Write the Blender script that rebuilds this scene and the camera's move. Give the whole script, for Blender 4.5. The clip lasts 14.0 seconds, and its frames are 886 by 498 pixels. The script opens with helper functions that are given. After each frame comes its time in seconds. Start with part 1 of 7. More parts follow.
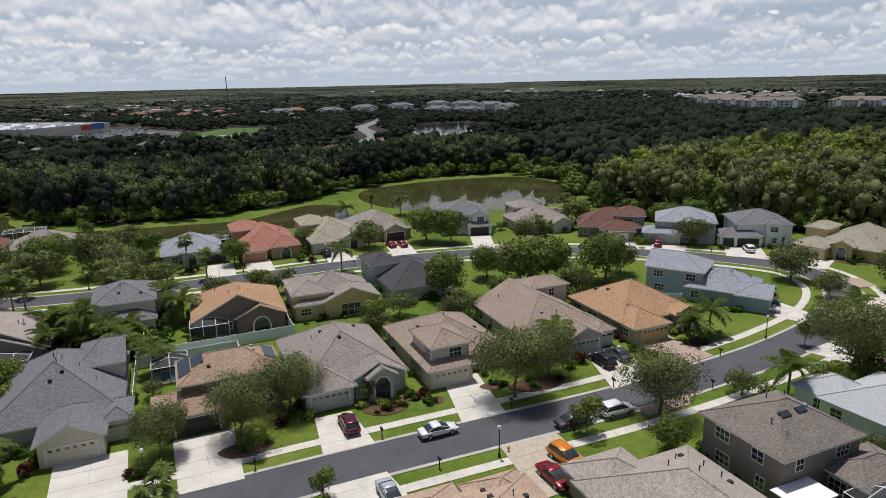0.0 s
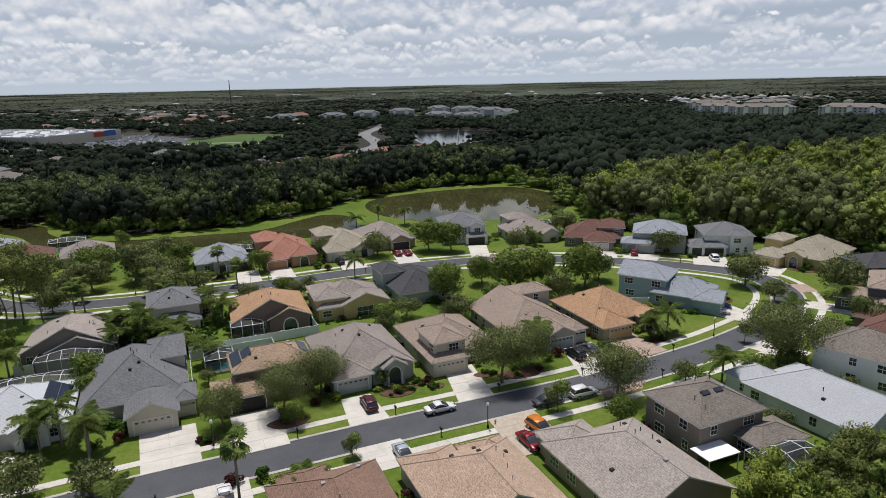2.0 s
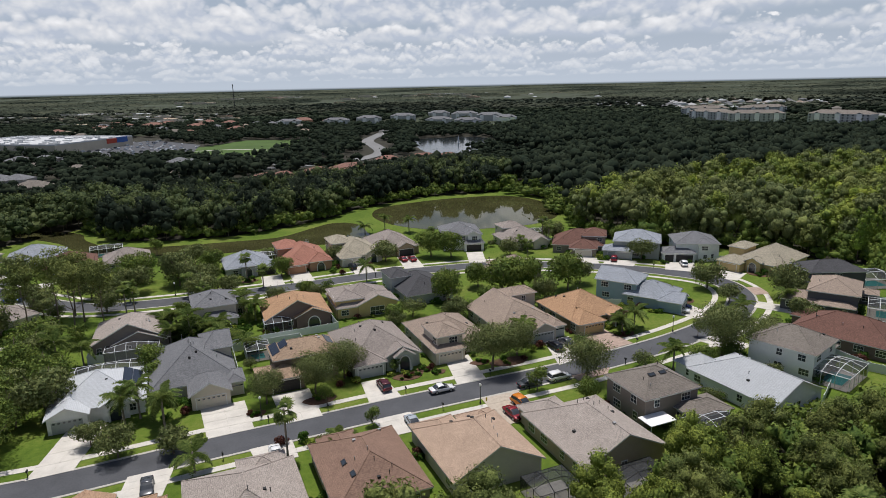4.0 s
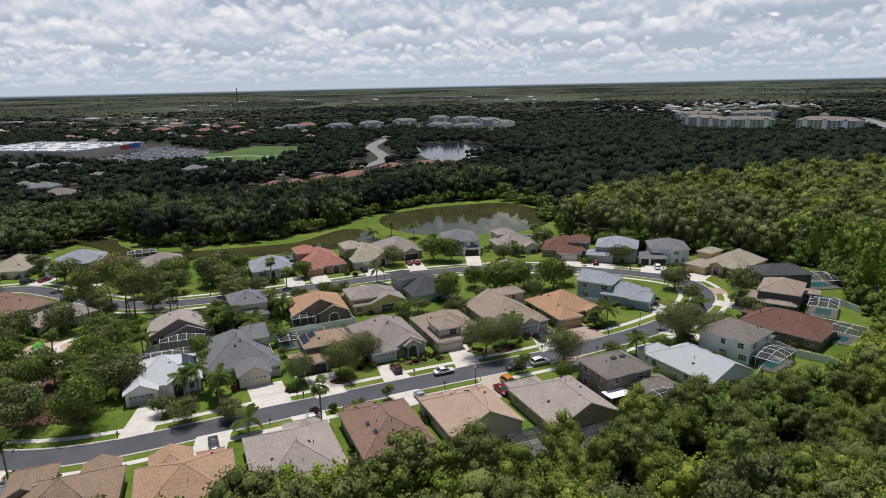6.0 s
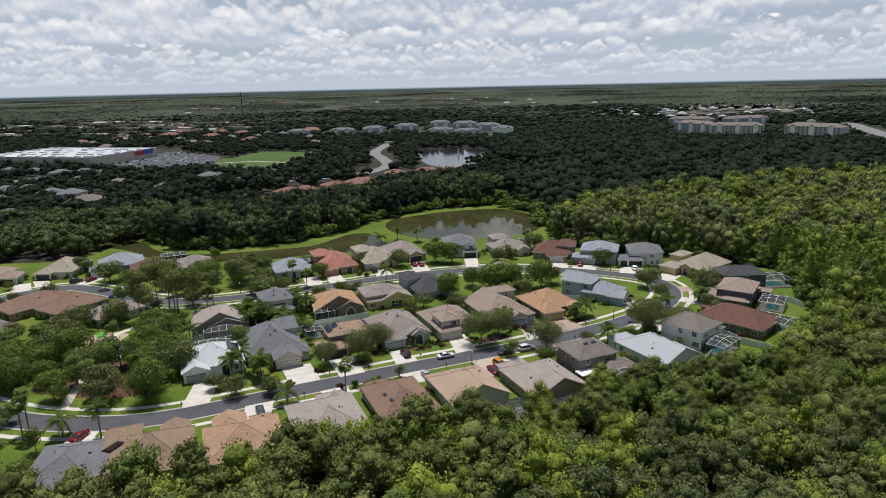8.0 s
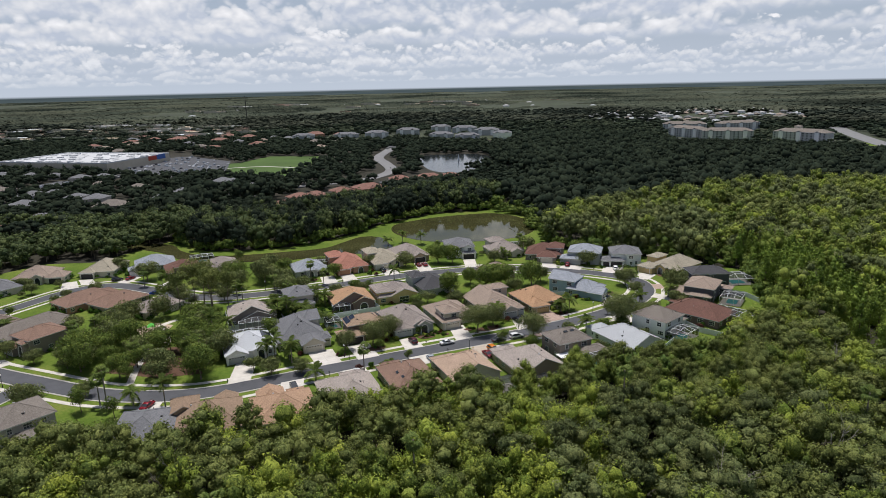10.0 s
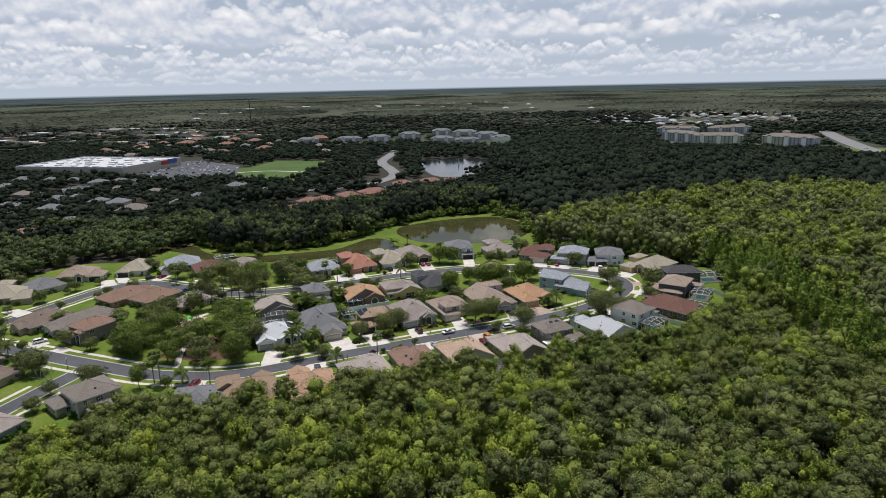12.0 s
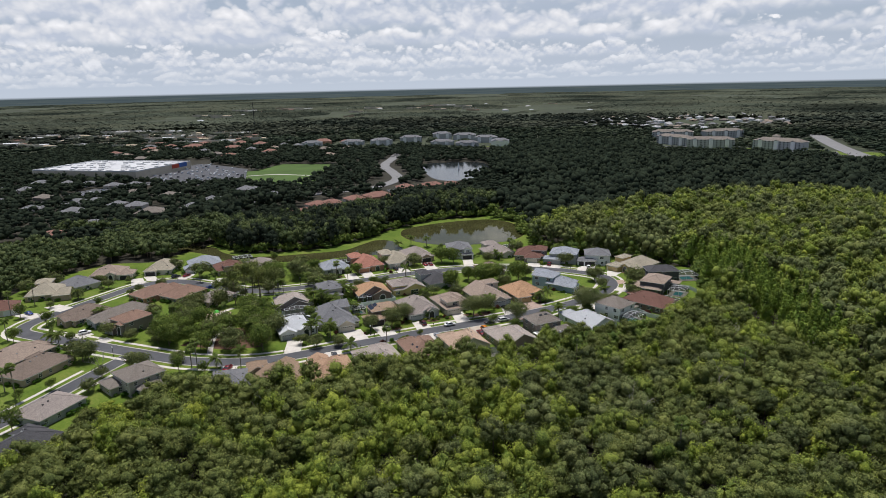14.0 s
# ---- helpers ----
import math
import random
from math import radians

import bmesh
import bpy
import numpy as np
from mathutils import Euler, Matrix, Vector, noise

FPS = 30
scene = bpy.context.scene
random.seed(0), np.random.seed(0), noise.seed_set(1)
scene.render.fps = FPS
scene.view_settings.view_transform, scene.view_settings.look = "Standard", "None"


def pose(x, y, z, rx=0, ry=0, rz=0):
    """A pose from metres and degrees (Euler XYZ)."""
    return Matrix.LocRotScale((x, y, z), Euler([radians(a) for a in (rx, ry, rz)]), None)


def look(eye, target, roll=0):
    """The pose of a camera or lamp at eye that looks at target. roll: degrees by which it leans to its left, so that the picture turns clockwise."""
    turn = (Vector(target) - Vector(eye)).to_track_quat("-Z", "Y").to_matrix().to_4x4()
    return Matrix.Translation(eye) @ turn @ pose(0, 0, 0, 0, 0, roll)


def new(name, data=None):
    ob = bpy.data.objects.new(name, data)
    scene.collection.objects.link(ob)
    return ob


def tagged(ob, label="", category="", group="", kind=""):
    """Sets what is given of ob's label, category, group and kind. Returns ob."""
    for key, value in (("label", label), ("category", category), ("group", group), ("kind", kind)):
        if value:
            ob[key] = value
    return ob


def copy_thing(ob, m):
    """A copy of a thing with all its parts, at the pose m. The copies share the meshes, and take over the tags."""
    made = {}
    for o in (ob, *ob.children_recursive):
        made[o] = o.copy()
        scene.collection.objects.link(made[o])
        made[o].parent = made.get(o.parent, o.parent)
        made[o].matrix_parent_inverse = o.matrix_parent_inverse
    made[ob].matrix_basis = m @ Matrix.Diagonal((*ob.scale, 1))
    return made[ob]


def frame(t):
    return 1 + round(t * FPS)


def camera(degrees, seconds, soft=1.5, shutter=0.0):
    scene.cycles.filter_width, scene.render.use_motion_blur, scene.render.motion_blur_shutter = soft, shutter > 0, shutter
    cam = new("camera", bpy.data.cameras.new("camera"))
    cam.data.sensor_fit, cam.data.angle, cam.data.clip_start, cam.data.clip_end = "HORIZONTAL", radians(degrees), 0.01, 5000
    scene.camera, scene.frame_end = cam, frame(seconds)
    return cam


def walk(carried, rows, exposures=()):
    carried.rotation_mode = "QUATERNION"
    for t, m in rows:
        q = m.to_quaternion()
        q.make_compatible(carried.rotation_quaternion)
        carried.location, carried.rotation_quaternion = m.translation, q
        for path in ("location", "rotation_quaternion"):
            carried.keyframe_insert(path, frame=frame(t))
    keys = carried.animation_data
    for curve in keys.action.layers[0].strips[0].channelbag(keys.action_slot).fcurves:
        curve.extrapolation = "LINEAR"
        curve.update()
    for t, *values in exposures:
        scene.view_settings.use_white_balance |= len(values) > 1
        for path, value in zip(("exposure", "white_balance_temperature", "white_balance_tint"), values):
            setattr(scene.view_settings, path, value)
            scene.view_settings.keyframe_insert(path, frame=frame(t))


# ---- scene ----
import itertools

cam = camera(69.0, 14.0, soft=0.6)
PATH = [
    (0, (-0.525, -20.466, 39.908), (-2.436, 76.308, 14.786), -1.275),
    (0.5, (-0.432, -24.918, 41.654), (-2.357, 71.862, 16.553), -1.276),
    (1, (-0.344, -29.475, 43.411), (-2.283, 67.309, 18.332), -1.277),
    (1.5, (-0.260, -34.160, 45.182), (-2.212, 62.630, 20.127), -1.278),
    (2, (-0.180, -38.989, 46.970), (-2.145, 57.807, 21.938), -1.279),
    (2.5, (-0.104, -43.977, 48.775), (-2.081, 52.826, 23.767), -1.280),
    (3, (-0.031, -49.135, 50.599), (-2.021, 47.673, 25.615), -1.281),
    (5.5, (0.269, -77.703, 60.014), (-1.779, 19.136, 35.155), -1.286),
    (6, (0.316, -83.976, 61.952), (-1.742, 12.869, 37.118), -1.287),
    (6.5, (0.360, -90.423, 63.906), (-1.708, 6.428, 39.096), -1.287),
    (7, (0.400, -97.034, 65.873), (-1.678, -0.177, 41.087), -1.288),
    (7.5, (0.436, -103.796, 67.851), (-1.652, -6.933, 43.088), -1.289),
    (8, (0.467, -110.691, 69.836), (-1.630, -13.822, 45.096), -1.290),
    (10.5, (0.565, -146.404, 79.741), (-1.574, -49.512, 55.099), -1.295),
    (11, (0.573, -153.602, 81.685), (-1.574, -56.705, 57.059), -1.296),
    (11.5, (0.576, -160.739, 83.603), (-1.577, -63.839, 58.992), -1.297),
    (12, (0.575, -167.778, 85.490), (-1.585, -70.875, 60.891), -1.298),
    (12.5, (0.571, -174.677, 87.338), (-1.596, -77.771, 62.751), -1.299),
    (13, (0.562, -181.392, 89.140), (-1.611, -84.484, 64.562), -1.299),
    (13.5, (0.549, -187.874, 90.889), (-1.629, -90.964, 66.319), -1.300),
    (14, (0.532, -194.075, 92.576), (-1.651, -97.163, 68.012), -1.301),
]
walk(cam, [(t, look(eye, target, roll)) for t, eye, target, roll in PATH], [(0.0, -0.07, 6370, 11.5), (14.0, 0.02, 6350, 12.5)])

# ---- world, sun ----
SUN_AZ, SUN_EL = 14.0, 75.0          # degrees: azimuth left of straight ahead, height over the horizon
sun_dir = Vector((-math.sin(radians(SUN_AZ)) * math.cos(radians(SUN_EL)), math.cos(radians(SUN_AZ)) * math.cos(radians(SUN_EL)), math.sin(radians(SUN_EL))))
sun = new("sun", bpy.data.lights.new("sun", "SUN"))
sun.data.energy, sun.data.angle, sun.data.color = 4.1, radians(0.6), (1.0, 0.96, 0.9)
sun.matrix_world = look(sun_dir * 900, (0, 0, 0))

world = bpy.data.worlds.new("sky")
scene.world = world
world.use_nodes = True


class Nodes:
    """Short hand for building node trees."""

    def __init__(self, tree):
        self.t = tree
        tree.nodes.clear()

    def n(self, kind, inputs=None, **props):
        node = self.t.nodes.new(kind)
        for k, v in props.items():
            setattr(node, k, v)
        for k, v in (inputs or {}).items():
            sock = node.inputs[k]
            if isinstance(v, bpy.types.NodeSocket):
                self.t.links.new(v, sock)
            else:
                sock.default_value = v
        return node

    def ramp(self, fac, stops):
        node = self.n("ShaderNodeValToRGB", {"Fac": fac})
        el = node.color_ramp.elements
        while len(el) < len(stops):
            el.new(0.5)
        for e, (p, c) in zip(el, stops):
            e.position, e.color = p, (*c, 1) if len(c) == 3 else c
        return node.outputs["Color"]

    def math(self, op, a, b=0.0):
        return self.n("ShaderNodeMath", {0: a, 1: b}, operation=op).outputs[0]

    def mix(self, fac, a, b, blend="MIX"):
        node = self.n("ShaderNodeMix", {"Factor": fac}, data_type="RGBA", blend_type=blend)
        for sock, v in ((node.inputs[6], a), (node.inputs[7], b)):
            if isinstance(v, bpy.types.NodeSocket):
                self.t.links.new(v, sock)
            else:
                sock.default_value = (*v, 1)
        return node.outputs[2]


def build_sky():
    w = Nodes(world.node_tree)
    sky = w.n("ShaderNodeTexSky", sky_type="NISHITA", sun_disc=False, sun_elevation=radians(SUN_EL), sun_rotation=radians(-SUN_AZ), altitude=60.0, air_density=1.0, dust_density=2.0, ozone_density=1.0)
    blue = w.n("ShaderNodeVectorMath", {0: sky.outputs["Color"], "Scale": 0.085}, operation="SCALE").outputs["Vector"]
    way = w.n("ShaderNodeTexCoord").outputs["Generated"]
    xyz = w.n("ShaderNodeSeparateXYZ", {0: way}).outputs
    up = w.math("MAXIMUM", xyz[2], 0.0)
    # rows of heaped clouds, far to near: flat blue-grey bases and rounded tops that catch the sun
    near = w.ramp(xyz[2], [(0.0, (1, 1, 1)), (0.35, (0, 0, 0))])
    body = w.mix(w.math("MULTIPLY", near, 0.85), blue, (0.56, 0.655, 0.80))

    def at(lift, deck, stretch):
        return w.n("ShaderNodeCombineXYZ", {0: xyz[0], 1: xyz[1], 2: w.math("ADD", w.math("MULTIPLY", xyz[2], stretch), lift * stretch + deck * 7.31)}).outputs[0]

    def soft(value, low, high):
        return w.n("ShaderNodeMapRange", {"Value": value, 1: low, 2: high}, interpolation_type="SMOOTHSTEP").outputs[0]

    def billow(lift, scale):
        n = w.n("ShaderNodeTexNoise", {"Vector": at(lift, scale, 1.4), "Scale": scale, "Detail": 1.0, "Roughness": 0.5}).outputs["Fac"]
        return w.math("ABSOLUTE", w.math("SUBTRACT", w.math("MULTIPLY", n, 2.0), 1.0))

    def heaps(lift, scale):
        return w.math("ADD", w.math("MULTIPLY", billow(lift, scale), 1.3), w.math("ADD", w.math("MULTIPLY", billow(lift, scale * 2.3), 0.8), w.math("MULTIPLY", billow(lift, scale * 5.1), 0.28)))

    HEAPS = [(heaps(0.0, k), heaps(0.16 / k, k)) for k in (30.0, 15.0)]
    for deck, (base, tall, grain, size) in enumerate(((0.010, 0.009, 0, 26.0), (0.018, 0.013, 0, 19.0), (0.030, 0.022, 0, 13.0), (0.048, 0.034, 0, 9.0), (0.072, 0.044, 1, 7.0), (0.102, 0.060, 1, 5.5), (0.150, 0.16, 1, 4.0))):
        here, above = HEAPS[grain]
        bank = w.n("ShaderNodeTexNoise", {"Vector": at(0.0, deck, 1.0), "Scale": size, "Detail": 2.0}).outputs["Fac"]
        rise = w.math("DIVIDE", w.math("SUBTRACT", xyz[2], w.math("ADD", base - 0.5 * tall, w.math("MULTIPLY", bank, 0.6 * tall))), tall)
        top = w.math("ADD", w.math("MULTIPLY", bank, 3.2), w.math("ADD", w.math("MULTIPLY", here, 0.9), -1.22))
        cover = w.math("MULTIPLY", soft(w.math("SUBTRACT", top, rise), 0.0, 0.36), soft(rise, -0.20, 0.12))
        lit = w.math("ADD", w.math("MULTIPLY", w.math("SUBTRACT", here, above), 0.62), w.math("MULTIPLY", soft(rise, -0.15, 0.8), 0.42))
        lit = w.math("ADD", w.math("ADD", lit, w.math("MULTIPLY", here, 0.28)), 0.08)
        cloud = w.ramp(lit, [(0.08, (0.60, 0.665, 0.775)), (0.30, (0.76, 0.80, 0.86)), (0.55, (0.93, 0.94, 0.955)), (0.85, (1.12, 1.12, 1.12))])
        body = w.mix(w.math("MULTIPLY", cover, 0.95), body, cloud)
    low = w.ramp(xyz[2], [(0.0, (0.9, 0.9, 0.9)), (0.02, (0.62, 0.62, 0.62)), (0.045, (0.3, 0.3, 0.3)), (0.085, (0, 0, 0))])
    haze = w.mix(w.math("MULTIPLY", low, 0.9), body, (0.64, 0.715, 0.80))
    # land too far off to be built: a band just below the skyline, haze in its colours
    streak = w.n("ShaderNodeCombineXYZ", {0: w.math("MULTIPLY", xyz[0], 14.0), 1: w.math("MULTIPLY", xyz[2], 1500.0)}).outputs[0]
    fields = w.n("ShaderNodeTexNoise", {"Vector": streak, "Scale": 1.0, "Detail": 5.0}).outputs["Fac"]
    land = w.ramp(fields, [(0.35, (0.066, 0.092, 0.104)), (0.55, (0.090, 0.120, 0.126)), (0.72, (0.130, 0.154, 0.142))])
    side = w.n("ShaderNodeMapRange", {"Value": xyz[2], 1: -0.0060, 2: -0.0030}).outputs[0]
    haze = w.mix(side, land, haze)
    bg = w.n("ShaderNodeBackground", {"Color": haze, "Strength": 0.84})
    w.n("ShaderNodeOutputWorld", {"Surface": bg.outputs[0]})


build_sky()

# ---- materials ----


def material(name, color, rough=0.8, metal=0.0, spread=0.15, scale=2.0, fine=18.0, bump=0.0, coord="Object", dirt=0.0, spec=0.3, per_object=0.0):
    """A surface with variation at two scales, fine relief and some dirt."""
    m = bpy.data.materials.new(name)
    m.use_nodes = True
    w = Nodes(m.node_tree)
    co = w.n("ShaderNodeTexCoord").outputs["Object"] if coord == "Object" else w.n("ShaderNodeNewGeometry").outputs["Position"]
    a = w.n("ShaderNodeTexNoise", {"Vector": co, "Scale": scale, "Detail": 4.0}).outputs["Fac"]
    b = w.n("ShaderNodeTexNoise", {"Vector": co, "Scale": fine, "Detail": 3.0, "Roughness": 0.7}).outputs["Fac"]
    f = w.math("ADD", w.math("MULTIPLY", a, 0.55), w.math("MULTIPLY", b, 0.45))
    lo = tuple(c * (1 - spread) for c in color)
    hi = tuple(min(1, c * (1 + spread)) for c in color)
    col = w.ramp(f, [(0.3, lo), (0.7, hi)])
    if dirt:
        d = w.n("ShaderNodeTexNoise", {"Vector": co, "Scale": scale * 0.35, "Detail": 6.0, "Roughness": 0.65}).outputs["Fac"]
        col = w.mix(w.math("MULTIPLY", w.ramp(d, [(0.48, (0, 0, 0)), (0.7, (1, 1, 1))]), dirt), col, tuple(c * 0.45 for c in color))
    if per_object:
        r = w.n("ShaderNodeObjectInfo").outputs["Random"]
        col = w.mix(w.math("MULTIPLY", r, per_object), col, tuple(c * 0.6 for c in color))
    s = w.n("ShaderNodeBsdfPrincipled", {"Base Color": col, "Roughness": rough, "Metallic": metal, "Specular IOR Level": spec})
    if bump:
        bp = w.n("ShaderNodeBump", {"Height": b, "Strength": bump, "Distance": 0.03})
        m.node_tree.links.new(bp.outputs[0], s.inputs["Normal"])
    w.n("ShaderNodeOutputMaterial", {"Surface": s.outputs[0]})
    return m


def shingles(name, color, spread=0.36):
    """Asphalt shingles: courses that follow the height, tabs in uneven tones, streaks of age."""
    m = bpy.data.materials.new(name)
    m.use_nodes = True
    w = Nodes(m.node_tree)
    co = w.n("ShaderNodeTexCoord").outputs["Object"]
    stretch = w.n("ShaderNodeMapping", {"Vector": co, "Scale": (1.5, 1.5, 6.0)}).outputs[0]
    tab = w.n("ShaderNodeTexVoronoi", {"Vector": stretch, "Scale": 3.4}).outputs["Color"]
    tone = w.n("ShaderNodeSeparateColor", {0: tab}).outputs[0]
    age = w.n("ShaderNodeTexNoise", {"Vector": co, "Scale": 0.35, "Detail": 5.0, "Roughness": 0.6}).outputs["Fac"]
    fine = w.n("ShaderNodeTexNoise", {"Vector": co, "Scale": 9.0, "Detail": 2.0}).outputs["Fac"]
    f = w.math("ADD", w.math("ADD", w.math("MULTIPLY", tone, 0.42), w.math("MULTIPLY", age, 0.32)), w.math("MULTIPLY", fine, 0.25))
    col = w.ramp(f, [(0.22, tuple(c * (1 - spread) for c in color)), (0.55, color), (0.85, tuple(min(1, c * (1 + spread)) for c in color))])
    wave = w.n("ShaderNodeTexWave", {"Vector": co, "Scale": 2.6, "Distortion": 0.4}, bands_direction="Z").outputs["Fac"]
    line = w.ramp(wave, [(0.0, (0.72, 0.72, 0.72)), (0.25, (1, 1, 1))])
    col = w.mix(0.6, col, line, "MULTIPLY")
    s = w.n("ShaderNodeBsdfPrincipled", {"Base Color": col, "Roughness": 0.9, "Specular IOR Level": 0.25})
    bp = w.n("ShaderNodeBump", {"Height": f, "Strength": 0.5, "Distance": 0.03})
    m.node_tree.links.new(bp.outputs[0], s.inputs["Normal"])
    w.n("ShaderNodeOutputMaterial", {"Surface": s.outputs[0]})
    return m


def leaves(name, dark, light, translucent=0.35, patch=0.12, gloss=0.06, grain=3.6, swing=1.0, relief=0.7, speck=2.2):
    """Foliage: every leaf spray has its own tone, whole crowns differ a little, light shines through."""
    m = bpy.data.materials.new(name)
    m.use_nodes = True
    w = Nodes(m.node_tree)
    geo = w.n("ShaderNodeNewGeometry").outputs
    crown = w.n("ShaderNodeTexNoise", {"Vector": geo["Position"], "Scale": patch, "Detail": 2.0}).outputs["Fac"]
    f = w.math("ADD", w.math("MULTIPLY", geo["Random Per Island"], 0.5), w.math("ADD", w.math("MULTIPLY", w.math("SUBTRACT", crown, 0.5), swing), 0.25))
    tuft = w.n("ShaderNodeTexNoise", {"Vector": geo["Position"], "Scale": grain, "Detail": 4.0, "Roughness": 0.65}).outputs["Fac"]
    f = w.math("ADD", f, w.math("MULTIPLY", w.math("SUBTRACT", tuft, 0.5), speck))
    kind = w.n("ShaderNodeTexNoise", {"Vector": geo["Position"], "Scale": patch * 1.7, "Detail": 1.0}).outputs["Fac"]
    col = w.ramp(f, [(0.0, tuple(c * 0.55 for c in dark)), (0.3, dark), (0.9, light)])
    col = w.mix(w.ramp(kind, [(0.42, (0, 0, 0)), (0.62, (0.8, 0.8, 0.8))]), col, w.n("ShaderNodeVectorMath", {0: col, 1: (0.92, 1.0, 1.06)}, operation="MULTIPLY").outputs["Vector"])
    bumps = w.n("ShaderNodeBump", {"Height": tuft, "Strength": relief, "Distance": 1.3 / grain}).outputs[0]
    d = w.n("ShaderNodeBsdfPrincipled", {"Base Color": col, "Roughness": 0.6, "Specular IOR Level": gloss, "Normal": bumps})
    t = w.n("ShaderNodeBsdfTranslucent", {"Color": w.mix(0.5, col, tuple(min(1, c * 1.25) for c in light))})
    mix = w.n("ShaderNodeMixShader", {0: translucent, 1: d.outputs[0], 2: t.outputs[0]})
    w.n("ShaderNodeOutputMaterial", {"Surface": mix.outputs[0]})
    return m


def grass_material():
    m = bpy.data.materials.new("grass")
    m.use_nodes = True
    w = Nodes(m.node_tree)
    co = w.n("ShaderNodeNewGeometry").outputs["Position"]
    a = w.n("ShaderNodeTexNoise", {"Vector": co, "Scale": 0.06, "Detail": 4.0}).outputs["Fac"]
    b = w.n("ShaderNodeTexNoise", {"Vector": co, "Scale": 0.9, "Detail": 6.0, "Roughness": 0.7}).outputs["Fac"]
    c = w.n("ShaderNodeTexNoise", {"Vector": co, "Scale": 14.0, "Detail": 3.0}).outputs["Fac"]
    f = w.math("ADD", w.math("ADD", w.math("MULTIPLY", a, 0.4), w.math("MULTIPLY", b, 0.35)), w.math("MULTIPLY", c, 0.25))
    col = w.ramp(f, [(0.36, (0.045, 0.088, 0.010)), (0.5, (0.100, 0.152, 0.019)), (0.64, (0.19, 0.20, 0.050))])
    s = w.n("ShaderNodeBsdfPrincipled", {"Base Color": col, "Roughness": 0.9, "Specular IOR Level": 0.15})
    bp = w.n("ShaderNodeBump", {"Height": c, "Strength": 0.6, "Distance": 0.06})
    m.node_tree.links.new(bp.outputs[0], s.inputs["Normal"])
    w.n("ShaderNodeOutputMaterial", {"Surface": s.outputs[0]})
    return m


def water_material(name, color, rough=0.03, spec=0.16):
    m = bpy.data.materials.new(name)
    m.use_nodes = True
    w = Nodes(m.node_tree)
    co = w.n("ShaderNodeNewGeometry").outputs["Position"]
    n1 = w.n("ShaderNodeTexNoise", {"Vector": co, "Scale": 0.8, "Detail": 4.0}).outputs["Fac"]
    n2 = w.n("ShaderNodeTexNoise", {"Vector": co, "Scale": 0.05, "Detail": 4.0}).outputs["Fac"]
    col = w.ramp(n2, [(0.35, tuple(c * 0.75 for c in color)), (0.7, tuple(c * 1.25 for c in color))])
    s = w.n("ShaderNodeBsdfPrincipled", {"Base Color": col, "Roughness": rough, "Specular IOR Level": spec, "IOR": 1.33})
    bp = w.n("ShaderNodeBump", {"Height": n1, "Strength": 0.02, "Distance": 0.1})
    m.node_tree.links.new(bp.outputs[0], s.inputs["Normal"])
    w.n("ShaderNodeOutputMaterial", {"Surface": s.outputs[0]})
    return m


def screen_material():
    m = bpy.data.materials.new("insect_screen")
    m.use_nodes = True
    w = Nodes(m.node_tree)
    s = w.n("ShaderNodeBsdfPrincipled", {"Base Color": (0.03, 0.033, 0.036, 1), "Roughness": 0.7})
    t = w.n("ShaderNodeBsdfTransparent")
    mix = w.n("ShaderNodeMixShader", {0: 0.55, 1: t.outputs[0], 2: s.outputs[0]})
    w.n("ShaderNodeOutputMaterial", {"Surface": mix.outputs[0]})
    return m


GRASS = grass_material()
SNAG = material("bleached_wood", (0.33, 0.30, 0.26), 0.9, spread=0.2, scale=0.6)
# field grass made darker than the lawns for the cloud shade on it
FIELD_SHADED = material("field_grass_shaded", (0.060, 0.105, 0.022), 0.95, spread=0.3, scale=0.03, fine=0.4, coord="World")
SCRUB = material("scrub", (0.042, 0.052, 0.028), 0.95, spread=0.5, scale=0.004, fine=0.03, coord="World")
LITTER = material("leaf_litter", (0.030, 0.028, 0.018), 0.95, spread=0.4, scale=0.08, fine=0.8, bump=0.5, coord="World")
ASPHALT = material("asphalt", (0.081, 0.084, 0.092), 0.9, spread=0.22, scale=0.25, fine=3.0, bump=0.2, coord="World", dirt=0.35)
CONCRETE = material("concrete", (0.56, 0.53, 0.48), 0.9, spread=0.14, scale=0.5, fine=5.0, bump=0.15, coord="World", dirt=0.25)
KERB = material("kerb_concrete", (0.42, 0.40, 0.36), 0.9, spread=0.16, scale=0.6, fine=5.0, bump=0.15, coord="World", dirt=0.35)
PAVER = material("paver", (0.36, 0.27, 0.22), 0.9, spread=0.25, scale=1.2, fine=8.0, bump=0.2, coord="World")
PAVER_PALE = material("pale_paver", (0.42, 0.36, 0.29), 0.85, spread=0.2, scale=1.5, fine=7.0, bump=0.3, coord="World")
MULCH = material("mulch", (0.10, 0.055, 0.035), 0.95, spread=0.4, scale=2.0, fine=12.0, bump=0.6, coord="World")
WATER = water_material("pond_water", (0.050, 0.050, 0.020))
POOL = water_material("pool_water", (0.10, 0.36, 0.36), 0.05)
VINYL = material("white_vinyl", (0.74, 0.76, 0.77), 0.45, spread=0.06, scale=0.8, dirt=0.08)
TRIM = material("white_trim", (0.76, 0.75, 0.72), 0.6, spread=0.05, scale=1.0, dirt=0.06)
GLASS = material("window_glass", (0.035, 0.042, 0.05), 0.08, spread=0.3, scale=0.8, spec=0.8)
DARKMETAL = material("dark_metal", (0.03, 0.03, 0.03), 0.5, metal=0.3)
STEEL = material("galvanised_steel", (0.35, 0.36, 0.37), 0.45, metal=0.7)
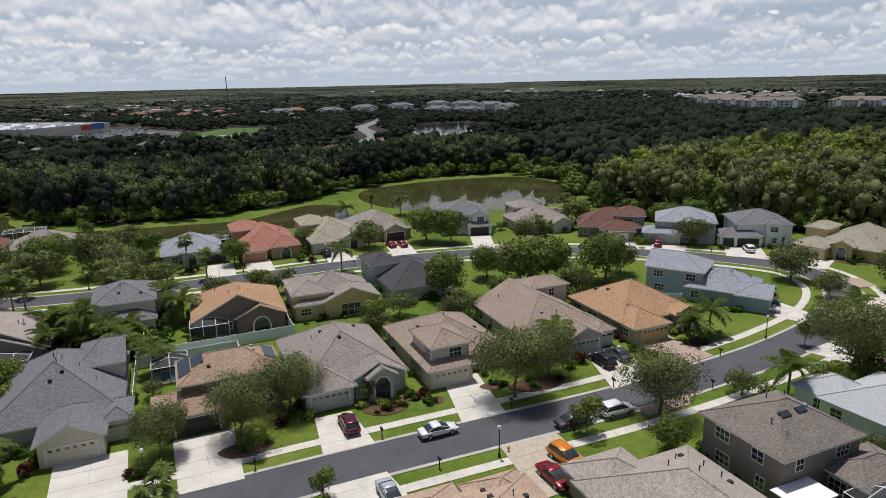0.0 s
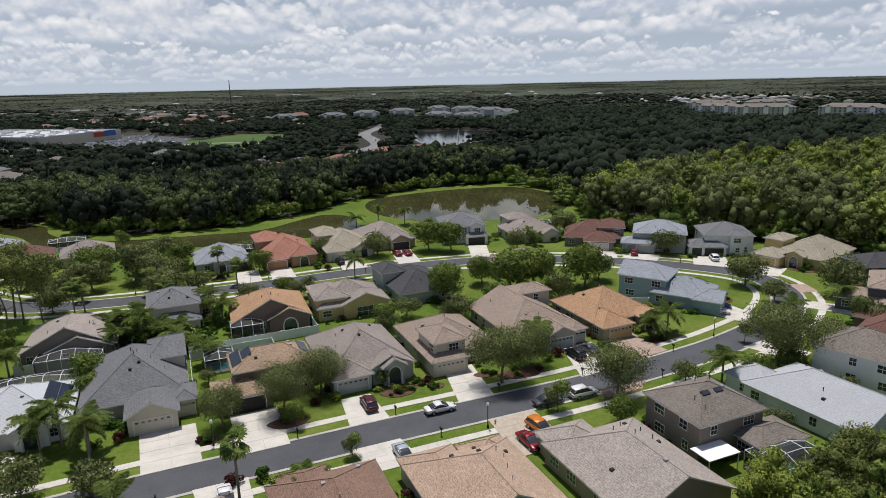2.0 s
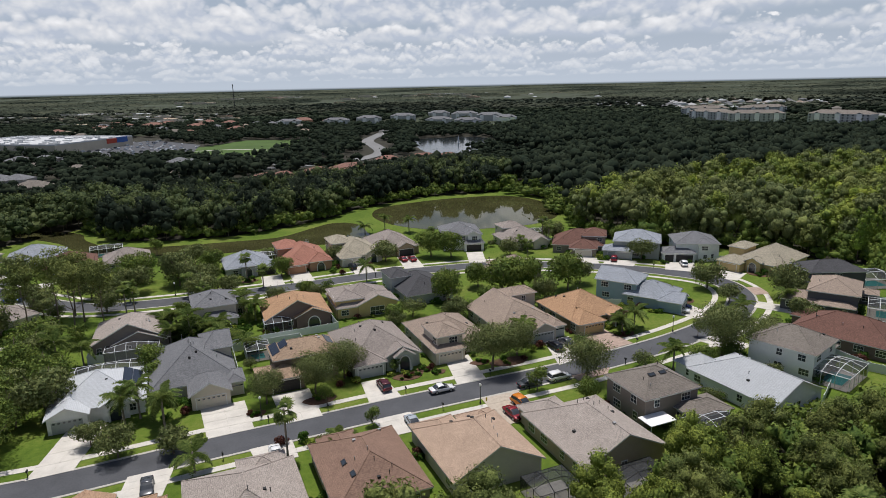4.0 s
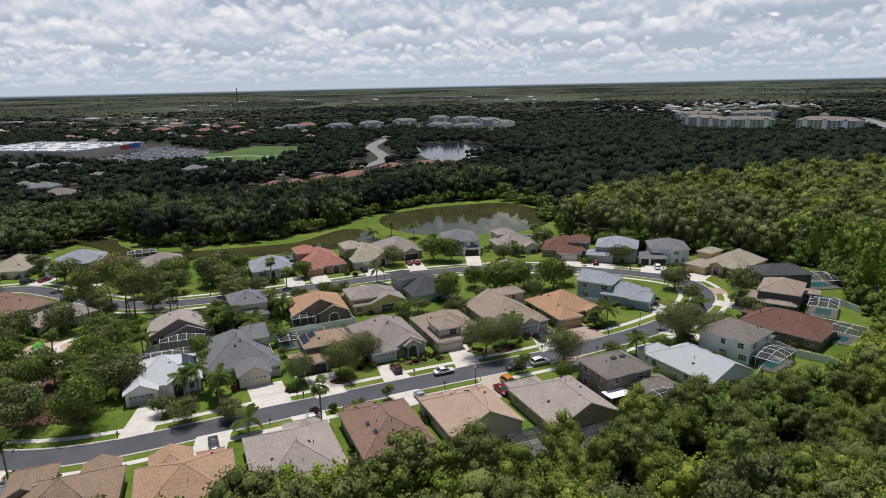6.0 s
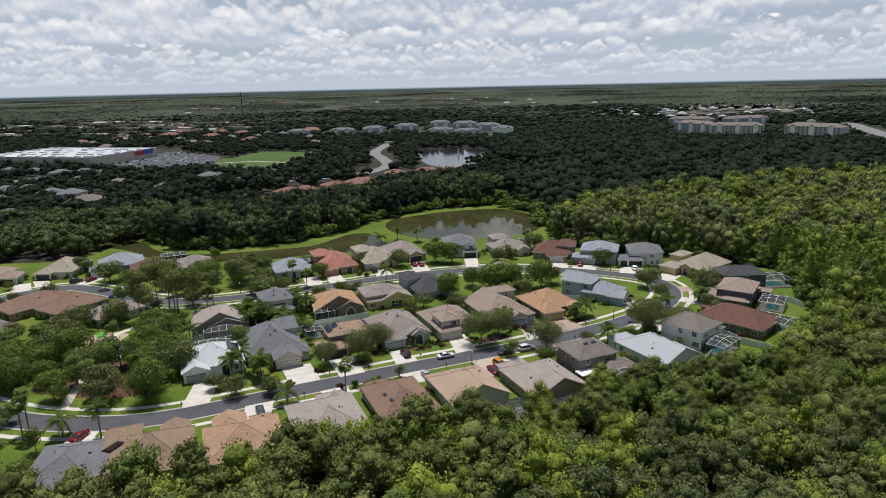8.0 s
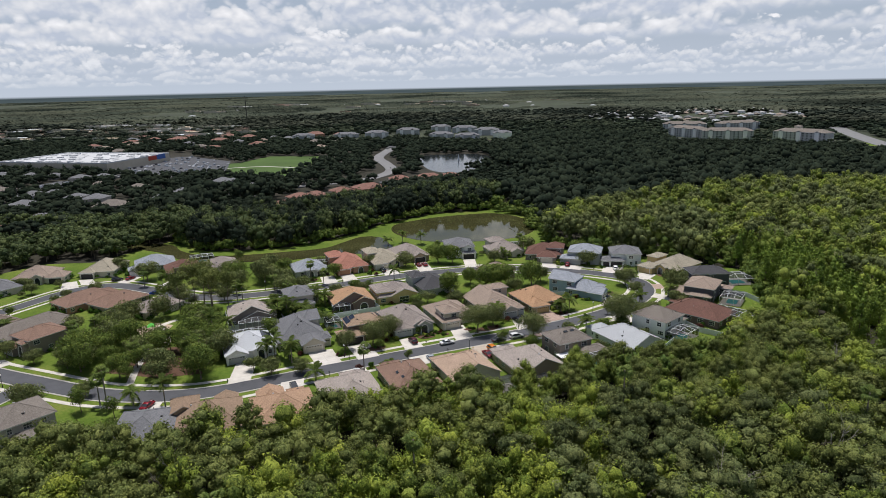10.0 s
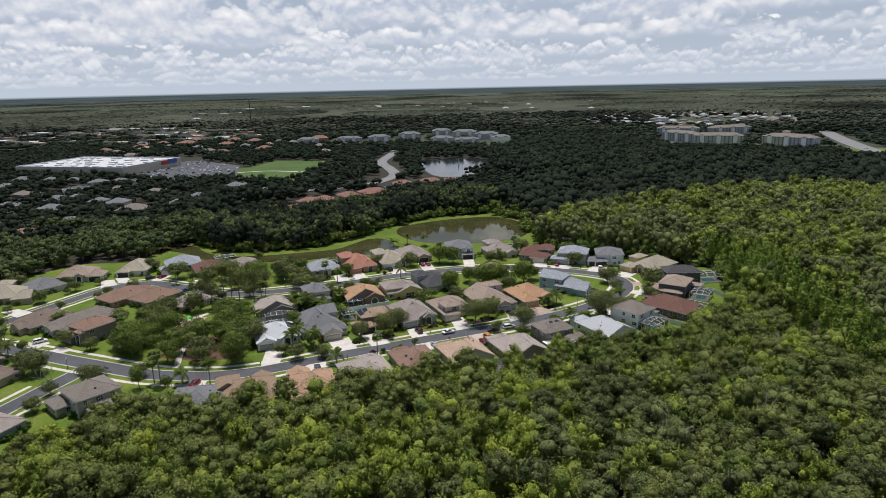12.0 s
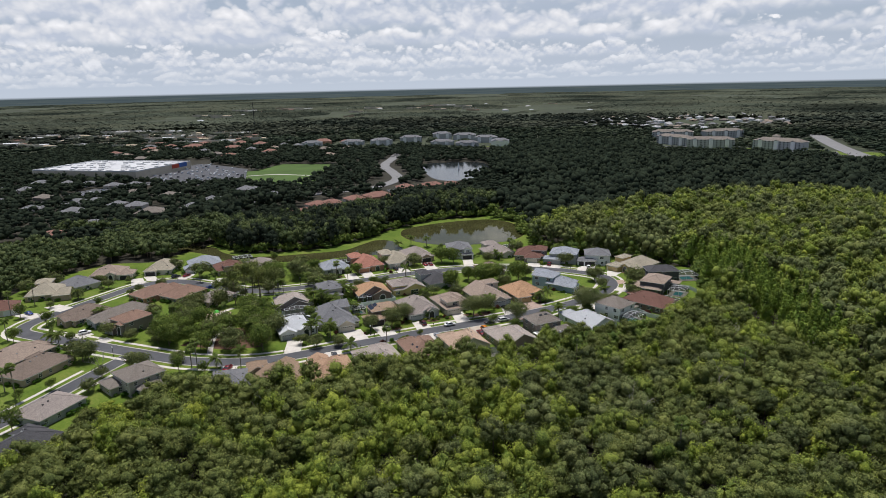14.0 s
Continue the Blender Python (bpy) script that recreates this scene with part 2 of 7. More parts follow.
SOLAR = material("solar_glass", (0.010, 0.013, 0.022), 0.15, spread=0.3, scale=1.2, spec=0.7)
SCREEN = screen_material()
BARK = material("bark", (0.16, 0.125, 0.095), 0.95, spread=0.35, scale=1.5, fine=10.0, bump=0.8)
PALMBARK = material("palm_bark", (0.24, 0.205, 0.17), 0.95, spread=0.3, scale=2.0, fine=9.0, bump=0.8)
RUBBER = material("rubber", (0.02, 0.02, 0.02), 0.85)
LEAF_BRIGHT = leaves("leaf_bright", (0.118, 0.168, 0.026), (0.380, 0.420, 0.066), 0.14)
LEAF_MID = leaves("leaf_mid", (0.092, 0.132, 0.028), (0.305, 0.345, 0.066), 0.14)
LEAF_OAK = leaves("leaf_oak", (0.082, 0.104, 0.030), (0.250, 0.275, 0.080), 0.14)
LEAF_GREY = leaves("leaf_grey", (0.073, 0.092, 0.034), (0.218, 0.240, 0.086), 0.14)
# cloud shade over the far woods, put into the leaf colour
LEAF_CLOUDSHADE = leaves("leaf_cloudshade", (0.026, 0.035, 0.024), (0.047, 0.059, 0.037), 0.25, gloss=0.0, grain=0.6, relief=0.12, speck=1.4)
# belt and west wood green, partly darkened for passing cloud shade
LEAF_BELT = leaves("leaf_belt_part_shade", (0.042, 0.064, 0.024), (0.128, 0.152, 0.054), 0.15, relief=0.4)
LEAF_CYPRESS = leaves("leaf_cypress", (0.105, 0.160, 0.030), (0.310, 0.400, 0.068), 0.2)
# green of the far woods with cloud shade and some haze mixed in
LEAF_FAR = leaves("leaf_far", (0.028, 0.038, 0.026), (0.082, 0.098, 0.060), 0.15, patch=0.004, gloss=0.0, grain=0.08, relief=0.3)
LEAF_YARD = leaves("leaf_yard_oak", (0.078, 0.100, 0.036), (0.235, 0.258, 0.092), 0.16, patch=0.3, relief=0.2, speck=1.2)
LEAF_SHADE = leaves("leaf_shade_tree", (0.062, 0.102, 0.022), (0.205, 0.250, 0.052), 0.16, patch=0.3, relief=0.3, speck=1.4)
# wide swing: light and dark patches stand in for cloud shade on the plain
LEAF_SUN = leaves("leaf_plain_cloud_patches", (0.027, 0.033, 0.025), (0.086, 0.094, 0.066), 0.1, patch=0.0022, gloss=0.0, grain=0.05, swing=2.8, relief=0.2)
FROND = leaves("palm_frond", (0.060, 0.098, 0.020), (0.215, 0.260, 0.072), 0.3, patch=0.3, relief=0.0)
SHRUB = leaves("shrub_leaf", (0.035, 0.085, 0.012), (0.11, 0.20, 0.03), 0.3, patch=0.5)
REDSHRUB = leaves("red_shrub_leaf", (0.06, 0.02, 0.018), (0.15, 0.065, 0.045), 0.3, patch=0.5)

# ---- mesh building ----


class MB:
    """Collects vertices and faces of one mesh."""

    def __init__(self):
        self.v, self.f = [], []

    def face(self, *pts):
        i = len(self.v)
        self.v += [tuple(p) for p in pts]
        self.f.append(tuple(range(i, i + len(pts))))
        return self

    def box(self, x0, y0, z0, x1, y1, z1):
        i = len(self.v)
        self.v += [(x, y, z) for z in (z0, z1) for x, y in ((x0, y0), (x1, y0), (x1, y1), (x0, y1))]
        self.f += [tuple(i + k for k in q) for q in ((3, 2, 1, 0), (4, 5, 6, 7), (0, 1, 5, 4), (1, 2, 6, 5), (2, 3, 7, 6), (3, 0, 4, 7))]
        return self

    def bar(self, a, b, r, n=4):
        """A bar of n sides from a to b."""
        a, b = Vector(a), Vector(b)
        d = (b - a).normalized()
        u = d.orthogonal().normalized()
        w = d.cross(u)
        i = len(self.v)
        for p in (a, b):
            for k in range(n):
                t = 2 * math.pi * (k + 0.5) / n
                self.v.append(tuple(p + (u * math.cos(t) + w * math.sin(t)) * r))
        self.f += [(i + k, i + (k + 1) % n, i + n + (k + 1) % n, i + n + k) for k in range(n)]
        self.f += [tuple(i + k for k in reversed(range(n))), tuple(i + n + k for k in range(n))]
        return self

    def lathe(self, rings, n=10, cx=0.0, cy=0.0):
        """Rings of (radius, z) round an upright axis."""
        i = len(self.v)
        for r, z in rings:
            self.v += [(cx + r * math.cos(2 * math.pi * k / n), cy + r * math.sin(2 * math.pi * k / n), z) for k in range(n)]
        for j in range(len(rings) - 1):
            self.f += [(i + j * n + k, i + j * n + (k + 1) % n, i + (j + 1) * n + (k + 1) % n, i + (j + 1) * n + k) for k in range(n)]
        self.f += [tuple(i + k for k in reversed(range(n))), tuple(i + (len(rings) - 1) * n + k for k in range(n))]
        return self

    def mesh(self, name):
        me = bpy.data.meshes.new(name)
        me.from_pydata(self.v, [], self.f)
        me.update()
        return me


def part(name, mb, mat, parent=None, label=""):
    me = mb.mesh(name) if isinstance(mb, MB) else mb
    if not me.materials:
        me.materials.append(mat)
    ob = new(name, me)
    if parent is not None:
        ob.parent = parent
    return tagged(ob, label)


def thing(name, m, label, category, group="", kind=""):
    ob = new(name)
    ob.matrix_world = m
    ob.empty_display_size = 0.3
    return tagged(ob, label, category, group, kind)


def smooth_line(pts, step=2.0, closed=False):
    """A Catmull-Rom line through pts, in even steps."""
    P = np.array(pts, float)
    n = len(P)
    out = []
    for i in range(n if closed else n - 1):
        p0, p1, p2, p3 = [P[j % n] if closed else P[min(max(j, 0), n - 1)] for j in (i - 1, i, i + 1, i + 2)]
        k = max(2, int(np.linalg.norm(p2 - p1) / step))
        for t in np.arange(k) / k:
            out.append(0.5 * (2 * p1 + (p2 - p0) * t + (2 * p0 - 5 * p1 + 4 * p2 - p3) * t * t + (3 * p1 - p0 - 3 * p2 + p3) * t ** 3))
    out.append(P[0] if closed else P[-1])
    return np.array(out)


def normals_of(line):
    d = np.gradient(line, axis=0)
    d /= np.linalg.norm(d, axis=1)[:, None]
    return np.stack([-d[:, 1], d[:, 0]], 1)


def ribbon(mb, line, a, b, z0, z1):
    """A slab along a line, between the offsets a and b to its left."""
    nn = normals_of(line)
    A, B = line + nn * a, line + nn * b
    for i in range(len(line) - 1):
        p, q, r, s = A[i], A[i + 1], B[i + 1], B[i]
        mb.face((*p, z1), (*q, z1), (*r, z1), (*s, z1))
        mb.face((*p, z0), (*q, z0), (*q, z1), (*p, z1))
        mb.face((*r, z0), (*s, z0), (*s, z1), (*r, z1))
    return mb


def poly_slab(mb, pts, z0, z1):
    mb.face(*[(x, y, z1) for x, y in pts])
    for (x, y), (u, v) in zip(pts, pts[1:] + pts[:1]):
        mb.face((x, y, z0), (u, v, z0), (u, v, z1), (x, y, z1))
    return mb


def inside(poly, x, y):
    hit = False
    for (x0, y0), (x1, y1) in zip(poly, poly[1:] + poly[:1]):
        if (y0 > y) != (y1 > y) and x < (x1 - x0) * (y - y0) / (y1 - y0) + x0:
            hit = not hit
    return hit


# ---- ground, water, roads ----
def build_ground():
    mb = MB()
    radii = [0, 60, 120, 200, 300, 450, 650, 900, 1200, 1600, 2100, 2700, 3300, 3900, 4400, 4900]
    n = 96
    for r in radii:
        z = 0.0 if r < 1500 else 22.0 * ((r - 1500) / 3400) ** 1.2
        for k in range(n):
            a = 2 * math.pi * k / n
            mb.v.append((r * math.cos(a), r * math.sin(a), z + 0.0))
    for j in range(len(radii) - 1):
        for k in range(n):
            mb.f.append((j * n + k, (j + 1) * n + k, (j + 1) * n + (k + 1) % n, j * n + (k + 1) % n))
    tagged(part("ground", mb, GRASS), "mown green lawn grass and open ground to the horizon", "ground", kind="structure")


build_ground()


def build_country():
    """Rough scrub and fields of the far country, a thin sheet over the ground."""
    mb = MB()
    radii = [640, 900, 1200, 1500, 2000, 2700, 3300, 4000, 4890]
    n = 40
    for r in radii:
        z = 0.25 + (0.0 if r < 1500 else 22.0 * ((r - 1500) / 3400) ** 1.2)
        for k in range(n + 1):
            a = radians(-52 + 104 * k / n)
            mb.v.append((r * math.sin(a), r * math.cos(a) + 0.0, z if r > 640 else -0.5))
    for j in range(len(radii) - 1):
        for k in range(n):
            mb.f.append((j * (n + 1) + k, j * (n + 1) + k + 1, (j + 1) * (n + 1) + k + 1, (j + 1) * (n + 1) + k))
    tagged(part("ground_far", mb, SCRUB), "dull green scrub and fields of the far country", "ground", kind="structure")


build_country()

LOOP = [(-167, 42), (-156, 38), (-143, 33.5), (-129, 28), (-117, 23.5), (-105, 19), (-93, 15.5), (-76, 14.5), (-60.8, 18.2), (-38.6, 28.8), (-23, 35.8), (-8.7, 42.3), (6.6, 48.9), (21.4, 55.4), (37, 63.5), (50, 71.5),
        (63, 82), (71, 93), (73.5, 103), (71, 112), (62, 119), (47, 125.5), (28, 129.5), (10, 130), (-3, 127.5), (-17, 123.5), (-29, 119), (-43, 112.5), (-59, 106), (-78, 99), (-95, 96), (-111, 101), (-127, 109), (-140, 114), (-150, 112.5), (-158, 105), (-163, 94), (-169, 80), (-174, 68), (-178, 56), (-176, 47)]
BRANCH = [(-119, 20), (-122.5, 9), (-126, -3), (-131, -20), (-137, -36), (-150, -70), (-165, -110)]
loop = smooth_line(LOOP, 2.0, True)
branch = smooth_line(BRANCH, 2.0)
HALF = 3.1
mb = ribbon(MB(), loop, -HALF, HALF, -0.1, 0.03)
tagged(part("road", mb, ASPHALT), "dark grey asphalt residential street with patched wear", "road", kind="structure")
tagged(part("road_branch", ribbon(MB(), branch, -HALF, HALF, -0.1, 0.034), ASPHALT), "dark grey asphalt side street", "road", kind="structure")
mb = MB()
for line in (loop, branch):
    ribbon(mb, line, HALF, HALF + 0.5, -0.1, 0.075)
    ribbon(mb, line, -HALF - 0.5, -HALF, -0.1, 0.075)
tagged(part("kerb", mb, KERB), "low concrete kerb and gutter along the street", "kerb", kind="structure")
def pavement():
    """Cast concrete slabs with open joints over a dark bed; the nearest are pieces of their own."""
    bed, rest = MB(), MB()
    slabs = []
    for line in (loop, branch[6:]):
        for a, b in ((5.6, 6.95), (-6.95, -5.6)):
            ribbon(bed, line, a + 0.03, b - 0.03, -0.05, 0.03)
            mid = line + normals_of(line) * (a + b) / 2
            seg = np.linalg.norm(np.diff(mid, axis=0), axis=1)
            run = np.concatenate([[0], np.cumsum(seg)])
            n = int(run[-1] / 1.5)
            for k in range(n):
                t = (k + 0.5) * run[-1] / n
                i = min(len(seg) - 1, int(np.searchsorted(run, t)) - 1)
                q = mid[i] + (mid[i + 1] - mid[i]) * (t - run[i]) / seg[i]
                d = (mid[i + 1] - mid[i]) / seg[i]
                slabs.append((q[0], q[1], math.atan2(d[1], d[0]), run[-1] / n))
    ob = tagged(part("pavement", bed, KERB), "pale concrete slab pavement with mown grass beside it", "pavement", kind="structure")
    me = MB().box(-0.735, -0.675, 0.0, 0.735, 0.675, 0.06).mesh("slab")
    me.materials.append(CONCRETE)
    near = 0
    for x, y, a, step in slabs:
        if -48 < x < 62 and 24 < y < 90 and near < 70:
            near += 1
            part("slab", me, CONCRETE, ob).matrix_local = pose(x, y, 0, 0, 0, math.degrees(a)) @ Matrix.Diagonal((step / 1.5, 1, 1, 1))
        else:
            c, s = math.cos(a), math.sin(a)
            h = step / 2 - 0.015
            pts = [(x + c * u - s * v, y + s * u + c * v) for u, v in ((-h, -0.675), (h, -0.675), (h, 0.675), (-h, 0.675))]
            poly_slab(rest, pts, 0.0, 0.06)
    tagged(part("slabs_far", rest, CONCRETE, ob), "pale concrete pavement slabs", kind="stuff")


pavement()

POND = [(-36, 214), (-33, 228), (-14, 243), (5, 251), (24, 254), (37, 243), (43, 224), (43, 205), (34, 190), (20, 183), (2, 180), (-14, 183), (-26, 192), (-33, 203)]
CREEK = [(-29, 163), (-34, 180), (-40, 194), (-50, 196), (-58, 184), (-66, 172), (-84, 166), (-104, 161), (-122, 161), (-138, 172), (-147, 184), (-166, 190), (-184, 196), (-186, 186), (-166, 178), (-146, 168), (-130, 154), (-112, 150), (-96, 148), (-78, 150), (-62, 157), (-46, 160), (-36, 158)]
mb = poly_slab(MB(), [tuple(p) for p in smooth_line(POND, 4.0, True)[:-1]], -0.3, 0.05)
tagged(part("water_pond", mb, WATER), "still dark green pond water reflecting the sky", "water", kind="structure")
mb = poly_slab(MB(), [tuple(p) for p in smooth_line(CREEK, 4.0, True)[:-1]], -0.3, 0.05)
tagged(part("water_creek", mb, WATER), "still dark green pond arm behind the gardens", "water", kind="structure")
LAKE = [(-41, 590), (0, 610), (33, 596), (40, 545), (26, 480), (2, 448), (-20, 462), (-34, 520)]
mb = poly_slab(MB(), [tuple(p) for p in smooth_line(LAKE, 8.0, True)[:-1]], -0.3, 0.06)
tagged(part("water_lake", mb, water_material("lake_water", (0.03, 0.036, 0.038), 0.12, 0.6)), "small pale lake with a fountain among trees", "water", kind="structure")


def driveway(pts, mat=CONCRETE, label="pale concrete driveway with fine cracks"):
    """A slab from the garage (first two points) to the kerb (last two), in four bays."""
    (ax, ay), (bx, by), (cx, cy), (dx, dy) = pts
    mb = MB()
    n = 4
    for i in range(n):
        t0, t1 = i / n + (0.004 if i else 0), (i + 1) / n
        L0, L1 = (ax + (dx - ax) * t0, ay + (dy - ay) * t0), (ax + (dx - ax) * t1, ay + (dy - ay) * t1)
        R0, R1 = (bx + (cx - bx) * t0, by + (cy - by) * t0), (bx + (cx - bx) * t1, by + (cy - by) * t1)
        M0, M1 = [((p[0] + q[0]) / 2, (p[1] + q[1]) / 2) for p, q in ((L0, R0), (L1, R1))]
        poly_slab(mb, [L0, L1, M1, M0], -0.05, 0.085)
        poly_slab(mb, [(M0[0] + 0.02, M0[1]), (M1[0] + 0.02, M1[1]), R1, R0], -0.05, 0.085)
    tagged(part("driveway", mb, mat), label, "driveway", kind="structure")


for d in (((-18.2, 50.9), (-14, 52.8), (-10.1, 45.3), (-15.6, 42.9)), ((-2.6, 61.2), (2.2, 63.2), (5.4, 51.9), (-0.1, 49.6)), ((18.6, 69.5), (24.4, 72.2), (26.6, 61.5), (20.0, 57.6)),
          ((-45.0, 41.3), (-38.2, 44.4), (-33.5, 34.6), (-40.2, 31.6)), ((-33.8, 46.1), (-27.6, 48.9), (-23.0, 38.6), (-28.9, 35.9)),
          ((47.5, 90.0), (55.5, 96.0), (60.4, 84.6), (56.5, 80.6)), ((-64.5, 34.2), (-58.9, 36.6), (-57.0, 23.3), (-62.6, 20.6)),
          ((-33.5, 131.0), (-27.5, 133.8), (-23.4, 124.8), (-29.6, 122.2)), ((-49.8, 124.0), (-44.6, 126.4), (-40.6, 116.9), (-46.0, 114.4)), ((-57.5, 121.2), (-52.4, 123.6), (-48.4, 113.6), (-54.0, 111.2)),
          ((3.4, 145.7), (8.9, 146.2), (9.4, 133.2), (4.2, 133.2)), ((38.4, 138.6), (44.3, 136.7), (43.6, 129.4), (37.4, 130.6))):
    driveway(d)
for d in (((47.0, 134.4), (55.6, 131.7), (53.0, 126.0), (44.6, 129.4)), ((63.8, 129.8), (72.0, 128.9), (69.4, 119.0), (61.2, 122.2)), ((76.2, 120.6), (82.6, 117.0), (77.2, 110.4), (74.2, 112.0)),
          ((-19.0, 141.0), (-13.5, 143.2), (-9.6, 129.2), (-15.4, 127.2)), ((-10.8, 31.6), (-4.8, 34.2), (-8.2, 39.6), (-14.4, 36.8)),
          ((-29.6, 23.8), (-24.2, 26.2), (-26.4, 31.0), (-32.4, 28.4)), ((-46.5, 14.6), (-41.0, 17.0), (-42.2, 24.0), (-48.0, 21.4)), ((-80.5, 4.2), (-75.5, 5.0), (-76.0, 11.0), (-81.6, 11.2)),
          ((-185.0, 76.5), (-180.5, 80.5), (-171.5, 76.0), (-174.0, 70.0)), ((-166.5, 119.0), (-161.5, 121.0), (-155.5, 112.0), (-161.0, 108.0)), ((-162.0, 123.0), (-156.0, 123.6), (-150.0, 116.0), (-156.0, 115.0))):
    driveway(d)
driveway(((7.4, 34.6), (14.6, 37.8), (10.9, 46.9), (4.2, 43.9)), PAVER_PALE, "pale cream block-paved driveway")
for d in (((27.2, 74.3), (32.9, 76.2), (37.2, 67.9), (29.8, 63.8)), ((22.6, 50.6), (28.6, 53.4), (29.6, 56.2), (21.6, 52.6)), ((80.5, 104.0), (80.5, 99.0), (76.4, 98.0), (76.8, 104.6))):
    driveway(d, PAVER, "reddish block-paved driveway")
for d in (((-155.0, 44.5), (-149.5, 41.5), (-151.5, 40.0), (-157.0, 42.0)), ((-149.0, 46.5), (-144.0, 43.0), (-145.5, 38.5), (-151.0, 40.5)), ((-137.0, 39.5), (-132.0, 36.5), (-134.5, 33.5), (-140.0, 36.0)), ((-140.5, 128.0), (-136.0, 126.0), (-137.5, 117.5), (-142.5, 118.0)),
          ((-121.5, 118.0), (-117.0, 119.0), (-117.5, 109.0), (-122.5, 110.5)), ((-192.0, 66.0), (-187.0, 70.0), (-178.5, 67.0), (-181.0, 61.0)), ((57.0, 62.5), (61.5, 66.0), (56.0, 72.0), (51.0, 69.0)), ((79.0, 84.0), (83.0, 88.0), (75.0, 93.0), (72.0, 89.0)), ((-124.0, -24.0), (-122.0, -19.0), (-127.0, -17.0), (-129.0, -22.0))):
    driveway(d)

# ---- houses ----
OV = 0.45
ROOFS = {"russet": (0.235, 0.150, 0.112), "clay": (0.24, 0.130, 0.102), "greybrown": (0.285, 0.247, 0.223), "sand": (0.375, 0.245, 0.160), "drab": (0.270, 0.192, 0.132), "tan": (0.299, 0.236, 0.190), "slate": (0.170, 0.173, 0.182), "mottled": (0.350, 0.305, 0.272), "orange": (0.402, 0.247, 0.144), "buff": (0.345, 0.247, 0.172), "blue": (0.287, 0.310, 0.345), "dark": (0.069, 0.069, 0.074),
         "red": (0.356, 0.167, 0.121), "brown": (0.190, 0.149, 0.121), "maroon": (0.155, 0.081, 0.063), "white": (0.414, 0.431, 0.448), "bright": (0.50, 0.52, 0.54), "pink": (0.425, 0.310, 0.230), "khaki": (0.333, 0.299, 0.230), "rust": (0.276, 0.144, 0.086), "palegrey": (0.380, 0.380, 0.380), "taupe": (0.196, 0.172, 0.149)}
WALLS = {"cream": (0.62, 0.56, 0.46), "white": (0.78, 0.78, 0.76), "yellow": (0.60, 0.46, 0.22), "mauve": (0.20, 0.145, 0.125), "blue": (0.30, 0.40, 0.45), "grey": (0.40, 0.41, 0.40), "sage": (0.42, 0.45, 0.40), "brown": (0.21, 0.16, 0.12), "tan": (0.42, 0.34, 0.24), "terra": (0.42, 0.24, 0.15), "taupe": (0.25, 0.21, 0.18), "dark": (0.12, 0.12, 0.13), "stone": (0.46, 0.42, 0.36)}
ROOF_M = {k: shingles("shingles_" + k, v, 0.16 if k in ("white", "bright", "palegrey") else 0.42) for k, v in ROOFS.items()}
WALL_M = {k: material("stucco_" + k, v, 0.9, spread=0.08, scale=0.7, fine=14, bump=0.25, dirt=0.12) for k, v in WALLS.items()}
DOOR_M = {k: material("garage_door_" + k, v, 0.6, spread=0.05, scale=0.8) for k, v in {"cream": (0.60, 0.55, 0.46), "white": (0.74, 0.73, 0.70), "dark": (0.035, 0.033, 0.033), "terra": (0.40, 0.20, 0.11), "grey": (0.36, 0.38, 0.37), "gold": (0.52, 0.38, 0.18)}.items()}


def roof_height(b, x, y):
    x0, y0, w, d, h, kind, p = b
    dx, dy = min(x - x0, x0 + w - x), min(y - y0, y0 + d - y)
    lim = []
    if kind[0] == "y":
        lim.append(dx)
        if kind[1] == "h":
            lim.append(y - y0)
        if kind[2] == "h":
            lim.append(y0 + d - y)
    else:
        lim.append(dy)
        if kind[1] == "h":
            lim.append(x - x0)
        if kind[2] == "h":
            lim.append(x0 + w - x)
    return h + p * min(lim)


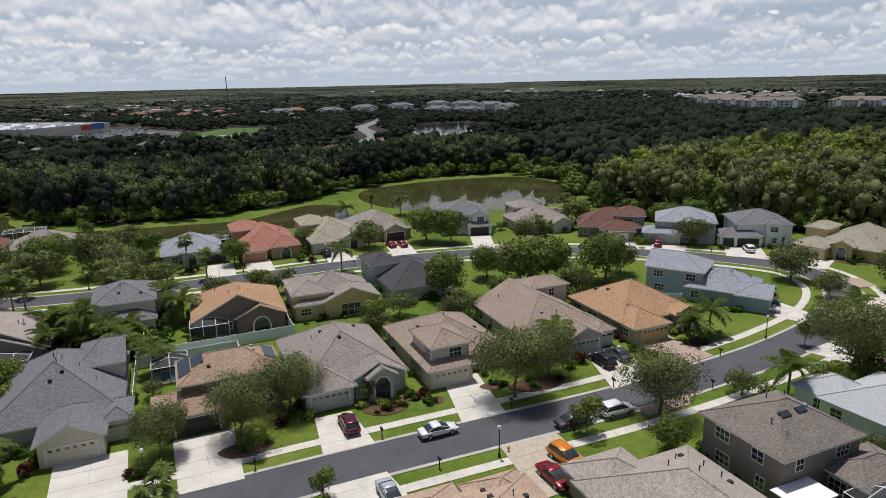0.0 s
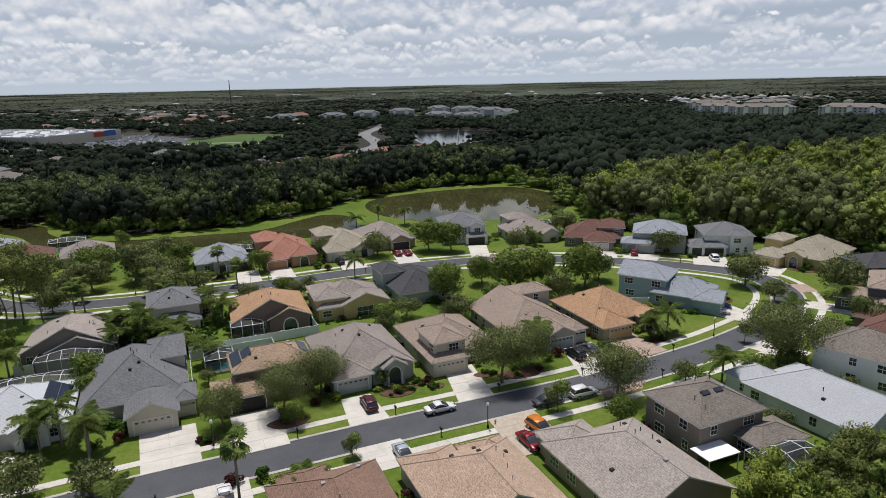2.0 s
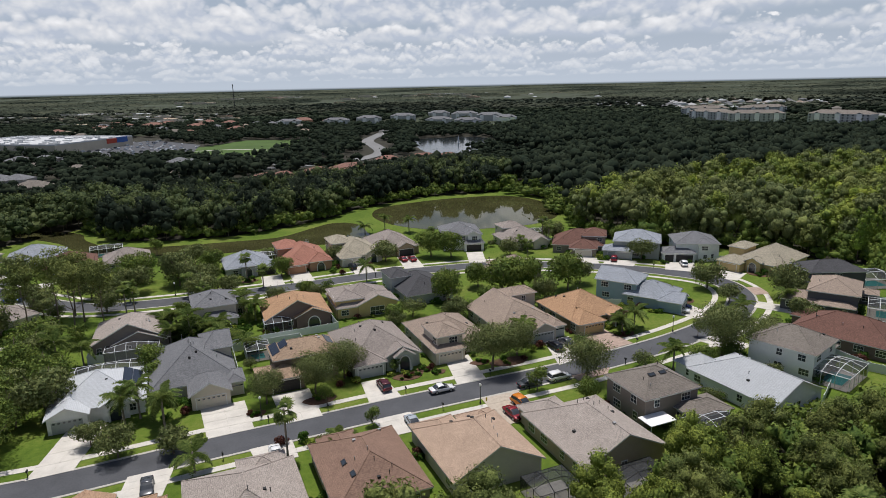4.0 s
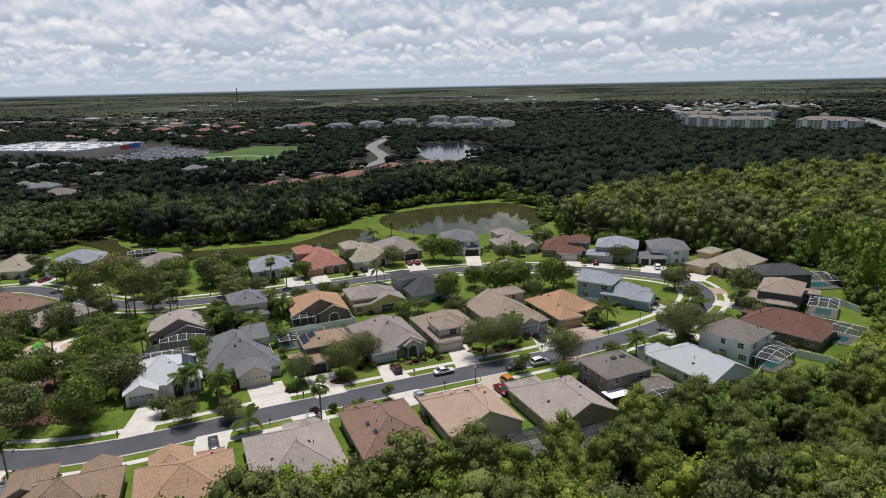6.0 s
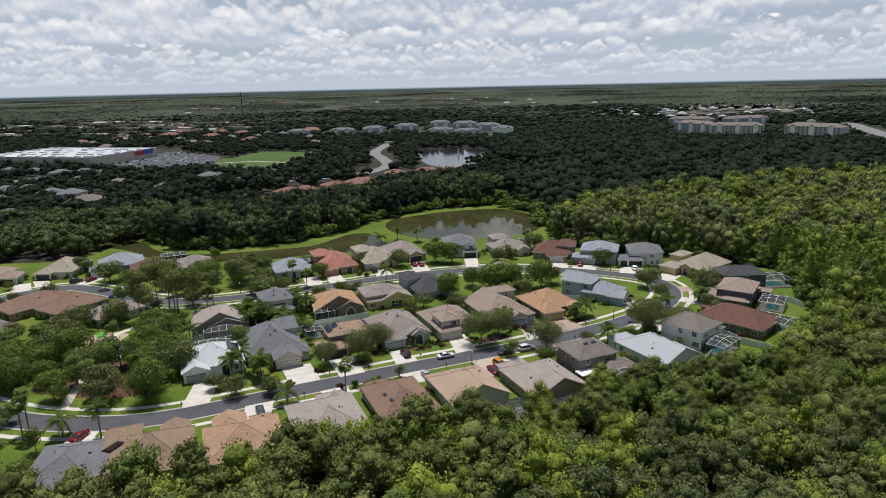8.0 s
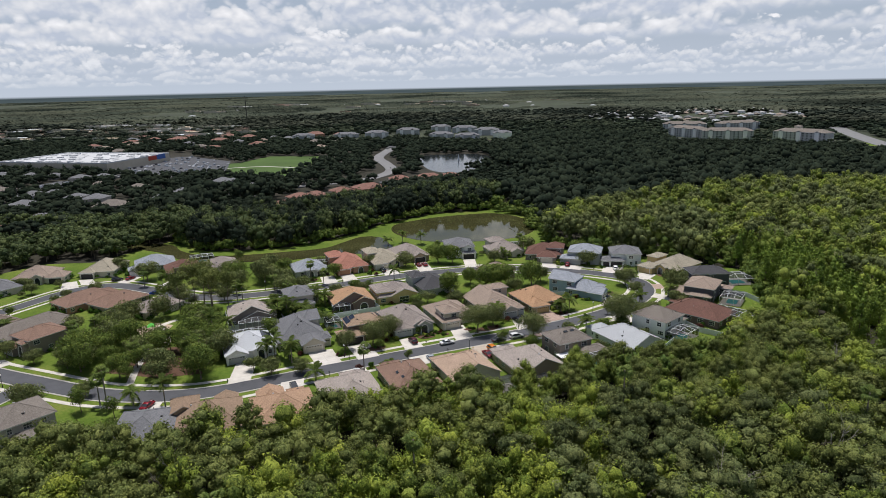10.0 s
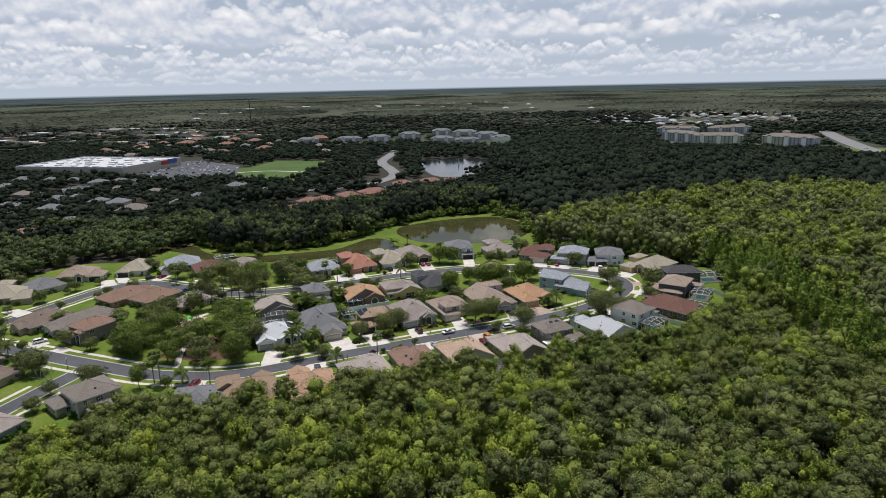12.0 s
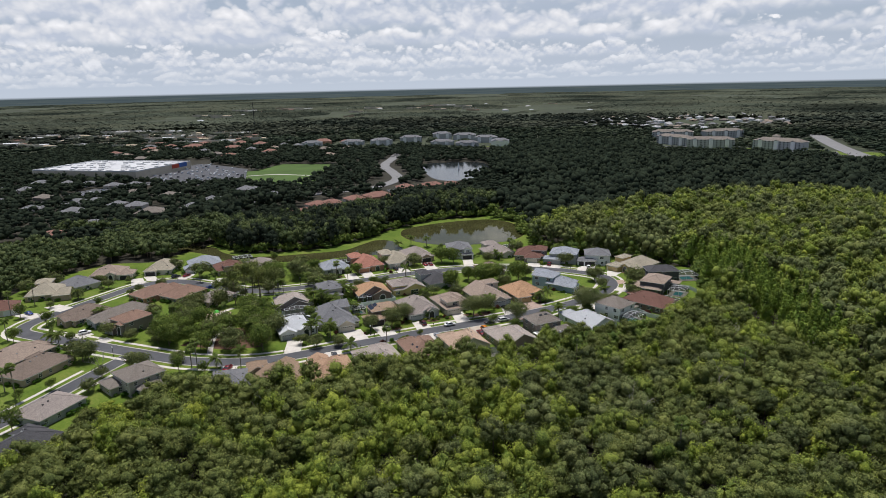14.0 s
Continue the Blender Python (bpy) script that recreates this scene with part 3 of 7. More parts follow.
def roof_block(b, house, mat, trim, plain=False):
    """Roof of one block: two long slopes, each end hipped (h) or gabled (g); a shell with fascia boards."""
    x0, y0, w, d, h, kind, p = b
    swap = kind[0] == "x"
    W, D = (d, w) if swap else (w, d)
    half = W / 2
    i0 = min(half, D / 2) if kind[1] == "h" else 0.0
    i1 = min(half, D / 2) if kind[2] == "h" else 0.0
    top = h + p * half
    if i0 + i1 > D:
        i0 = i1 = D / 2

    def P(u, v, z):
        return (x0 + v, y0 + u, z) if swap else (x0 + u, y0 + v, z)

    a, bb, c, dd = P(0, 0, h), P(W, 0, h), P(W, D, h), P(0, D, h)
    r0, r1 = P(half, i0, top), P(half, D - i1, top)
    faces = [(a, r0, r1, dd), (bb, c, r1, r0)]
    rim = [(dd, a), (bb, c)]
    if kind[1] == "h":
        faces.append((a, bb, r0))
        rim.append((a, bb))
    else:
        rim += [(a, r0), (r0, bb)]
    if kind[2] == "h":
        faces.append((c, dd, r1))
        rim.append((c, dd))
    else:
        rim += [(c, r1), (r1, dd)]
    mb, ft = MB(), MB()
    for f in faces:
        f = [q for k, q in enumerate(f) if q != f[k - 1]]
        mb.face(*f)
        mb.face(*[(x, y, z - 0.17) for x, y, z in reversed(f)])
    cx, cy = x0 + w / 2, y0 + d / 2
    for q, r in rim:
        o = [((x - cx) * 1.003 + cx, (y - cy) * 1.003 + cy, z) for x, y, z in (q, r)]
        ft.face((*o[0][:2], o[0][2] - 0.19), (*o[1][:2], o[1][2] - 0.19), o[1], o[0])
        ft.face((*q[:2], q[2] - 0.19), (*o[0][:2], o[0][2] - 0.19), (*o[1][:2], o[1][2] - 0.19), (*r[:2], r[2] - 0.19))
    roof = part("roof", mb, mat, house)
    if plain:
        return roof
    part("fascia", ft, trim, roof)
    # ridge cap
    cap = MB()
    if (Vector(r0) - Vector(r1)).length > 0.3:
        cap.bar(r0, r1, 0.08, 6)
    if kind[1] == "h":
        cap.bar(a, r0, 0.08, 6).bar(bb, r0, 0.08, 6)
    if kind[2] == "h":
        cap.bar(c, r1, 0.08, 6).bar(dd, r1, 0.08, 6)
    part("ridge_cap", cap, mat, roof)
    return roof


def wall_block(b, house, mat):
    x0, y0, w, d, h, kind, p = b
    X0, Y0, X1, Y1 = x0 + OV, y0 + OV, x0 + w - OV, y0 + d - OV
    z = h + p * OV - 0.18
    mb = MB()
    swap = kind[0] == "x"
    peak = h + p * ((d if swap else w) / 2) - 0.19
    ends = {"f": [(X0, Y0), (X1, Y0)], "r": [(X1, Y0), (X1, Y1)], "b": [(X1, Y1), (X0, Y1)], "l": [(X0, Y1), (X0, Y0)]}
    gables = {("l" if swap else "f"): kind[1] == "g", ("r" if swap else "b"): kind[2] == "g"}
    for s, (p0, p1) in ends.items():
        pts = [(*p0, -0.2), (*p1, -0.2), (*p1, z)]
        if gables.get(s):
            pts.append(((p0[0] + p1[0]) / 2, (p0[1] + p1[1]) / 2, peak))
        pts.append((*p0, z))
        mb.face(*pts)
    return part("wall", mb, mat, house)


def side_frame(b, side):
    """Origin, along and out vectors of a block's wall."""
    x0, y0, w, d = b[:4]
    X0, Y0, X1, Y1 = x0 + OV, y0 + OV, x0 + w - OV, y0 + d - OV
    return {"f": ((X0, Y0), (1, 0), (0, -1), X1 - X0), "r": ((X1, Y0), (0, 1), (1, 0), Y1 - Y0), "b": ((X1, Y1), (-1, 0), (0, 1), X1 - X0), "l": ((X0, Y1), (0, -1), (-1, 0), Y1 - Y0)}[side]


def place_on(b, side, off):
    (ox, oy), (ax, ay), (nx, ny), length = side_frame(b, side)
    rz = math.degrees(math.atan2(ay, ax))
    return pose(ox + ax * off, oy + ay * off, 0, 0, 0, rz)


WINDOW_CACHE = {}


def window(house, b, side, off, z, w, h):
    key = (round(w, 2), round(h, 2))
    if key not in WINDOW_CACHE:
        fr = MB().box(-w / 2 - 0.08, -0.05, -h / 2 - 0.08, w / 2 + 0.08, 0.0, h / 2 + 0.08)
        pn = MB().box(-w / 2, -0.058, 0.03 - h / 4, w / 2, -0.02, h / 4 - 0.03)
        for k in range(1, 3 if w > 1.4 else 2):
            u = -w / 2 + w * k / (3 if w > 1.4 else 2)
            fr.box(u - 0.025, -0.066, -h / 2, u + 0.025, -0.05, h / 2)
        fr.box(-w / 2, -0.068, -0.035, w / 2, -0.05, 0.035)
        WINDOW_CACHE[key] = (fr.mesh("window"), pn.mesh("pane"))
    fm, pm = WINDOW_CACHE[key]
    ob = part("window", fm, TRIM, house)
    ob.matrix_local = place_on(b, side, off) @ pose(0, 0, z)
    for s in (-1, 1):
        part("pane", pm, GLASS, ob).location = (0, 0, s * h / 4)


def garage(house, b, side, off, w=4.9, colour="cream", h=2.15, lights=True):
    ob = part("garage_door", MB().box(-w / 2, -0.04, 0, w / 2, 0.0, h), DOOR_M[colour], house)
    ob.matrix_local = place_on(b, side, off)
    panel = MB().box(-w / 2 + 0.02, -0.065, 0.02, w / 2 - 0.02, -0.03, h / 4 - 0.02).mesh("panel")
    for k in range(4 if lights else 0):
        part("panel", panel, DOOR_M[colour], ob).location = (0, 0, h * k / 4)
    for q in ((-w / 2 - 0.14, 0, -w / 2, h + 0.14), (w / 2, 0, w / 2 + 0.14, h + 0.14), (-w / 2, h, w / 2, h + 0.14)):
        part("trim_board", MB().box(q[0], -0.09, q[1], q[2], 0, q[3]), TRIM, ob)
    if colour != "dark" and lights:
        pane = MB().box(-0.2, -0.075, h * 0.80, 0.2, -0.06, h * 0.93).mesh("pane")
        for k in range(6):
            part("pane", pane, GLASS, ob).location = (-w / 2 + w * (k + 0.5) / 6, 0, 0)


def arch_entry(house, b, side, off, w=1.9, h=2.7):
    """An arched porch opening as a flat dark panel, with a pale surround and two columns."""
    n = 10
    ring = [(w / 2 * math.cos(math.pi * k / n), h - w / 2 + w / 2 * math.sin(math.pi * k / n)) for k in range(n + 1)]
    # dark sheet stands in for a porch's shade; also used for an arched window
    dark_panel = MB()
    dark_panel.face(*[(x, -0.03, z) for x, z in [(w / 2, 0)] + ring + [(-w / 2, 0)]])
    ob = part("entrance", dark_panel, GLASS, house, "flat dark panel of the arched opening")
    ob.matrix_local = place_on(b, side, off)
    band = MB()
    for (xa, za), (xb, zb) in zip(ring, ring[1:]):
        k = 1.16
        zc = h - w / 2
        A, B = (xa * k, zc + (za - zc) * k), (xb * k, zc + (zb - zc) * k)
        band.face((xa, -0.12, za), (A[0], -0.12, A[1]), (B[0], -0.12, B[1]), (xb, -0.12, zb))
        band.face((A[0], -0.12, A[1]), (A[0], 0, A[1]), (B[0], 0, B[1]), (B[0], -0.12, B[1]))
        band.face((xa, 0, za), (xa, -0.12, za), (xb, -0.12, zb), (xb, 0, zb))
    part("arch_surround", band, TRIM, ob)
    for s in (-1, 1):
        col = MB().lathe([(0.2, 0), (0.2, 0.12), (0.14, 0.16), (0.13, h - w / 2 - 0.1), (0.19, h - w / 2)], 8, s * (w / 2 + 0.2), -0.22)
        part("column", col, TRIM, ob)


def vents(house, blocks, rng, count):
    b = max(blocks[:1], key=lambda q: q[2] * q[3])
    for _ in range(count):
        x, y = b[0] + rng.uniform(0.2, 0.8) * b[2], b[1] + rng.uniform(0.15, 0.85) * b[3]
        z = roof_height(b, x, y)
        if rng.random() < 0.6:
            mb = MB().lathe([(0.055, z - 0.15), (0.055, z + 0.45), (0.09, z + 0.46), (0.09, z + 0.55)], 6, x, y)
            part("vent_pipe", mb, DARKMETAL if rng.random() < 0.6 else STEEL, house)
        else:
            mb = MB().box(x - 0.22, y - 0.22, z - 0.15, x + 0.22, y + 0.22, z + 0.2)
            part("roof_vent", mb, STEEL if rng.random() < 0.4 else DARKMETAL, house)


HOUSES = []


def house(label, ax, ay, rot, wall, roof, blocks, garages=(), arches=(), wide=(), windows=True, vent=4, trim=TRIM, seed=0):
    """A house from blocks (x, y, width, depth, eave height, roof kind, pitch) in its own axes; sides f r b l."""
    rng = random.Random(seed + round(ax * 7 + ay * 13))
    ob = thing("house", pose(ax, ay, 0, 0, 0, rot), label, "house", "houses of the estate")
    HOUSES.append((pose(ax, ay, 0, 0, 0, rot), blocks, {(g[0], g[1]) for g in garages} | {(a[0], a[1]) for a in arches}))
    for b in blocks:
        wall_block(b, ob, WALL_M[wall])
        roof_block(b, ob, ROOF_M[roof], trim)
    taken = []
    for bi, side, off, w, colour in garages:
        garage(ob, blocks[bi], side, off, w, colour, lights=ay < 112 and ax > -90)
        taken.append((bi, side, off, w / 2 + 0.8))
    for bi, side, off, w, h in arches:
        arch_entry(ob, blocks[bi], side, off, w, h)
        taken.append((bi, side, off, w / 2 + 0.7))
    for bi, side, off, z, w, h in wide:
        window(ob, blocks[bi], side, off, z, w, h)
        taken.append((bi, side, off, w / 2 + 0.6))
    if windows:
        for bi, b in enumerate(blocks):
            for side in "frbl":
                (ox, oy), (dx, dy), (nx, ny), length = side_frame(b, side)
                n = max(1, int(length / 3.6))
                for level in ((1.45,) if b[4] < 4.2 else (1.45, 4.1)):
                    for k in range(n):
                        off = length * (k + 0.5) / n + rng.uniform(-0.5, 0.5)
                        if rng.random() < 0.25 or any(t[0] == bi and t[1] == side and abs(t[2] - off) < t[3] + 0.7 and level < 3 for t in taken):
                            continue
                        px, py = ox + dx * off + nx * 0.4, oy + dy * off + ny * 0.4
                        if any(q is not b and q[0] < px < q[0] + q[2] and q[1] < py < q[1] + q[3] and q[4] > level - 0.9 for q in blocks):
                            continue
                        if level > 3 and any(q is not b and q[4] < 4 and q[0] < px < q[0] + q[2] and q[1] < py < q[1] + q[3] and roof_height(q, px, py) > level - 0.6 for q in blocks):
                            continue
                        window(ob, b, side, off, level, rng.choice((0.95, 1.3, 1.7)), 1.25)
    vents(ob, blocks, rng, vent)
    return ob


H1, H2 = 2.75, 5.3
# along the street, north side
house("two-storey grey-shingled cream house with a gabled three-car garage", -52.0, 37.6, 24.5, "cream", "slate", [(0, 5.5, 15.2, 19.5, H1, "yhh", 0.62), (6.2, 0, 7.4, 9, H1, "ygh", 0.55), (12.6, 3.0, 3.6, 6, H1, "yhh", 0.5), (9.4, 14.5, 6, 9.5, H2, "xhg", 0.42)], [(1, "f", 3.25, 4.9, "cream"), (2, "f", 1.35, 2.4, "cream")], vent=8)
house("two-storey brown house with tan shingles and roof solar panels", -34.6, 46.0, 24.5, "brown", "buff", [(1.9, 2.7, 12.6, 8.4, H2, "xhh", 0.5), (0, 0, 7.4, 7, H1, "yhh", 0.45), (-1.3, 2.2, 5.0, 5.0, H1, "yhh", 0.4)], [(1, "f", 3.25, 4.9, "dark")], vent=3)
house("single-storey sage house with grey-brown shingles and arched entrance", -19.6, 51.5, 24.5, "sage", "greybrown", [(0, 1.5, 14.6, 18.5, H1, "yhh", 0.58), (0, 0, 7.0, 9, H1, "yhh", 0.5), (6.6, 1.0, 7.4, 6, 3.0, "ygh", 0.5), (8.2, -0.1, 4.4, 6, 3.2, "ygh", 0.62)], [(1, "f", 3.05, 4.9, "grey")], [(3, "f", 1.75, 1.9, 3.0)], vent=7)
house("two-storey cream house with brown shingles and a double garage", -4.4, 57.6, 24.5, "cream", "tan", [(0, 3, 14, 16, H1, "yhh", 0.5), (0, 0, 7.2, 8, H1, "yhh", 0.45), (1.0, 1.5, 6.4, 8.2, H2, "yhh", 0.45)], [(1, "f", 3.15, 4.9, "cream")], wide=[(2, "f", 3.4, 4.15, 1.7, 1.25)], vent=3)
house("long pale house with brown shingles and a gabled garage", 15.6, 67.4, 23.5, "stone", "tan", [(-5.3, 4.0, 14.7, 17.5, H1, "yhg", 0.5), (0, 0, 6.9, 9, H1, "ygh", 0.5), (6.3, 1.2, 3.4, 8, H1, "yhh", 0.5), (3.6, 17.0, 8.0, 6.0, H2, "xhh", 0.4), (-3.9, 2.2, 3.8, 6, 3.2, "ygh", 0.55)], [(0, "f", 20, 1, "grey"), (1, "f", 3.0, 4.7, "grey"), (2, "f", 1.3, 2.3, "grey")][1:], [(4, "f", 1.45, 1.7, 2.9)], vent=5)
house("tan house with orange-brown shingles and arched porch", 26.5, 71.6, 24, "tan", "orange", [(0, 3.0, 15.2, 15.2, H1, "yhh", 0.55), (0, 0, 7.4, 9, H1, "yhh", 0.5), (9.4, 1.6, 5.6, 5, 3.0, "ygh", 0.45)], [(1, "f", 3.9, 4.9, "gold")], [(2, "f", 2.4, 1.6, 2.8)], vent=4)
house("two-storey pale blue house with blue-grey shingles", 41.0, 92.6, -32, "blue", "blue", [(0, 0, 12.0, 11.5, H1, "xhh", 0.52), (-7.6, 1.2, 11, 9.8, H2, "xgh", 0.48), (8.6, -0.8, 6.2, 7, H1, "xhg", 0.5)], [(2, "r", 3.0, 4.9, "grey")], [(0, "r", 8.2, 1.7, 2.8)], vent=4)
house("white house with pale roof and solar panels behind palms", -67.2, 32.9, 24, "white", "bright", [(0, 1.5, 15.4, 14.5, H1, "yhh", 0.5), (0, -0.5, 6.8, 8, H1, "ygh", 0.5), (8.0, 0.5, 5.0, 6, 3.0, "ygh", 0.5)], [(1, "f", 2.9, 4.6, "grey")], [(2, "f", 2.0, 1.7, 2.8)], vent=3)
# along the street, south side
house("two-storey taupe house with brown hipped roof", 29.4, 32.4, 24, "taupe", "taupe", [(0, 0, 11.6, 10.6, H2, "xhh", 0.5), (6.2, -4.2, 8.4, 6.0, H1, "xhh", 0.4)], vent=5)
house("house with mottled grey-brown shingles and gabled rear", 17.3, 17.8, 24.5, "tan", "mottled", [(0, 0, 14.6, 17.5, H1, "ygh", 0.5), (0.6, 12.6, 7.6, 7.6, H1, "yhh", 0.5)], [(1, "b", 3.3, 4.9, "cream")], vent=9)
house("house with pinkish tan shingles and a gabled rear", -0.8, 15.0, 24.5, "cream", "pink", [(0, 0, 14.4, 15.5, H1, "ygh", 0.52), (7.6, 10.6, 6.4, 6, H1, "yhh", 0.55), (0, 9, 7.4, 8.2, H1, "ygh", 0.5)], [(2, "b", 3.1, 4.9, "cream")], vent=8)
house("house with rust-brown shingles and a dark skylight", -15.4, 9.2, 24, "tan", "russet", [(0, 0, 13.2, 17.4, H1, "yhh", 0.5), (1.4, 12, 6, 7, H1, "ygh", 0.5)], [(1, "b", 2.6, 4.7, "cream")], vent=8)
house("house with weathered grey shingles", -30.1, -0.9, 24, "cream", "mottled", [(0, 0, 15.1, 18.8, H1, "yhh", 0.5), (7.2, 14, 7, 7, H1, "yhh", 0.5)], [(1, "b", 3, 4.9, "cream")], vent=6)
house("house with orange-tan shingles and a stepped roof", -46.4, -6.6, 23, "tan", "sand", [(0, 0, 15.2, 15.2, H1, "yhh", 0.45), (2.0, 11, 7, 7.2, H1, "yhg", 0.45), (9.4, 10.5, 4.6, 5.6, H1, "yhh", 0.5)], [(1, "b", 3, 4.9, "cream")], vent=5)
house("sprawling house with tan-brown shingles", -63.4, -11.2, 20, "tan", "drab", [(0, 0, 15.4, 15.4, H1, "yhh", 0.55), (-1.6, 10, 7, 9, 3.4, "ygh", 0.5), (8.6, 12, 6, 6, H1, "ygg", 0.45)], [(2, "b", 2.6, 4.4, "cream")], vent=5)
house("house with dark slate shingles", -77.5, -14.4, 12, "grey", "slate", [(0, 0, 13.6, 16, H1, "yhh", 0.42)], [(0, "b", 8, 4.9, "white")], vent=4)
house("two-storey white house with brown hipped roof and pool cage", 64.5, 48.2, 42, "white", "taupe", [(0, 0, 11.4, 12.6, H2, "yhh", 0.5), (7.4, 1.0, 8.0, 6.0, H1, "xhh", 0.35)], vent=4)
house("house with pale silver-grey shingles", 50.6, 34.2, 29, "white", "white", [(0, 0, 13.4, 18, H1, "ygh", 0.48), (0.6, 14, 7, 7.6, H1, "yhh", 0.5)], [(1, "b", 3, 4.9, "white")], vent=6)
house("long brown house with dark red shingles", 83.6, 55.2, 44, "mauve", "maroon", [(0, 0, 14.0, 19.5, H1, "yhh", 0.5), (8.2, 15.5, 6, 6.5, H1, "yhh", 0.45)], vent=6)
house("two-storey dark grey house with brown shingles", 91.6, 79.8, 57, "dark", "tan", [(0, 0, 13.8, 11, H2, "xhh", 0.42), (-1.0, 7.5, 8, 9, H1, "yhh", 0.4), (-2.0, 0.6, 4, 9, H1, "yhh", 0.4), (12.0, -3.6, 5.0, 5.0, H1, "xhh", 0.3)], vent=3)
house("two-storey dark house with charcoal shingles", 90.6, 99.4, 1, "dark", "dark", [(0, 0, 15.0, 10, H2, "xhh", 0.42), (-3.0, 0.5, 5, 6, H1, "xhh", 0.4)], vent=3)
house("broad yellow house with khaki shingles and arched porch", 90.2, 112.6, 40, "yellow", "khaki", [(0, 0.6, 19.0, 13.8, H1, "xhh", 0.55), (-4.6, 9.6, 7.6, 7.6, H1, "xhh", 0.45), (-1.6, 5.2, 5, 5, 3.2, "xgh", 0.5), (3.6, 12.4, 8, 5.6, H2, "xhh", 0.4)], [(1, "l", 3.4, 4.9, "gold")], [(2, "l", 2.0, 1.8, 2.8)], vent=3)
# inner side of the far street, seen from behind
house("house with pale tan shingles, gabled rear and screened porch", -76.4, 63.0, 21, "taupe", "mottled", [(0, 0, 15.8, 15.6, H1, "ygh", 0.52), (4.2, -0.6, 11, 8, H1, "ygh", 0.42)], vent=5)
house("two-storey pale house with grey shingles behind palms", -60.6, 78.4, 25, "cream", "slate", [(0, 0, 10.2, 11.6, H2, "yhh", 0.45), (1.0, -2.6, 9, 6, H1, "xhh", 0.4), (8.6, 5, 4.6, 6, 3.6, "yhh", 0.4)], vent=4)
house("mauve-brown house with orange shingles and an arched window", -43.6, 77.0, 22, "mauve", "orange", [(0, 0, 15.4, 15.4, H1, "ygh", 0.52), (6.6, -0.8, 8.8, 8, H1, "ygh", 0.45)], arches=[(1, "f", 4.0, 2.4, 2.4)], vent=4)
house("yellow house with grey-brown shingles and a covered patio", -28.6, 84.2, 22, "yellow", "greybrown", [(0, 0, 15.4, 13.5, H1, "yhh", 0.5), (5.0, -0.6, 10.6, 8, 3.0, "ygh", 0.42), (-0.2, 1.0, 7.6, 11, 4.4, "yhh", 0.4)], wide=[(1, "f", 4.6, 1.15, 3.4, 2.1), (1, "f", 8.4, 1.4, 1.3, 1.25)], vent=3)
house("two-storey grey house with charcoal shingles", -12.4, 92.8, 25, "grey", "dark", [(0, 0, 13.5, 17.6, H1, "yhh", 0.48), (-1.0, 9.0, 6.2, 8.6, H2, "yhh", 0.42)], vent=3)
house("house with brown shingles behind a round tree", 13.2, 112.2, 22, "taupe", "tan", [(0, 0, 12.6, 12.6, H1, "xhh", 0.5), (-3.4, 2.5, 5, 6, H1, "xhh", 0.42)], vent=2)
# far row by the pond
house("white house with pale blue-grey shingles and columned porch", -66.8, 118.4, 25, "grey", "blue", [(0, 1.5, 14, 14.6, H1, "xhh", 0.5), (4.0, -0.2, 5.2, 5, 3.4, "yhh", 0.5), (8.2, 0.2, 6.6, 7, H1, "yhh", 0.5)], [(2, "f", 2.9, 4.9, "dark")], [(1, "f", 2.1, 1.6, 2.8)], vent=2)
house("terracotta house with red shingles and a columned porch", -50.2, 122.4, 24, "terra", "red", [(0, 1.5, 14.4, 20, H1, "yhh", 0.55), (0, 0, 6.6, 8, H1, "yhh", 0.5), (6.8, 0.4, 7.6, 6, 3.0, "yhh", 0.55), (-0.6, 12, 7.4, 10, H2, "xhh", 0.4)], [(1, "f", 2.9, 4.9, "terra")], [(2, "f", 3.3, 2.0, 2.5)], vent=3)
house("two-storey beige house with khaki shingles", -35.2, 129.6, 24, "cream", "khaki", [(0, 2, 14.4, 19, H1, "yhh", 0.52), (0, 0, 7.0, 8.5, H1, "yhh", 0.5), (-0.4, 10, 7.2, 10.5, H2, "yhh", 0.42), (8.6, 1.4, 5, 5, 3.2, "ygh", 0.5)], [(1, "f", 3.05, 4.9, "cream")], [(3, "f", 2, 1.7, 2.8)], vent=3)
house("tan house with pinkish shingles behind a round tree", -24.4, 139.4, 24, "tan", "greybrown", [(0, 1, 14.4, 19, H1, "yhh", 0.52), (5.6, -0.4, 7, 8, H1, "ygh", 0.5)], [(1, "f", 3.1, 4.9, "dark")], vent=3)
house("two-storey white house with slate shingles and a dark garage door", -4.0, 145.6, 8, "white", "slate", [(0, 2.0, 13.6, 15.5, H2, "yhh", 0.42), (6.6, 0, 7.4, 8, H1, "yhh", 0.45), (8.0, 1.2, 4.6, 6, 5.4, "ygh", 0.5)], [(1, "f", 3.2, 4.9, "dark")], vent=2)
house("cream house with tan shingles behind tall palms", 17.6, 145.0, 18, "cream", "greybrown", [(0, 1.5, 16, 14.5, H1, "xhh", 0.5), (8.5, 0, 6, 6, H1, "ygh", 0.5), (2.5, 12, 8.6, 8.5, H2, "xhh", 0.4)], vent=3)
house("two-storey brown house with red-brown shingles and a hipped garage", 30.8, 141.8, -12, "taupe", "maroon", [(0, 2, 16.5, 14.5, H1, "xhh", 0.55), (5.6, -2.4, 9, 9, H1, "yhh", 0.5), (9.2, 4.5, 8.2, 9.5, H2, "xhh", 0.42)], [(1, "f", 4.1, 4.9, "cream")], vent=3)
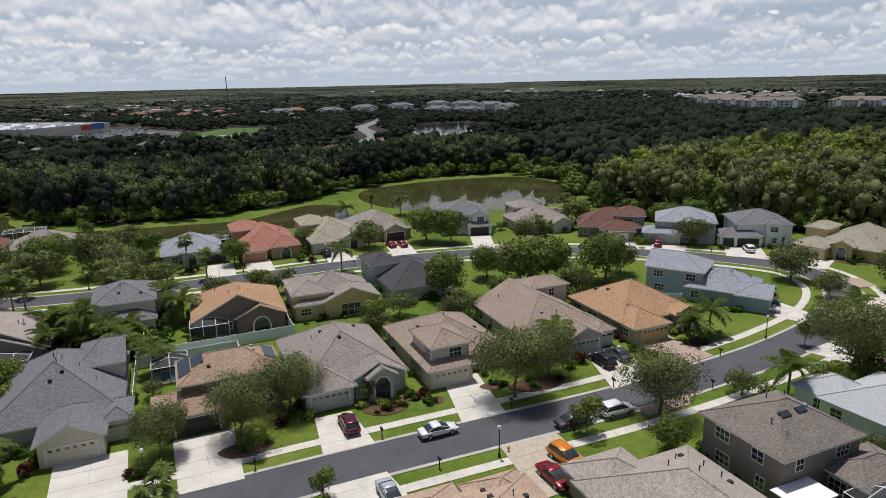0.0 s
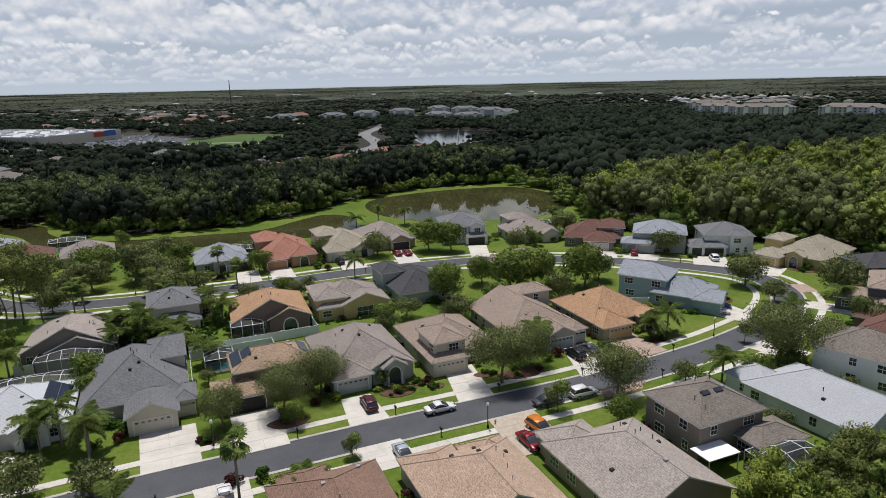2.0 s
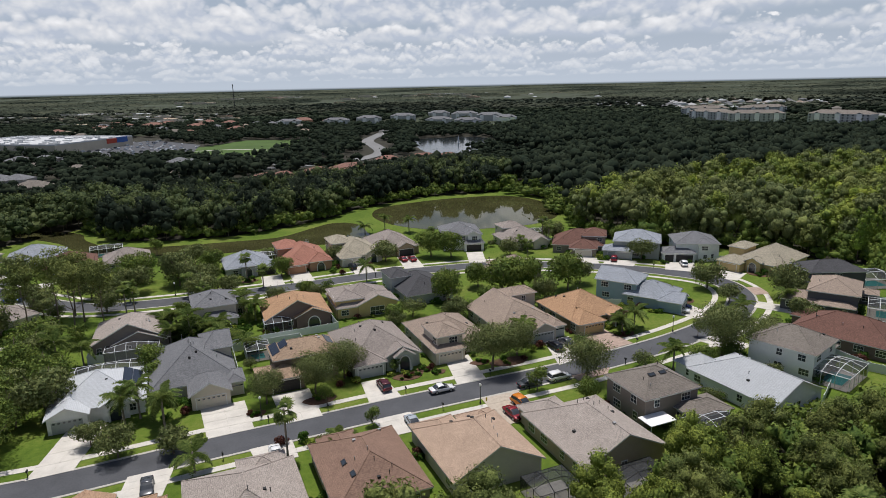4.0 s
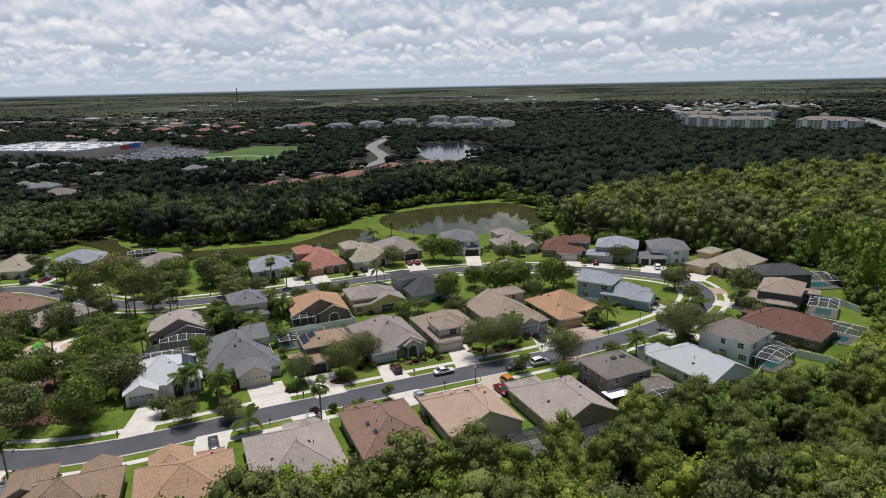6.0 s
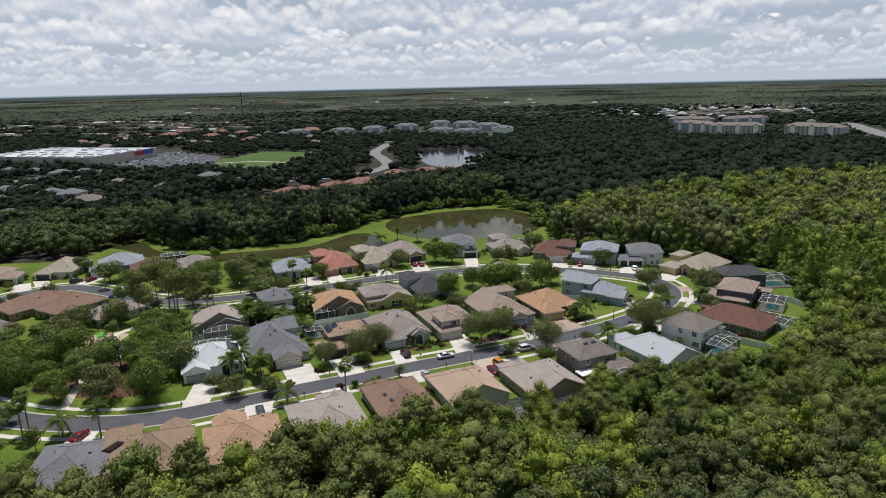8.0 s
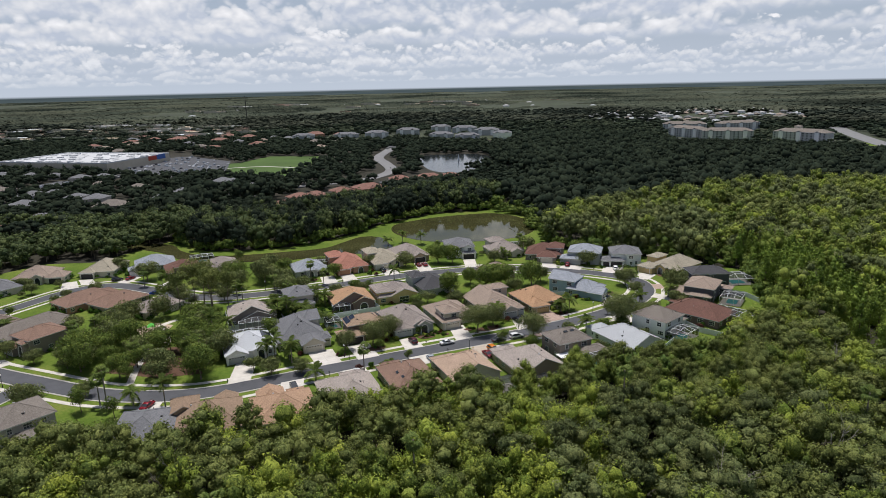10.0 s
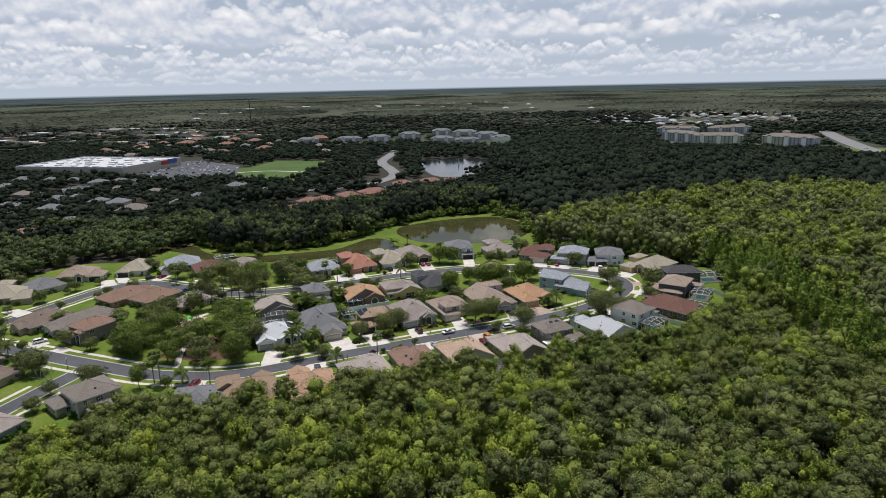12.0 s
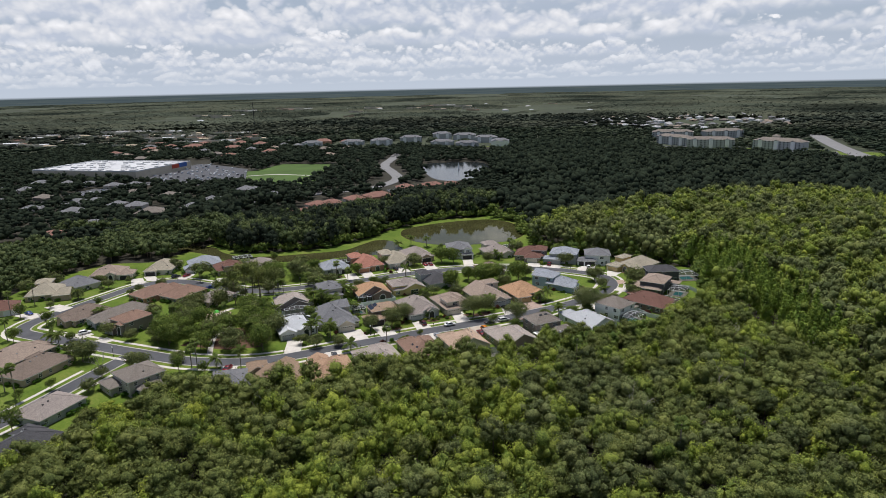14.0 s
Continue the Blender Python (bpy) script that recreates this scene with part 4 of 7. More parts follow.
house("two-storey pale grey house with grey shingles", 45.6, 135.6, -17, "grey", "blue", [(3.0, 2.2, 14.6, 12.5, H2, "xhh", 0.45), (0, 0, 9.6, 7, H1, "xhh", 0.42)], [(1, "f", 2.6, 2.5, "grey"), (1, "f", 6.2, 4.6, "grey")], vent=3)
house("two-storey white house with grey shingles and black garage doors", 62.6, 130.6, -8, "white", "slate", [(4.2, 2.0, 13.4, 12.6, H2, "xhh", 0.42), (0, 0, 10.4, 7, H1, "xhh", 0.42), (10.6, 1.0, 4.6, 6, 5.5, "xhh", 0.4)], [(1, "f", 2.0, 2.5, "dark"), (1, "f", 6.4, 4.9, "dark")], vent=2)
# west end of the estate
W1 = [(0, 0, 15, 15, H1, "xhh", 0.5), (7.5, -3.0, 7, 8, H1, "ygh", 0.5)]
house("two-storey pale house with taupe shingles at the junction", -102.2, -12.4, 50, "stone", "taupe", [(0, 0, 12.4, 12.8, H2, "xhh", 0.42), (-3.6, 5.6, 6, 9, H1, "yhh", 0.4), (2.0, -3.0, 9.0, 5, H1, "xhh", 0.3)], vent=4)
house("long tan house with brown shingles beside the side street", -141.4, -4.0, 72, "tan", "brown", [(0, 0, 20.5, 13, H1, "xhh", 0.5), (13, 8, 7, 8, H1, "yhh", 0.5)], vent=5)
house("house with broad brown shingled roof", -155.0, 4.5, 70, "taupe", "tan", [(0, 0, 22, 15, H1, "xhh", 0.5), (16.0, 4, 8, 8, H1, "xgh", 0.5)], vent=6)
house("house with weathered grey shingles at the wood's edge", -118.6, -31.0, 70, "grey", "greybrown", [(0, 0, 16, 13, H1, "xhh", 0.45)], vent=4)
house("house with charcoal shingles and a pool cage", -112.5, -52.5, 72, "grey", "dark", [(0, 0, 16.5, 13, H1, "xhh", 0.45), (11, 7, 6, 8, H1, "yhh", 0.45)], vent=5)
house("tan house with brown shingles and a gabled garage", -198.8, 83.6, 18, "tan", "khaki", [(0, 0, 15, 16, H1, "xhh", 0.52), (12, -3.0, 8, 10, H1, "xhg", 0.5), (1, 12, 8, 8, H2, "xhh", 0.4)], [(1, "r", 4, 4.9, "gold")], vent=3)
house("pale house with slate shingles", -183.0, 96.0, 55, "cream", "slate", [(0, 0, 14, 16, H1, "yhh", 0.5)], vent=3)
house("cream house with brown shingles and a dark garage door", -186.5, 116.0, 12, "cream", "tan", [(0, 0, 16, 15, H1, "xhh", 0.5), (13.5, -1.5, 8, 9, H1, "xhh", 0.5), (8.4, -1.4, 4.4, 5, 3.4, "ygh", 0.5)], [(1, "f", 3.5, 4.9, "dark")], [(2, "f", 1.75, 1.8, 2.9)], vent=3)
house("cream house with khaki shingles and a dark garage door", -162.4, 123.8, 5, "cream", "khaki", [(0, 1.5, 14.4, 18, H1, "yhh", 0.5), (0, 0, 7, 8, H1, "yhh", 0.5)], [(1, "f", 3.05, 4.9, "dark")], vent=3)
house("grey house with blue-grey shingles", -139.6, 128.6, 28, "grey", "blue", [(0, 2, 17, 15, H1, "xhh", 0.5), (-3.0, -2, 6, 7, H1, "ygh", 0.5)], [(1, "f", 2.6, 4.6, "white")], vent=3)
house("house with red-brown shingles behind palms", -122.0, 120.4, 30, "taupe", "maroon", [(0, 1, 15, 15, H1, "xhh", 0.5), (3, -1, 6, 6, H2, "yhh", 0.4)], vent=3)
house("house with pale tan shingles among trees", -108.0, 128.0, 28, "cream", "greybrown", [(0, 0, 14, 13, H1, "xhh", 0.5)], vent=3)
house("long terracotta house with russet shingles", -140.4, 78.4, 57, "terra", "russet", [(0, 0, 20, 13, H1, "xhh", 0.48), (16, 1.5, 6, 8, H1, "xgh", 0.5)], vent=4)
house("house with russet shingles and a pool cage", -125.2, 77.4, 62, "tan", "russet", [(0, 0, 18, 12.4, H1, "xhh", 0.48)], vent=3)
house("house with pale pinkish shingles", -108.6, 71.6, 58, "cream", "greybrown", [(0, 0, 16, 11, H1, "xhh", 0.48)], vent=3)
house("house with brown shingles and arched windows", -155.6, 50.6, 62, "tan", "brown", [(0, 0, 18, 14, H1, "xhh", 0.5), (-2.4, 3, 6, 7, H1, "xgh", 0.5)], vent=3)
house("house with grey-brown shingles facing the junction", -141.4, 47.4, 62, "grey", "taupe", [(0, 0, 24, 13.5, H1, "xhh", 0.48), (-2.0, 4, 6, 6, H1, "xgh", 0.5)], vent=4)
house("two-storey taupe house with russet shingles and tall arch", -129.6, 40.6, 60, "taupe", "russet", [(0, 0, 13, 11, H2, "xhh", 0.42), (-2.6, 5, 6, 7, H1, "xhh", 0.42), (-1.4, 0.8, 4, 4.6, 4.6, "xhh", 0.42)], [(1, "l", 3.2, 4.9, "grey")], [(2, "l", 1.9, 1.8, 3.6)], vent=3)
house("house with red-brown shingles by the curve", -204.0, 60.0, 30, "cream", "maroon", [(0, 0, 16, 13, H1, "xhh", 0.5)], [(0, "f", 12, 4.9, "white")], vent=3)

# ---- trees and plants ----
def crown_points(rng, lobes, leaves_n, rx, rz, up=0.25, base=0.0):
    """Centres, outward ways and sizes of leaf sprays on several lobes of an uneven crown of unit-like size."""
    C = rng.normal(size=(lobes, 3))
    C /= np.linalg.norm(C, axis=1)[:, None]
    C *= rng.uniform(0.3, 0.68, (lobes, 1))
    C[:, 2] = C[:, 2] * 0.8 + 0.12
    R = rng.uniform(0.30, 0.50, lobes)
    k = rng.integers(0, lobes, leaves_n)
    d = rng.normal(size=(leaves_n, 3))
    d[:, 2] = d[:, 2] + up
    d /= np.linalg.norm(d, axis=1)[:, None]
    p = C[k] + d * (R[k] * rng.uniform(0.72, 1.08, leaves_n) ** 1.0)[:, None]
    p *= (rx, rx, rz)
    return p, d


def cards(centres, ways, sizes, rng, tilt=0.9, rounding=0.7):
    """Small three-sided leaf sprays that face roughly along ways."""
    n = len(centres)
    w = ways + rng.normal(size=(n, 3)) * tilt
    w /= np.linalg.norm(w, axis=1)[:, None]
    w *= np.where((w * ways).sum(1) < 0, -1.0, 1.0)[:, None]
    a = np.cross(w, rng.normal(size=(n, 3)))
    a /= np.linalg.norm(a, axis=1)[:, None] + 1e-9
    b = np.cross(w, a)
    s = sizes[:, None]
    asp = rng.uniform(0.45, 0.9, (n, 1))
    v = np.empty((n, 3, 3))
    v[:, 0] = centres - a * s * 0.55
    v[:, 1] = centres + a * s * 0.5 - b * s * asp * 0.7
    v[:, 2] = centres + a * s * 0.4 + b * s * asp * 0.7
    soft = rounding * ways + (1.15 - rounding) * w
    soft /= np.linalg.norm(soft, axis=1)[:, None]
    return v.reshape(-1, 3), np.repeat(soft, 3, 0)


def leaf_mesh(name, verts, soft, faces):
    """A foliage mesh that is shaded by the rounding of the crowns it belongs to."""
    n = len(faces)
    me = bpy.data.meshes.new(name)
    me.vertices.add(len(verts))
    me.vertices.foreach_set("co", np.ascontiguousarray(verts, dtype=np.float32).ravel())
    me.loops.add(n * 3)
    me.loops.foreach_set("vertex_index", np.ascontiguousarray(faces, dtype=np.int32).ravel())
    me.polygons.add(n)
    me.polygons.foreach_set("loop_start", np.arange(0, n * 3, 3, dtype=np.int32))
    me.update(calc_edges=True)
    me.normals_split_custom_set_from_vertices(soft.astype(np.float32).tolist())
    return me


def spray_mesh(name, built):
    """A mesh of loose leaf sprays."""
    return leaf_mesh(name, built[0], built[1], np.arange(len(built[0])).reshape(-1, 3))


def trunk_mesh(rng, height, r, spread, limbs=6, name="trunk"):
    """A tapered, slightly crooked trunk with limbs that reach into the crown."""
    mb = MB()
    pts = [Vector((0, 0, -0.2))]
    for k in range(1, 5):
        pts.append(Vector((rng.normal() * 0.12 * k * r * 4, rng.normal() * 0.12 * k * r * 4, height * k / 4)))
    n = 7
    i = len(mb.v)
    for j, p in enumerate(pts):
        rr = r * (1.25 - 0.18 * j if j else 1.5)
        mb.v += [(p.x + rr * math.cos(2 * math.pi * k / n), p.y + rr * math.sin(2 * math.pi * k / n), p.z) for k in range(n)]
    for j in range(4):
        mb.f += [(i + j * n + k, i + j * n + (k + 1) % n, i + (j + 1) * n + (k + 1) % n, i + (j + 1) * n + k) for k in range(n)]
    for k in range(limbs):
        a = 2 * math.pi * (k + rng.random()) / limbs
        s = pts[2 + k % 3]
        e = s + Vector((math.cos(a) * spread * 0.6, math.sin(a) * spread * 0.6, spread * rng.uniform(0.35, 0.9)))
        m = (s + e) / 2 + Vector((0, 0, -0.1 * spread))
        mb.bar(s, m, r * 0.42, 5).bar(m, e, r * 0.26, 5)
    return mb.mesh(name)


def tree_model(name, label, leaf, seed, r, crown_h, stem, n, size, lobes=14):
    rng = np.random.default_rng(seed)
    p, d = crown_points(rng, lobes, n, r, crown_h / 2)
    p[:, 2] += stem + crown_h * 0.42
    ob = thing(name, pose(0, 0, -500), label, "tree", "garden trees")
    part("trunk", trunk_mesh(rng, stem + crown_h * 0.35, 0.034 * r, r), BARK, ob)
    part("crown", spray_mesh("crown", cards(p, d, rng.uniform(0.6, 1.3, n) * size, rng)), leaf, ob)
    return ob


MODELS = {
    "oak": [tree_model("oak_tree", "grey-green live oak with a broad airy crown", LEAF_YARD, 10 + k, 5.0, 7.0, 1.0, 3700, 0.38, 26) for k in range(3)],
    "near_oak": [tree_model("oak_tree", "grey-green live oak with a broad airy crown", LEAF_YARD, 60 + k, 5.0, 7.4, 1.2, 15500, 0.182, 36) for k in range(2)],
    "park": [tree_model("park_oak_tree", "grey-green oak of the park with a loose crown", LEAF_SHADE, 70 + k, 5.0, 7.6, 1.4, 3800, 0.36, 30) for k in range(3)],
    "lime": [tree_model("shade_tree", "bright green round shade tree with dense crown", LEAF_SHADE, 20 + k, 5.0, 8.0, 0.9, 4300, 0.37, 22) for k in range(2)],
    "young": [tree_model("young_tree", "small young street tree with thin stem", LEAF_SHADE, 30 + k, 2.0, 3.6, 0.9, 1700, 0.19, 14) for k in range(2)],
    "olive": [tree_model("myrtle_tree", "low multi-stemmed garden tree with olive leaves", LEAF_YARD, 40 + k, 3.2, 4.0, 0.7, 3000, 0.22, 18) for k in range(2)],
    "pine": [tree_model("pine_tree", "tall slender pine with open crown", LEAF_OAK, 50, 3.2, 7.0, 5.5, 2000, 0.28, 14)],
}
MODEL_R = {"park": 5.0, "oak": 5.0, "near_oak": 5.0, "lime": 5.0, "young": 2.0, "olive": 3.2, "pine": 3.2}
placer = random.Random(5)


def plant(kind, x, y, r):
    if kind == "oak" and y < 66 and -40 < x < 66:
        kind = "near_oak"
    src = MODELS[kind][placer.randrange(len(MODELS[kind]))]
    s = 1.2 * r / MODEL_R[kind]
    k = s * placer.uniform(0.92, 1.08)
    copy_thing(src, Matrix.Translation((x, y, 0)) @ pose(0, 0, 0, 0, 0, placer.uniform(0, 360)) @ Matrix.Diagonal((s, s, k, 1)))


for kind, x, y, r in (("oak", -33.8, 43.1, 3.3), ("oak", -25.8, 46.8, 4.0), ("oak", -21.6, 53.0, 3.9), ("young", -23.1, 42.9, 1.5), ("oak", 6.9, 56.0, 5.2), ("oak", 12.2, 62.6, 3.6), ("lime", -2.1, 96.9, 4.3), ("oak", -0.4, 83.6, 3.4), ("olive", -10.5, 86.1, 3.0), ("lime", 12.0, 99.5, 6.2),
                      ("lime", 17.6, 104.0, 5.0), ("lime", 29.8, 104.6, 5.4), ("lime", -8.0, 141.6, 5.0), ("lime", -1.5, 140.0, 4.4), ("oak", -22.1, 136.2, 4.3), ("oak", 24.2, 51.4, 4.5), ("oak", 53.2, 60.8, 5.6), ("oak", 66.6, 104.1, 4.6), ("oak", 67.4, 92.2, 2.8)):
    plant(kind, x, y, r)
for kind, x, y, r in (("oak", 57.1, 132.4, 3.8), ("oak", 83.1, 95.8, 5.0), ("young", 14.3, 46.5, 2.1), ("young", -14.0, 35.0, 1.4), ("olive", 36.1, 55.6, 2.4), ("oak", -43.8, 27.4, 2.9), ("oak", -52.0, 26.6, 3.0), ("lime", -60.4, 57.0, 3.0), ("oak", -78.8, 114.2, 5.5), ("oak", -67.0, 100.5, 4.8), ("lime", -51.4, 121.6, 3.4), ("pine", -97, 86.4, 4), ("pine", -90.4, 86.0, 4), ("pine", -87.1, 76.5, 4), ("pine", -82.0, 80.0, 3.6), ("oak", 17.5, 140.5, 3.8), ("oak", 22.0, 119.0, 3.0), ("young", 53.0, 96.0, 1.8), ("young", -12.0, 55.0, 1.2), ("young", 52.0, 71.0, 1.6), ("olive", 57.5, 77.0, 2.4), ("lime", 6.0, 108.5, 3.6)):
    plant(kind, x, y, r)
for kind, x, y, r in (("oak", -133.8, 17.0, 5.4), ("lime", -149.4, 36.0, 2.0), ("oak", -109.4, 8.0, 4.0), ("olive", -119.3, 2.8, 2.6), ("olive", -137.0, 41.1, 3.6), ("oak", -116.3, 37.3, 3.4), ("oak", -109.9, 51.4, 5.0), ("oak", -108.9, 32.9, 4.2), ("oak", -112.9, 68.9, 4.6), ("oak", -131.0, 121.0, 5.0), ("oak", -82.0, 122.0, 5.0), ("oak", -71.0, 110.0, 4.4), ("lime", -92.0, 118.0, 4.6), ("oak", -60.5, 104.0, 3.2), ("olive", -46.0, 96.5, 3.0), ("lime", -39.5, 101.5, 2.6), ("olive", -152.0, 98.0, 2.5), ("oak", -170.0, 104.0, 2.6), ("young", -160.0, 76.0, 2.0), ("young", -131.0, -6.0, 1.8), ("young", -136.0, -14.0, 1.8)):
    plant(kind, x, y, r)

# the little park: close-set oaks
PARK = [(-108, 60), (-100, 66), (-88, 70), (-84, 62), (-70, 48), (-70, 31), (-68, 24), (-84, 23), (-104, 27), (-114, 34), (-118, 48)]
rng = random.Random(11)
spots = []
while len(spots) < 24:
    x, y = rng.uniform(-118, -66), rng.uniform(22, 70)
    if inside(PARK, x, y) and all((x - a) ** 2 + (y - b) ** 2 > 42 for a, b in spots) and (x + 101) ** 2 + (y - 58) ** 2 > 100:
        spots.append((x, y))
        plant(rng.choice(("park", "park", "park", "oak", "lime")), x, y, rng.uniform(3.2, 5.0))
for x, y in ((-104, 74), (-99, 78), (-95, 90), (-103, 90), (-108, 96), (-98, 103), (-92, 104), (-88, 92)):
    plant("oak" if rng.random() < 0.6 else "pine", x, y, rng.uniform(3.4, 4.8))


# palms
def frond_mesh(length, seed, fan=False):
    r = random.Random(seed)
    mb = MB()
    n = 7
    droop = r.uniform(0.35, 0.6)
    pts = []
    for k in range(n + 1):
        t = k / n
        pts.append(Vector((length * t * (1 - 0.12 * t), 0, length * (0.34 * t - (0.34 + droop) * t * t))))
    for k in range(n):
        p, q = pts[k], pts[k + 1]
        mb.bar(p, q, 0.03, 3)
        for s in (-1, 1):
            for j in range(3):
                a = p.lerp(q, (j + 0.2) / 3)
                wl = length * (0.26 if not fan else 0.34) * math.sin(math.pi * min(1, (k + j / 3 + 0.8) / (n + 0.6))) + 0.15
                tip = a + Vector((wl * 0.55, s * wl, -wl * r.uniform(0.25, 0.7)))
                b = a + Vector((length * 0.085, 0, 0.03))
                mb.face(a, b, tip)
    me = mb.mesh("frond")
    me.materials.append(FROND)
    return me


FRONDS = [frond_mesh(3.2, k) for k in range(4)]


def fan_mesh(seed):
    """A fan leaf: stalk, then folded blades spread like a hand fan, tips drooping."""
    r = random.Random(seed)
    mb = MB().bar((0, 0, 0), (0.95, 0, 0.05), 0.03, 3)
    n = 13
    for k in range(n):
        t = radians(-105 + 210 * k / (n - 1))
        L = (1.25 - 0.35 * abs(k / (n - 1) - 0.5)) * r.uniform(0.9, 1.1)
        d = Vector((math.cos(t), math.sin(t), 0))
        s = Vector((-d.y, d.x, 0)) * 0.13
        o = Vector((0.92, 0, 0.05))
        m = o + d * L * 0.6 + Vector((0, 0, -0.05))
        mb.face(o, m - s, m + s)
        mb.face(m + s, m - s, o + d * L + Vector((0, 0, -0.35 - 0.2 * r.random())))
    me = mb.mesh("frond")
    me.materials.append(FROND)
    return me


FANS = [fan_mesh(9 + k) for k in range(3)]
TRUNKS = {}


def palm(x, y, h, fan=False):
    r = random.Random(round(x * 31 + y * 17))
    ob = thing("palm_tree", pose(x, y, 0, 0, 0, r.uniform(0, 360)), "sabal palm with a round fan crown on a bare trunk" if fan else "queen palm with arching feathery fronds", "palm", "palms of the gardens")
    key = round(h, 0)
    if key not in TRUNKS:
        mb = MB().lathe([(0.24, -0.2), (0.19, 0.3)] + [(0.15 + 0.02 * (k % 2), 0.3 + (key - 0.4) * k / 9) for k in range(1, 10)] + [(0.2, key + 0.1), (0.08, key + 0.4)], 8)
        TRUNKS[key] = mb.mesh("trunk")
        TRUNKS[key].materials.append(PALMBARK)
    part("trunk", TRUNKS[key], PALMBARK, ob)
    n = 17 if fan else 14
    for k in range(n):
        fo = part("frond", r.choice(FANS if fan else FRONDS), FROND, ob)
        lift = r.uniform(-45, 62) if fan else r.uniform(-18, 55)
        fo.matrix_local = pose(0, 0, key + 0.1, 0, 0, 360 * k * 0.382 + r.uniform(-12, 12)) @ pose(0, 0, 0, 0, -lift, 0) @ Matrix.Diagonal((*[r.uniform(0.85, 1.2)] * 3, 1))


for x, y, h, f in ((-25.7, 25.7, 7.9, 1), (-59.1, 72.7, 6.4, 0), (-63.2, 75.8, 5.0, 0), (-60.3, 117.2, 6.8, 1), (-53.8, 111.0, 4.7, 1), (-17.5, 177.1, 5.2, 0), (29.9, 156.4, 8.5, 1), (31.7, 153.6, 7.4, 1), (41.4, 54.8, 4.4, 0), (39.8, 76.5, 4.3, 0), (14.2, 70.2, 4.2, 0), (-82.9, 91.6, 5.6, 1), (-25.4, 114.5, 4.7, 0), (-55.9, 36.5, 5.4, 0), (-54.2, 38.5, 6.0, 0), (-48.2, 34.6, 5.6, 0), (-49.5, 37.0, 4.0, 0), (-38.6, 22.5, 3.4, 0), (21.9, 147.0, 4.4, 1), (-48.3, 85.1, 4.0, 0)):
    palm(x, y, h, f)
for x, y, h, f in ((-18.1, 27.5, 2.4, 0), (-73.8, 7.9, 7.0, 0), (-82.5, 9.0, 4.4, 0), (-117.9, 106.4, 6.1, 1), (-81.2, 92.5, 5.4, 1), (-89.0, 8.4, 9.5, 1), (-91.5, 9.6, 6.9, 1), (-191.8, 80.6, 9.0, 1), (-192.7, 65.8, 9.8, 1), (-175.2, 37.7, 8.0, 1), (-145.9, -6.5, 7.0, 1), (-139.4, -10.9, 9.6, 1), (-52.0, 88.0, 4.6, 0), (-66.5, 76.5, 4.2, 0), (-62.0, 69.5, 3.6, 0), (-44.0, 65.0, 3.2, 0), (-98, 60, 5, 1), (-122.5, 52, 6, 1), (-119.5, 46, 5.4, 1), (-117.0, 55, 6, 1), (-76, 60, 4.2, 0), (-79.5, 55, 4.4, 0)):
    palm(x, y, h, f)
for x, y, h, f in ((-88, 44, 6, 0), (-80, 58, 6.5, 0), (-84, 64, 5.6, 0), (-78, 36, 5.5, 0), (-94, 34, 6.4, 1), (-86, 27, 7.5, 1)):
    palm(x, y, h, bool(f))
for x, y, h, f in ((-72, 104, 5, 1), (-64.5, 96, 5.4, 1), (-86, 100, 5, 1), (-27, 181, 4.6, 0), (-34, 176, 3.4, 0), (-150, 60, 4, 0), (-161, 44, 5, 1), (-154, 32, 4, 0), (-150, 30, 4.6, 0), (-176, 88, 4, 0), (-128, 112, 6, 1), (36.5, 74.0, 3.0, 0), (23.5, 144.5, 3.4, 1), (60.8, 78.0, 3.2, 0), (66.0, 82.0, 3.4, 0), (-108, 120, 5, 1), (-94, 112, 5, 1), (79, 88, 3.6, 0)):
    palm(x, y, h, f)


# shrubs
def shrub_model(seed, leaf, name, label):
    g = np.random.default_rng(seed)
    p, d = crown_points(g, 8, 330, 0.95, 0.62)
    p[:, 2] += 0.5
    ob = part(name, spray_mesh(name, cards(p, d, g.uniform(0.6, 1.2, len(p)) * 0.25, g)), leaf)
    ob.location = (0, 0, -500)
    return tagged(ob, label, "shrub", "garden shrubs")


SHRUBS = [shrub_model(70 + k, SHRUB, "shrub", "rounded green garden shrub in a bed") for k in range(3)] + [shrub_model(80, REDSHRUB, "shrub", "dark red-leaved garden shrub in a bed"), shrub_model(81, LEAF_BRIGHT, "shrub", "yellow-green garden shrub in a bed")]


def shrub(x, y, s, k=None):
    ob = copy_thing(SHRUBS[placer.randrange(5) if k is None else k], pose(x, y, 0, 0, 0, placer.uniform(0, 360)) @ Matrix.Diagonal((s, s, s * placer.uniform(0.8, 1.2), 1)))
    return ob


def bed(cx, cy, rx, ry, rot, n, label="bark-mulched flower bed"):
    pts = []
    for k in range(18):
        a = 2 * math.pi * k / 18
        q = pose(cx, cy, 0, 0, 0, rot) @ Vector((rx * math.cos(a) * (1 + 0.12 * math.sin(3 * a)), ry * math.sin(a), 0))
        pts.append((q.x, q.y))
    tagged(part("flower_bed", poly_slab(MB(), pts, -0.05, 0.09), MULCH), label, "flower bed", kind="structure")
    for _ in range(n):
        a, t = placer.uniform(0, 6.28), placer.uniform(0.2, 0.9)
        q = pose(cx, cy, 0, 0, 0, rot) @ Vector((rx * t * math.cos(a), ry * t * math.sin(a), 0))
        shrub(q.x, q.y, placer.uniform(0.5, 1.0))


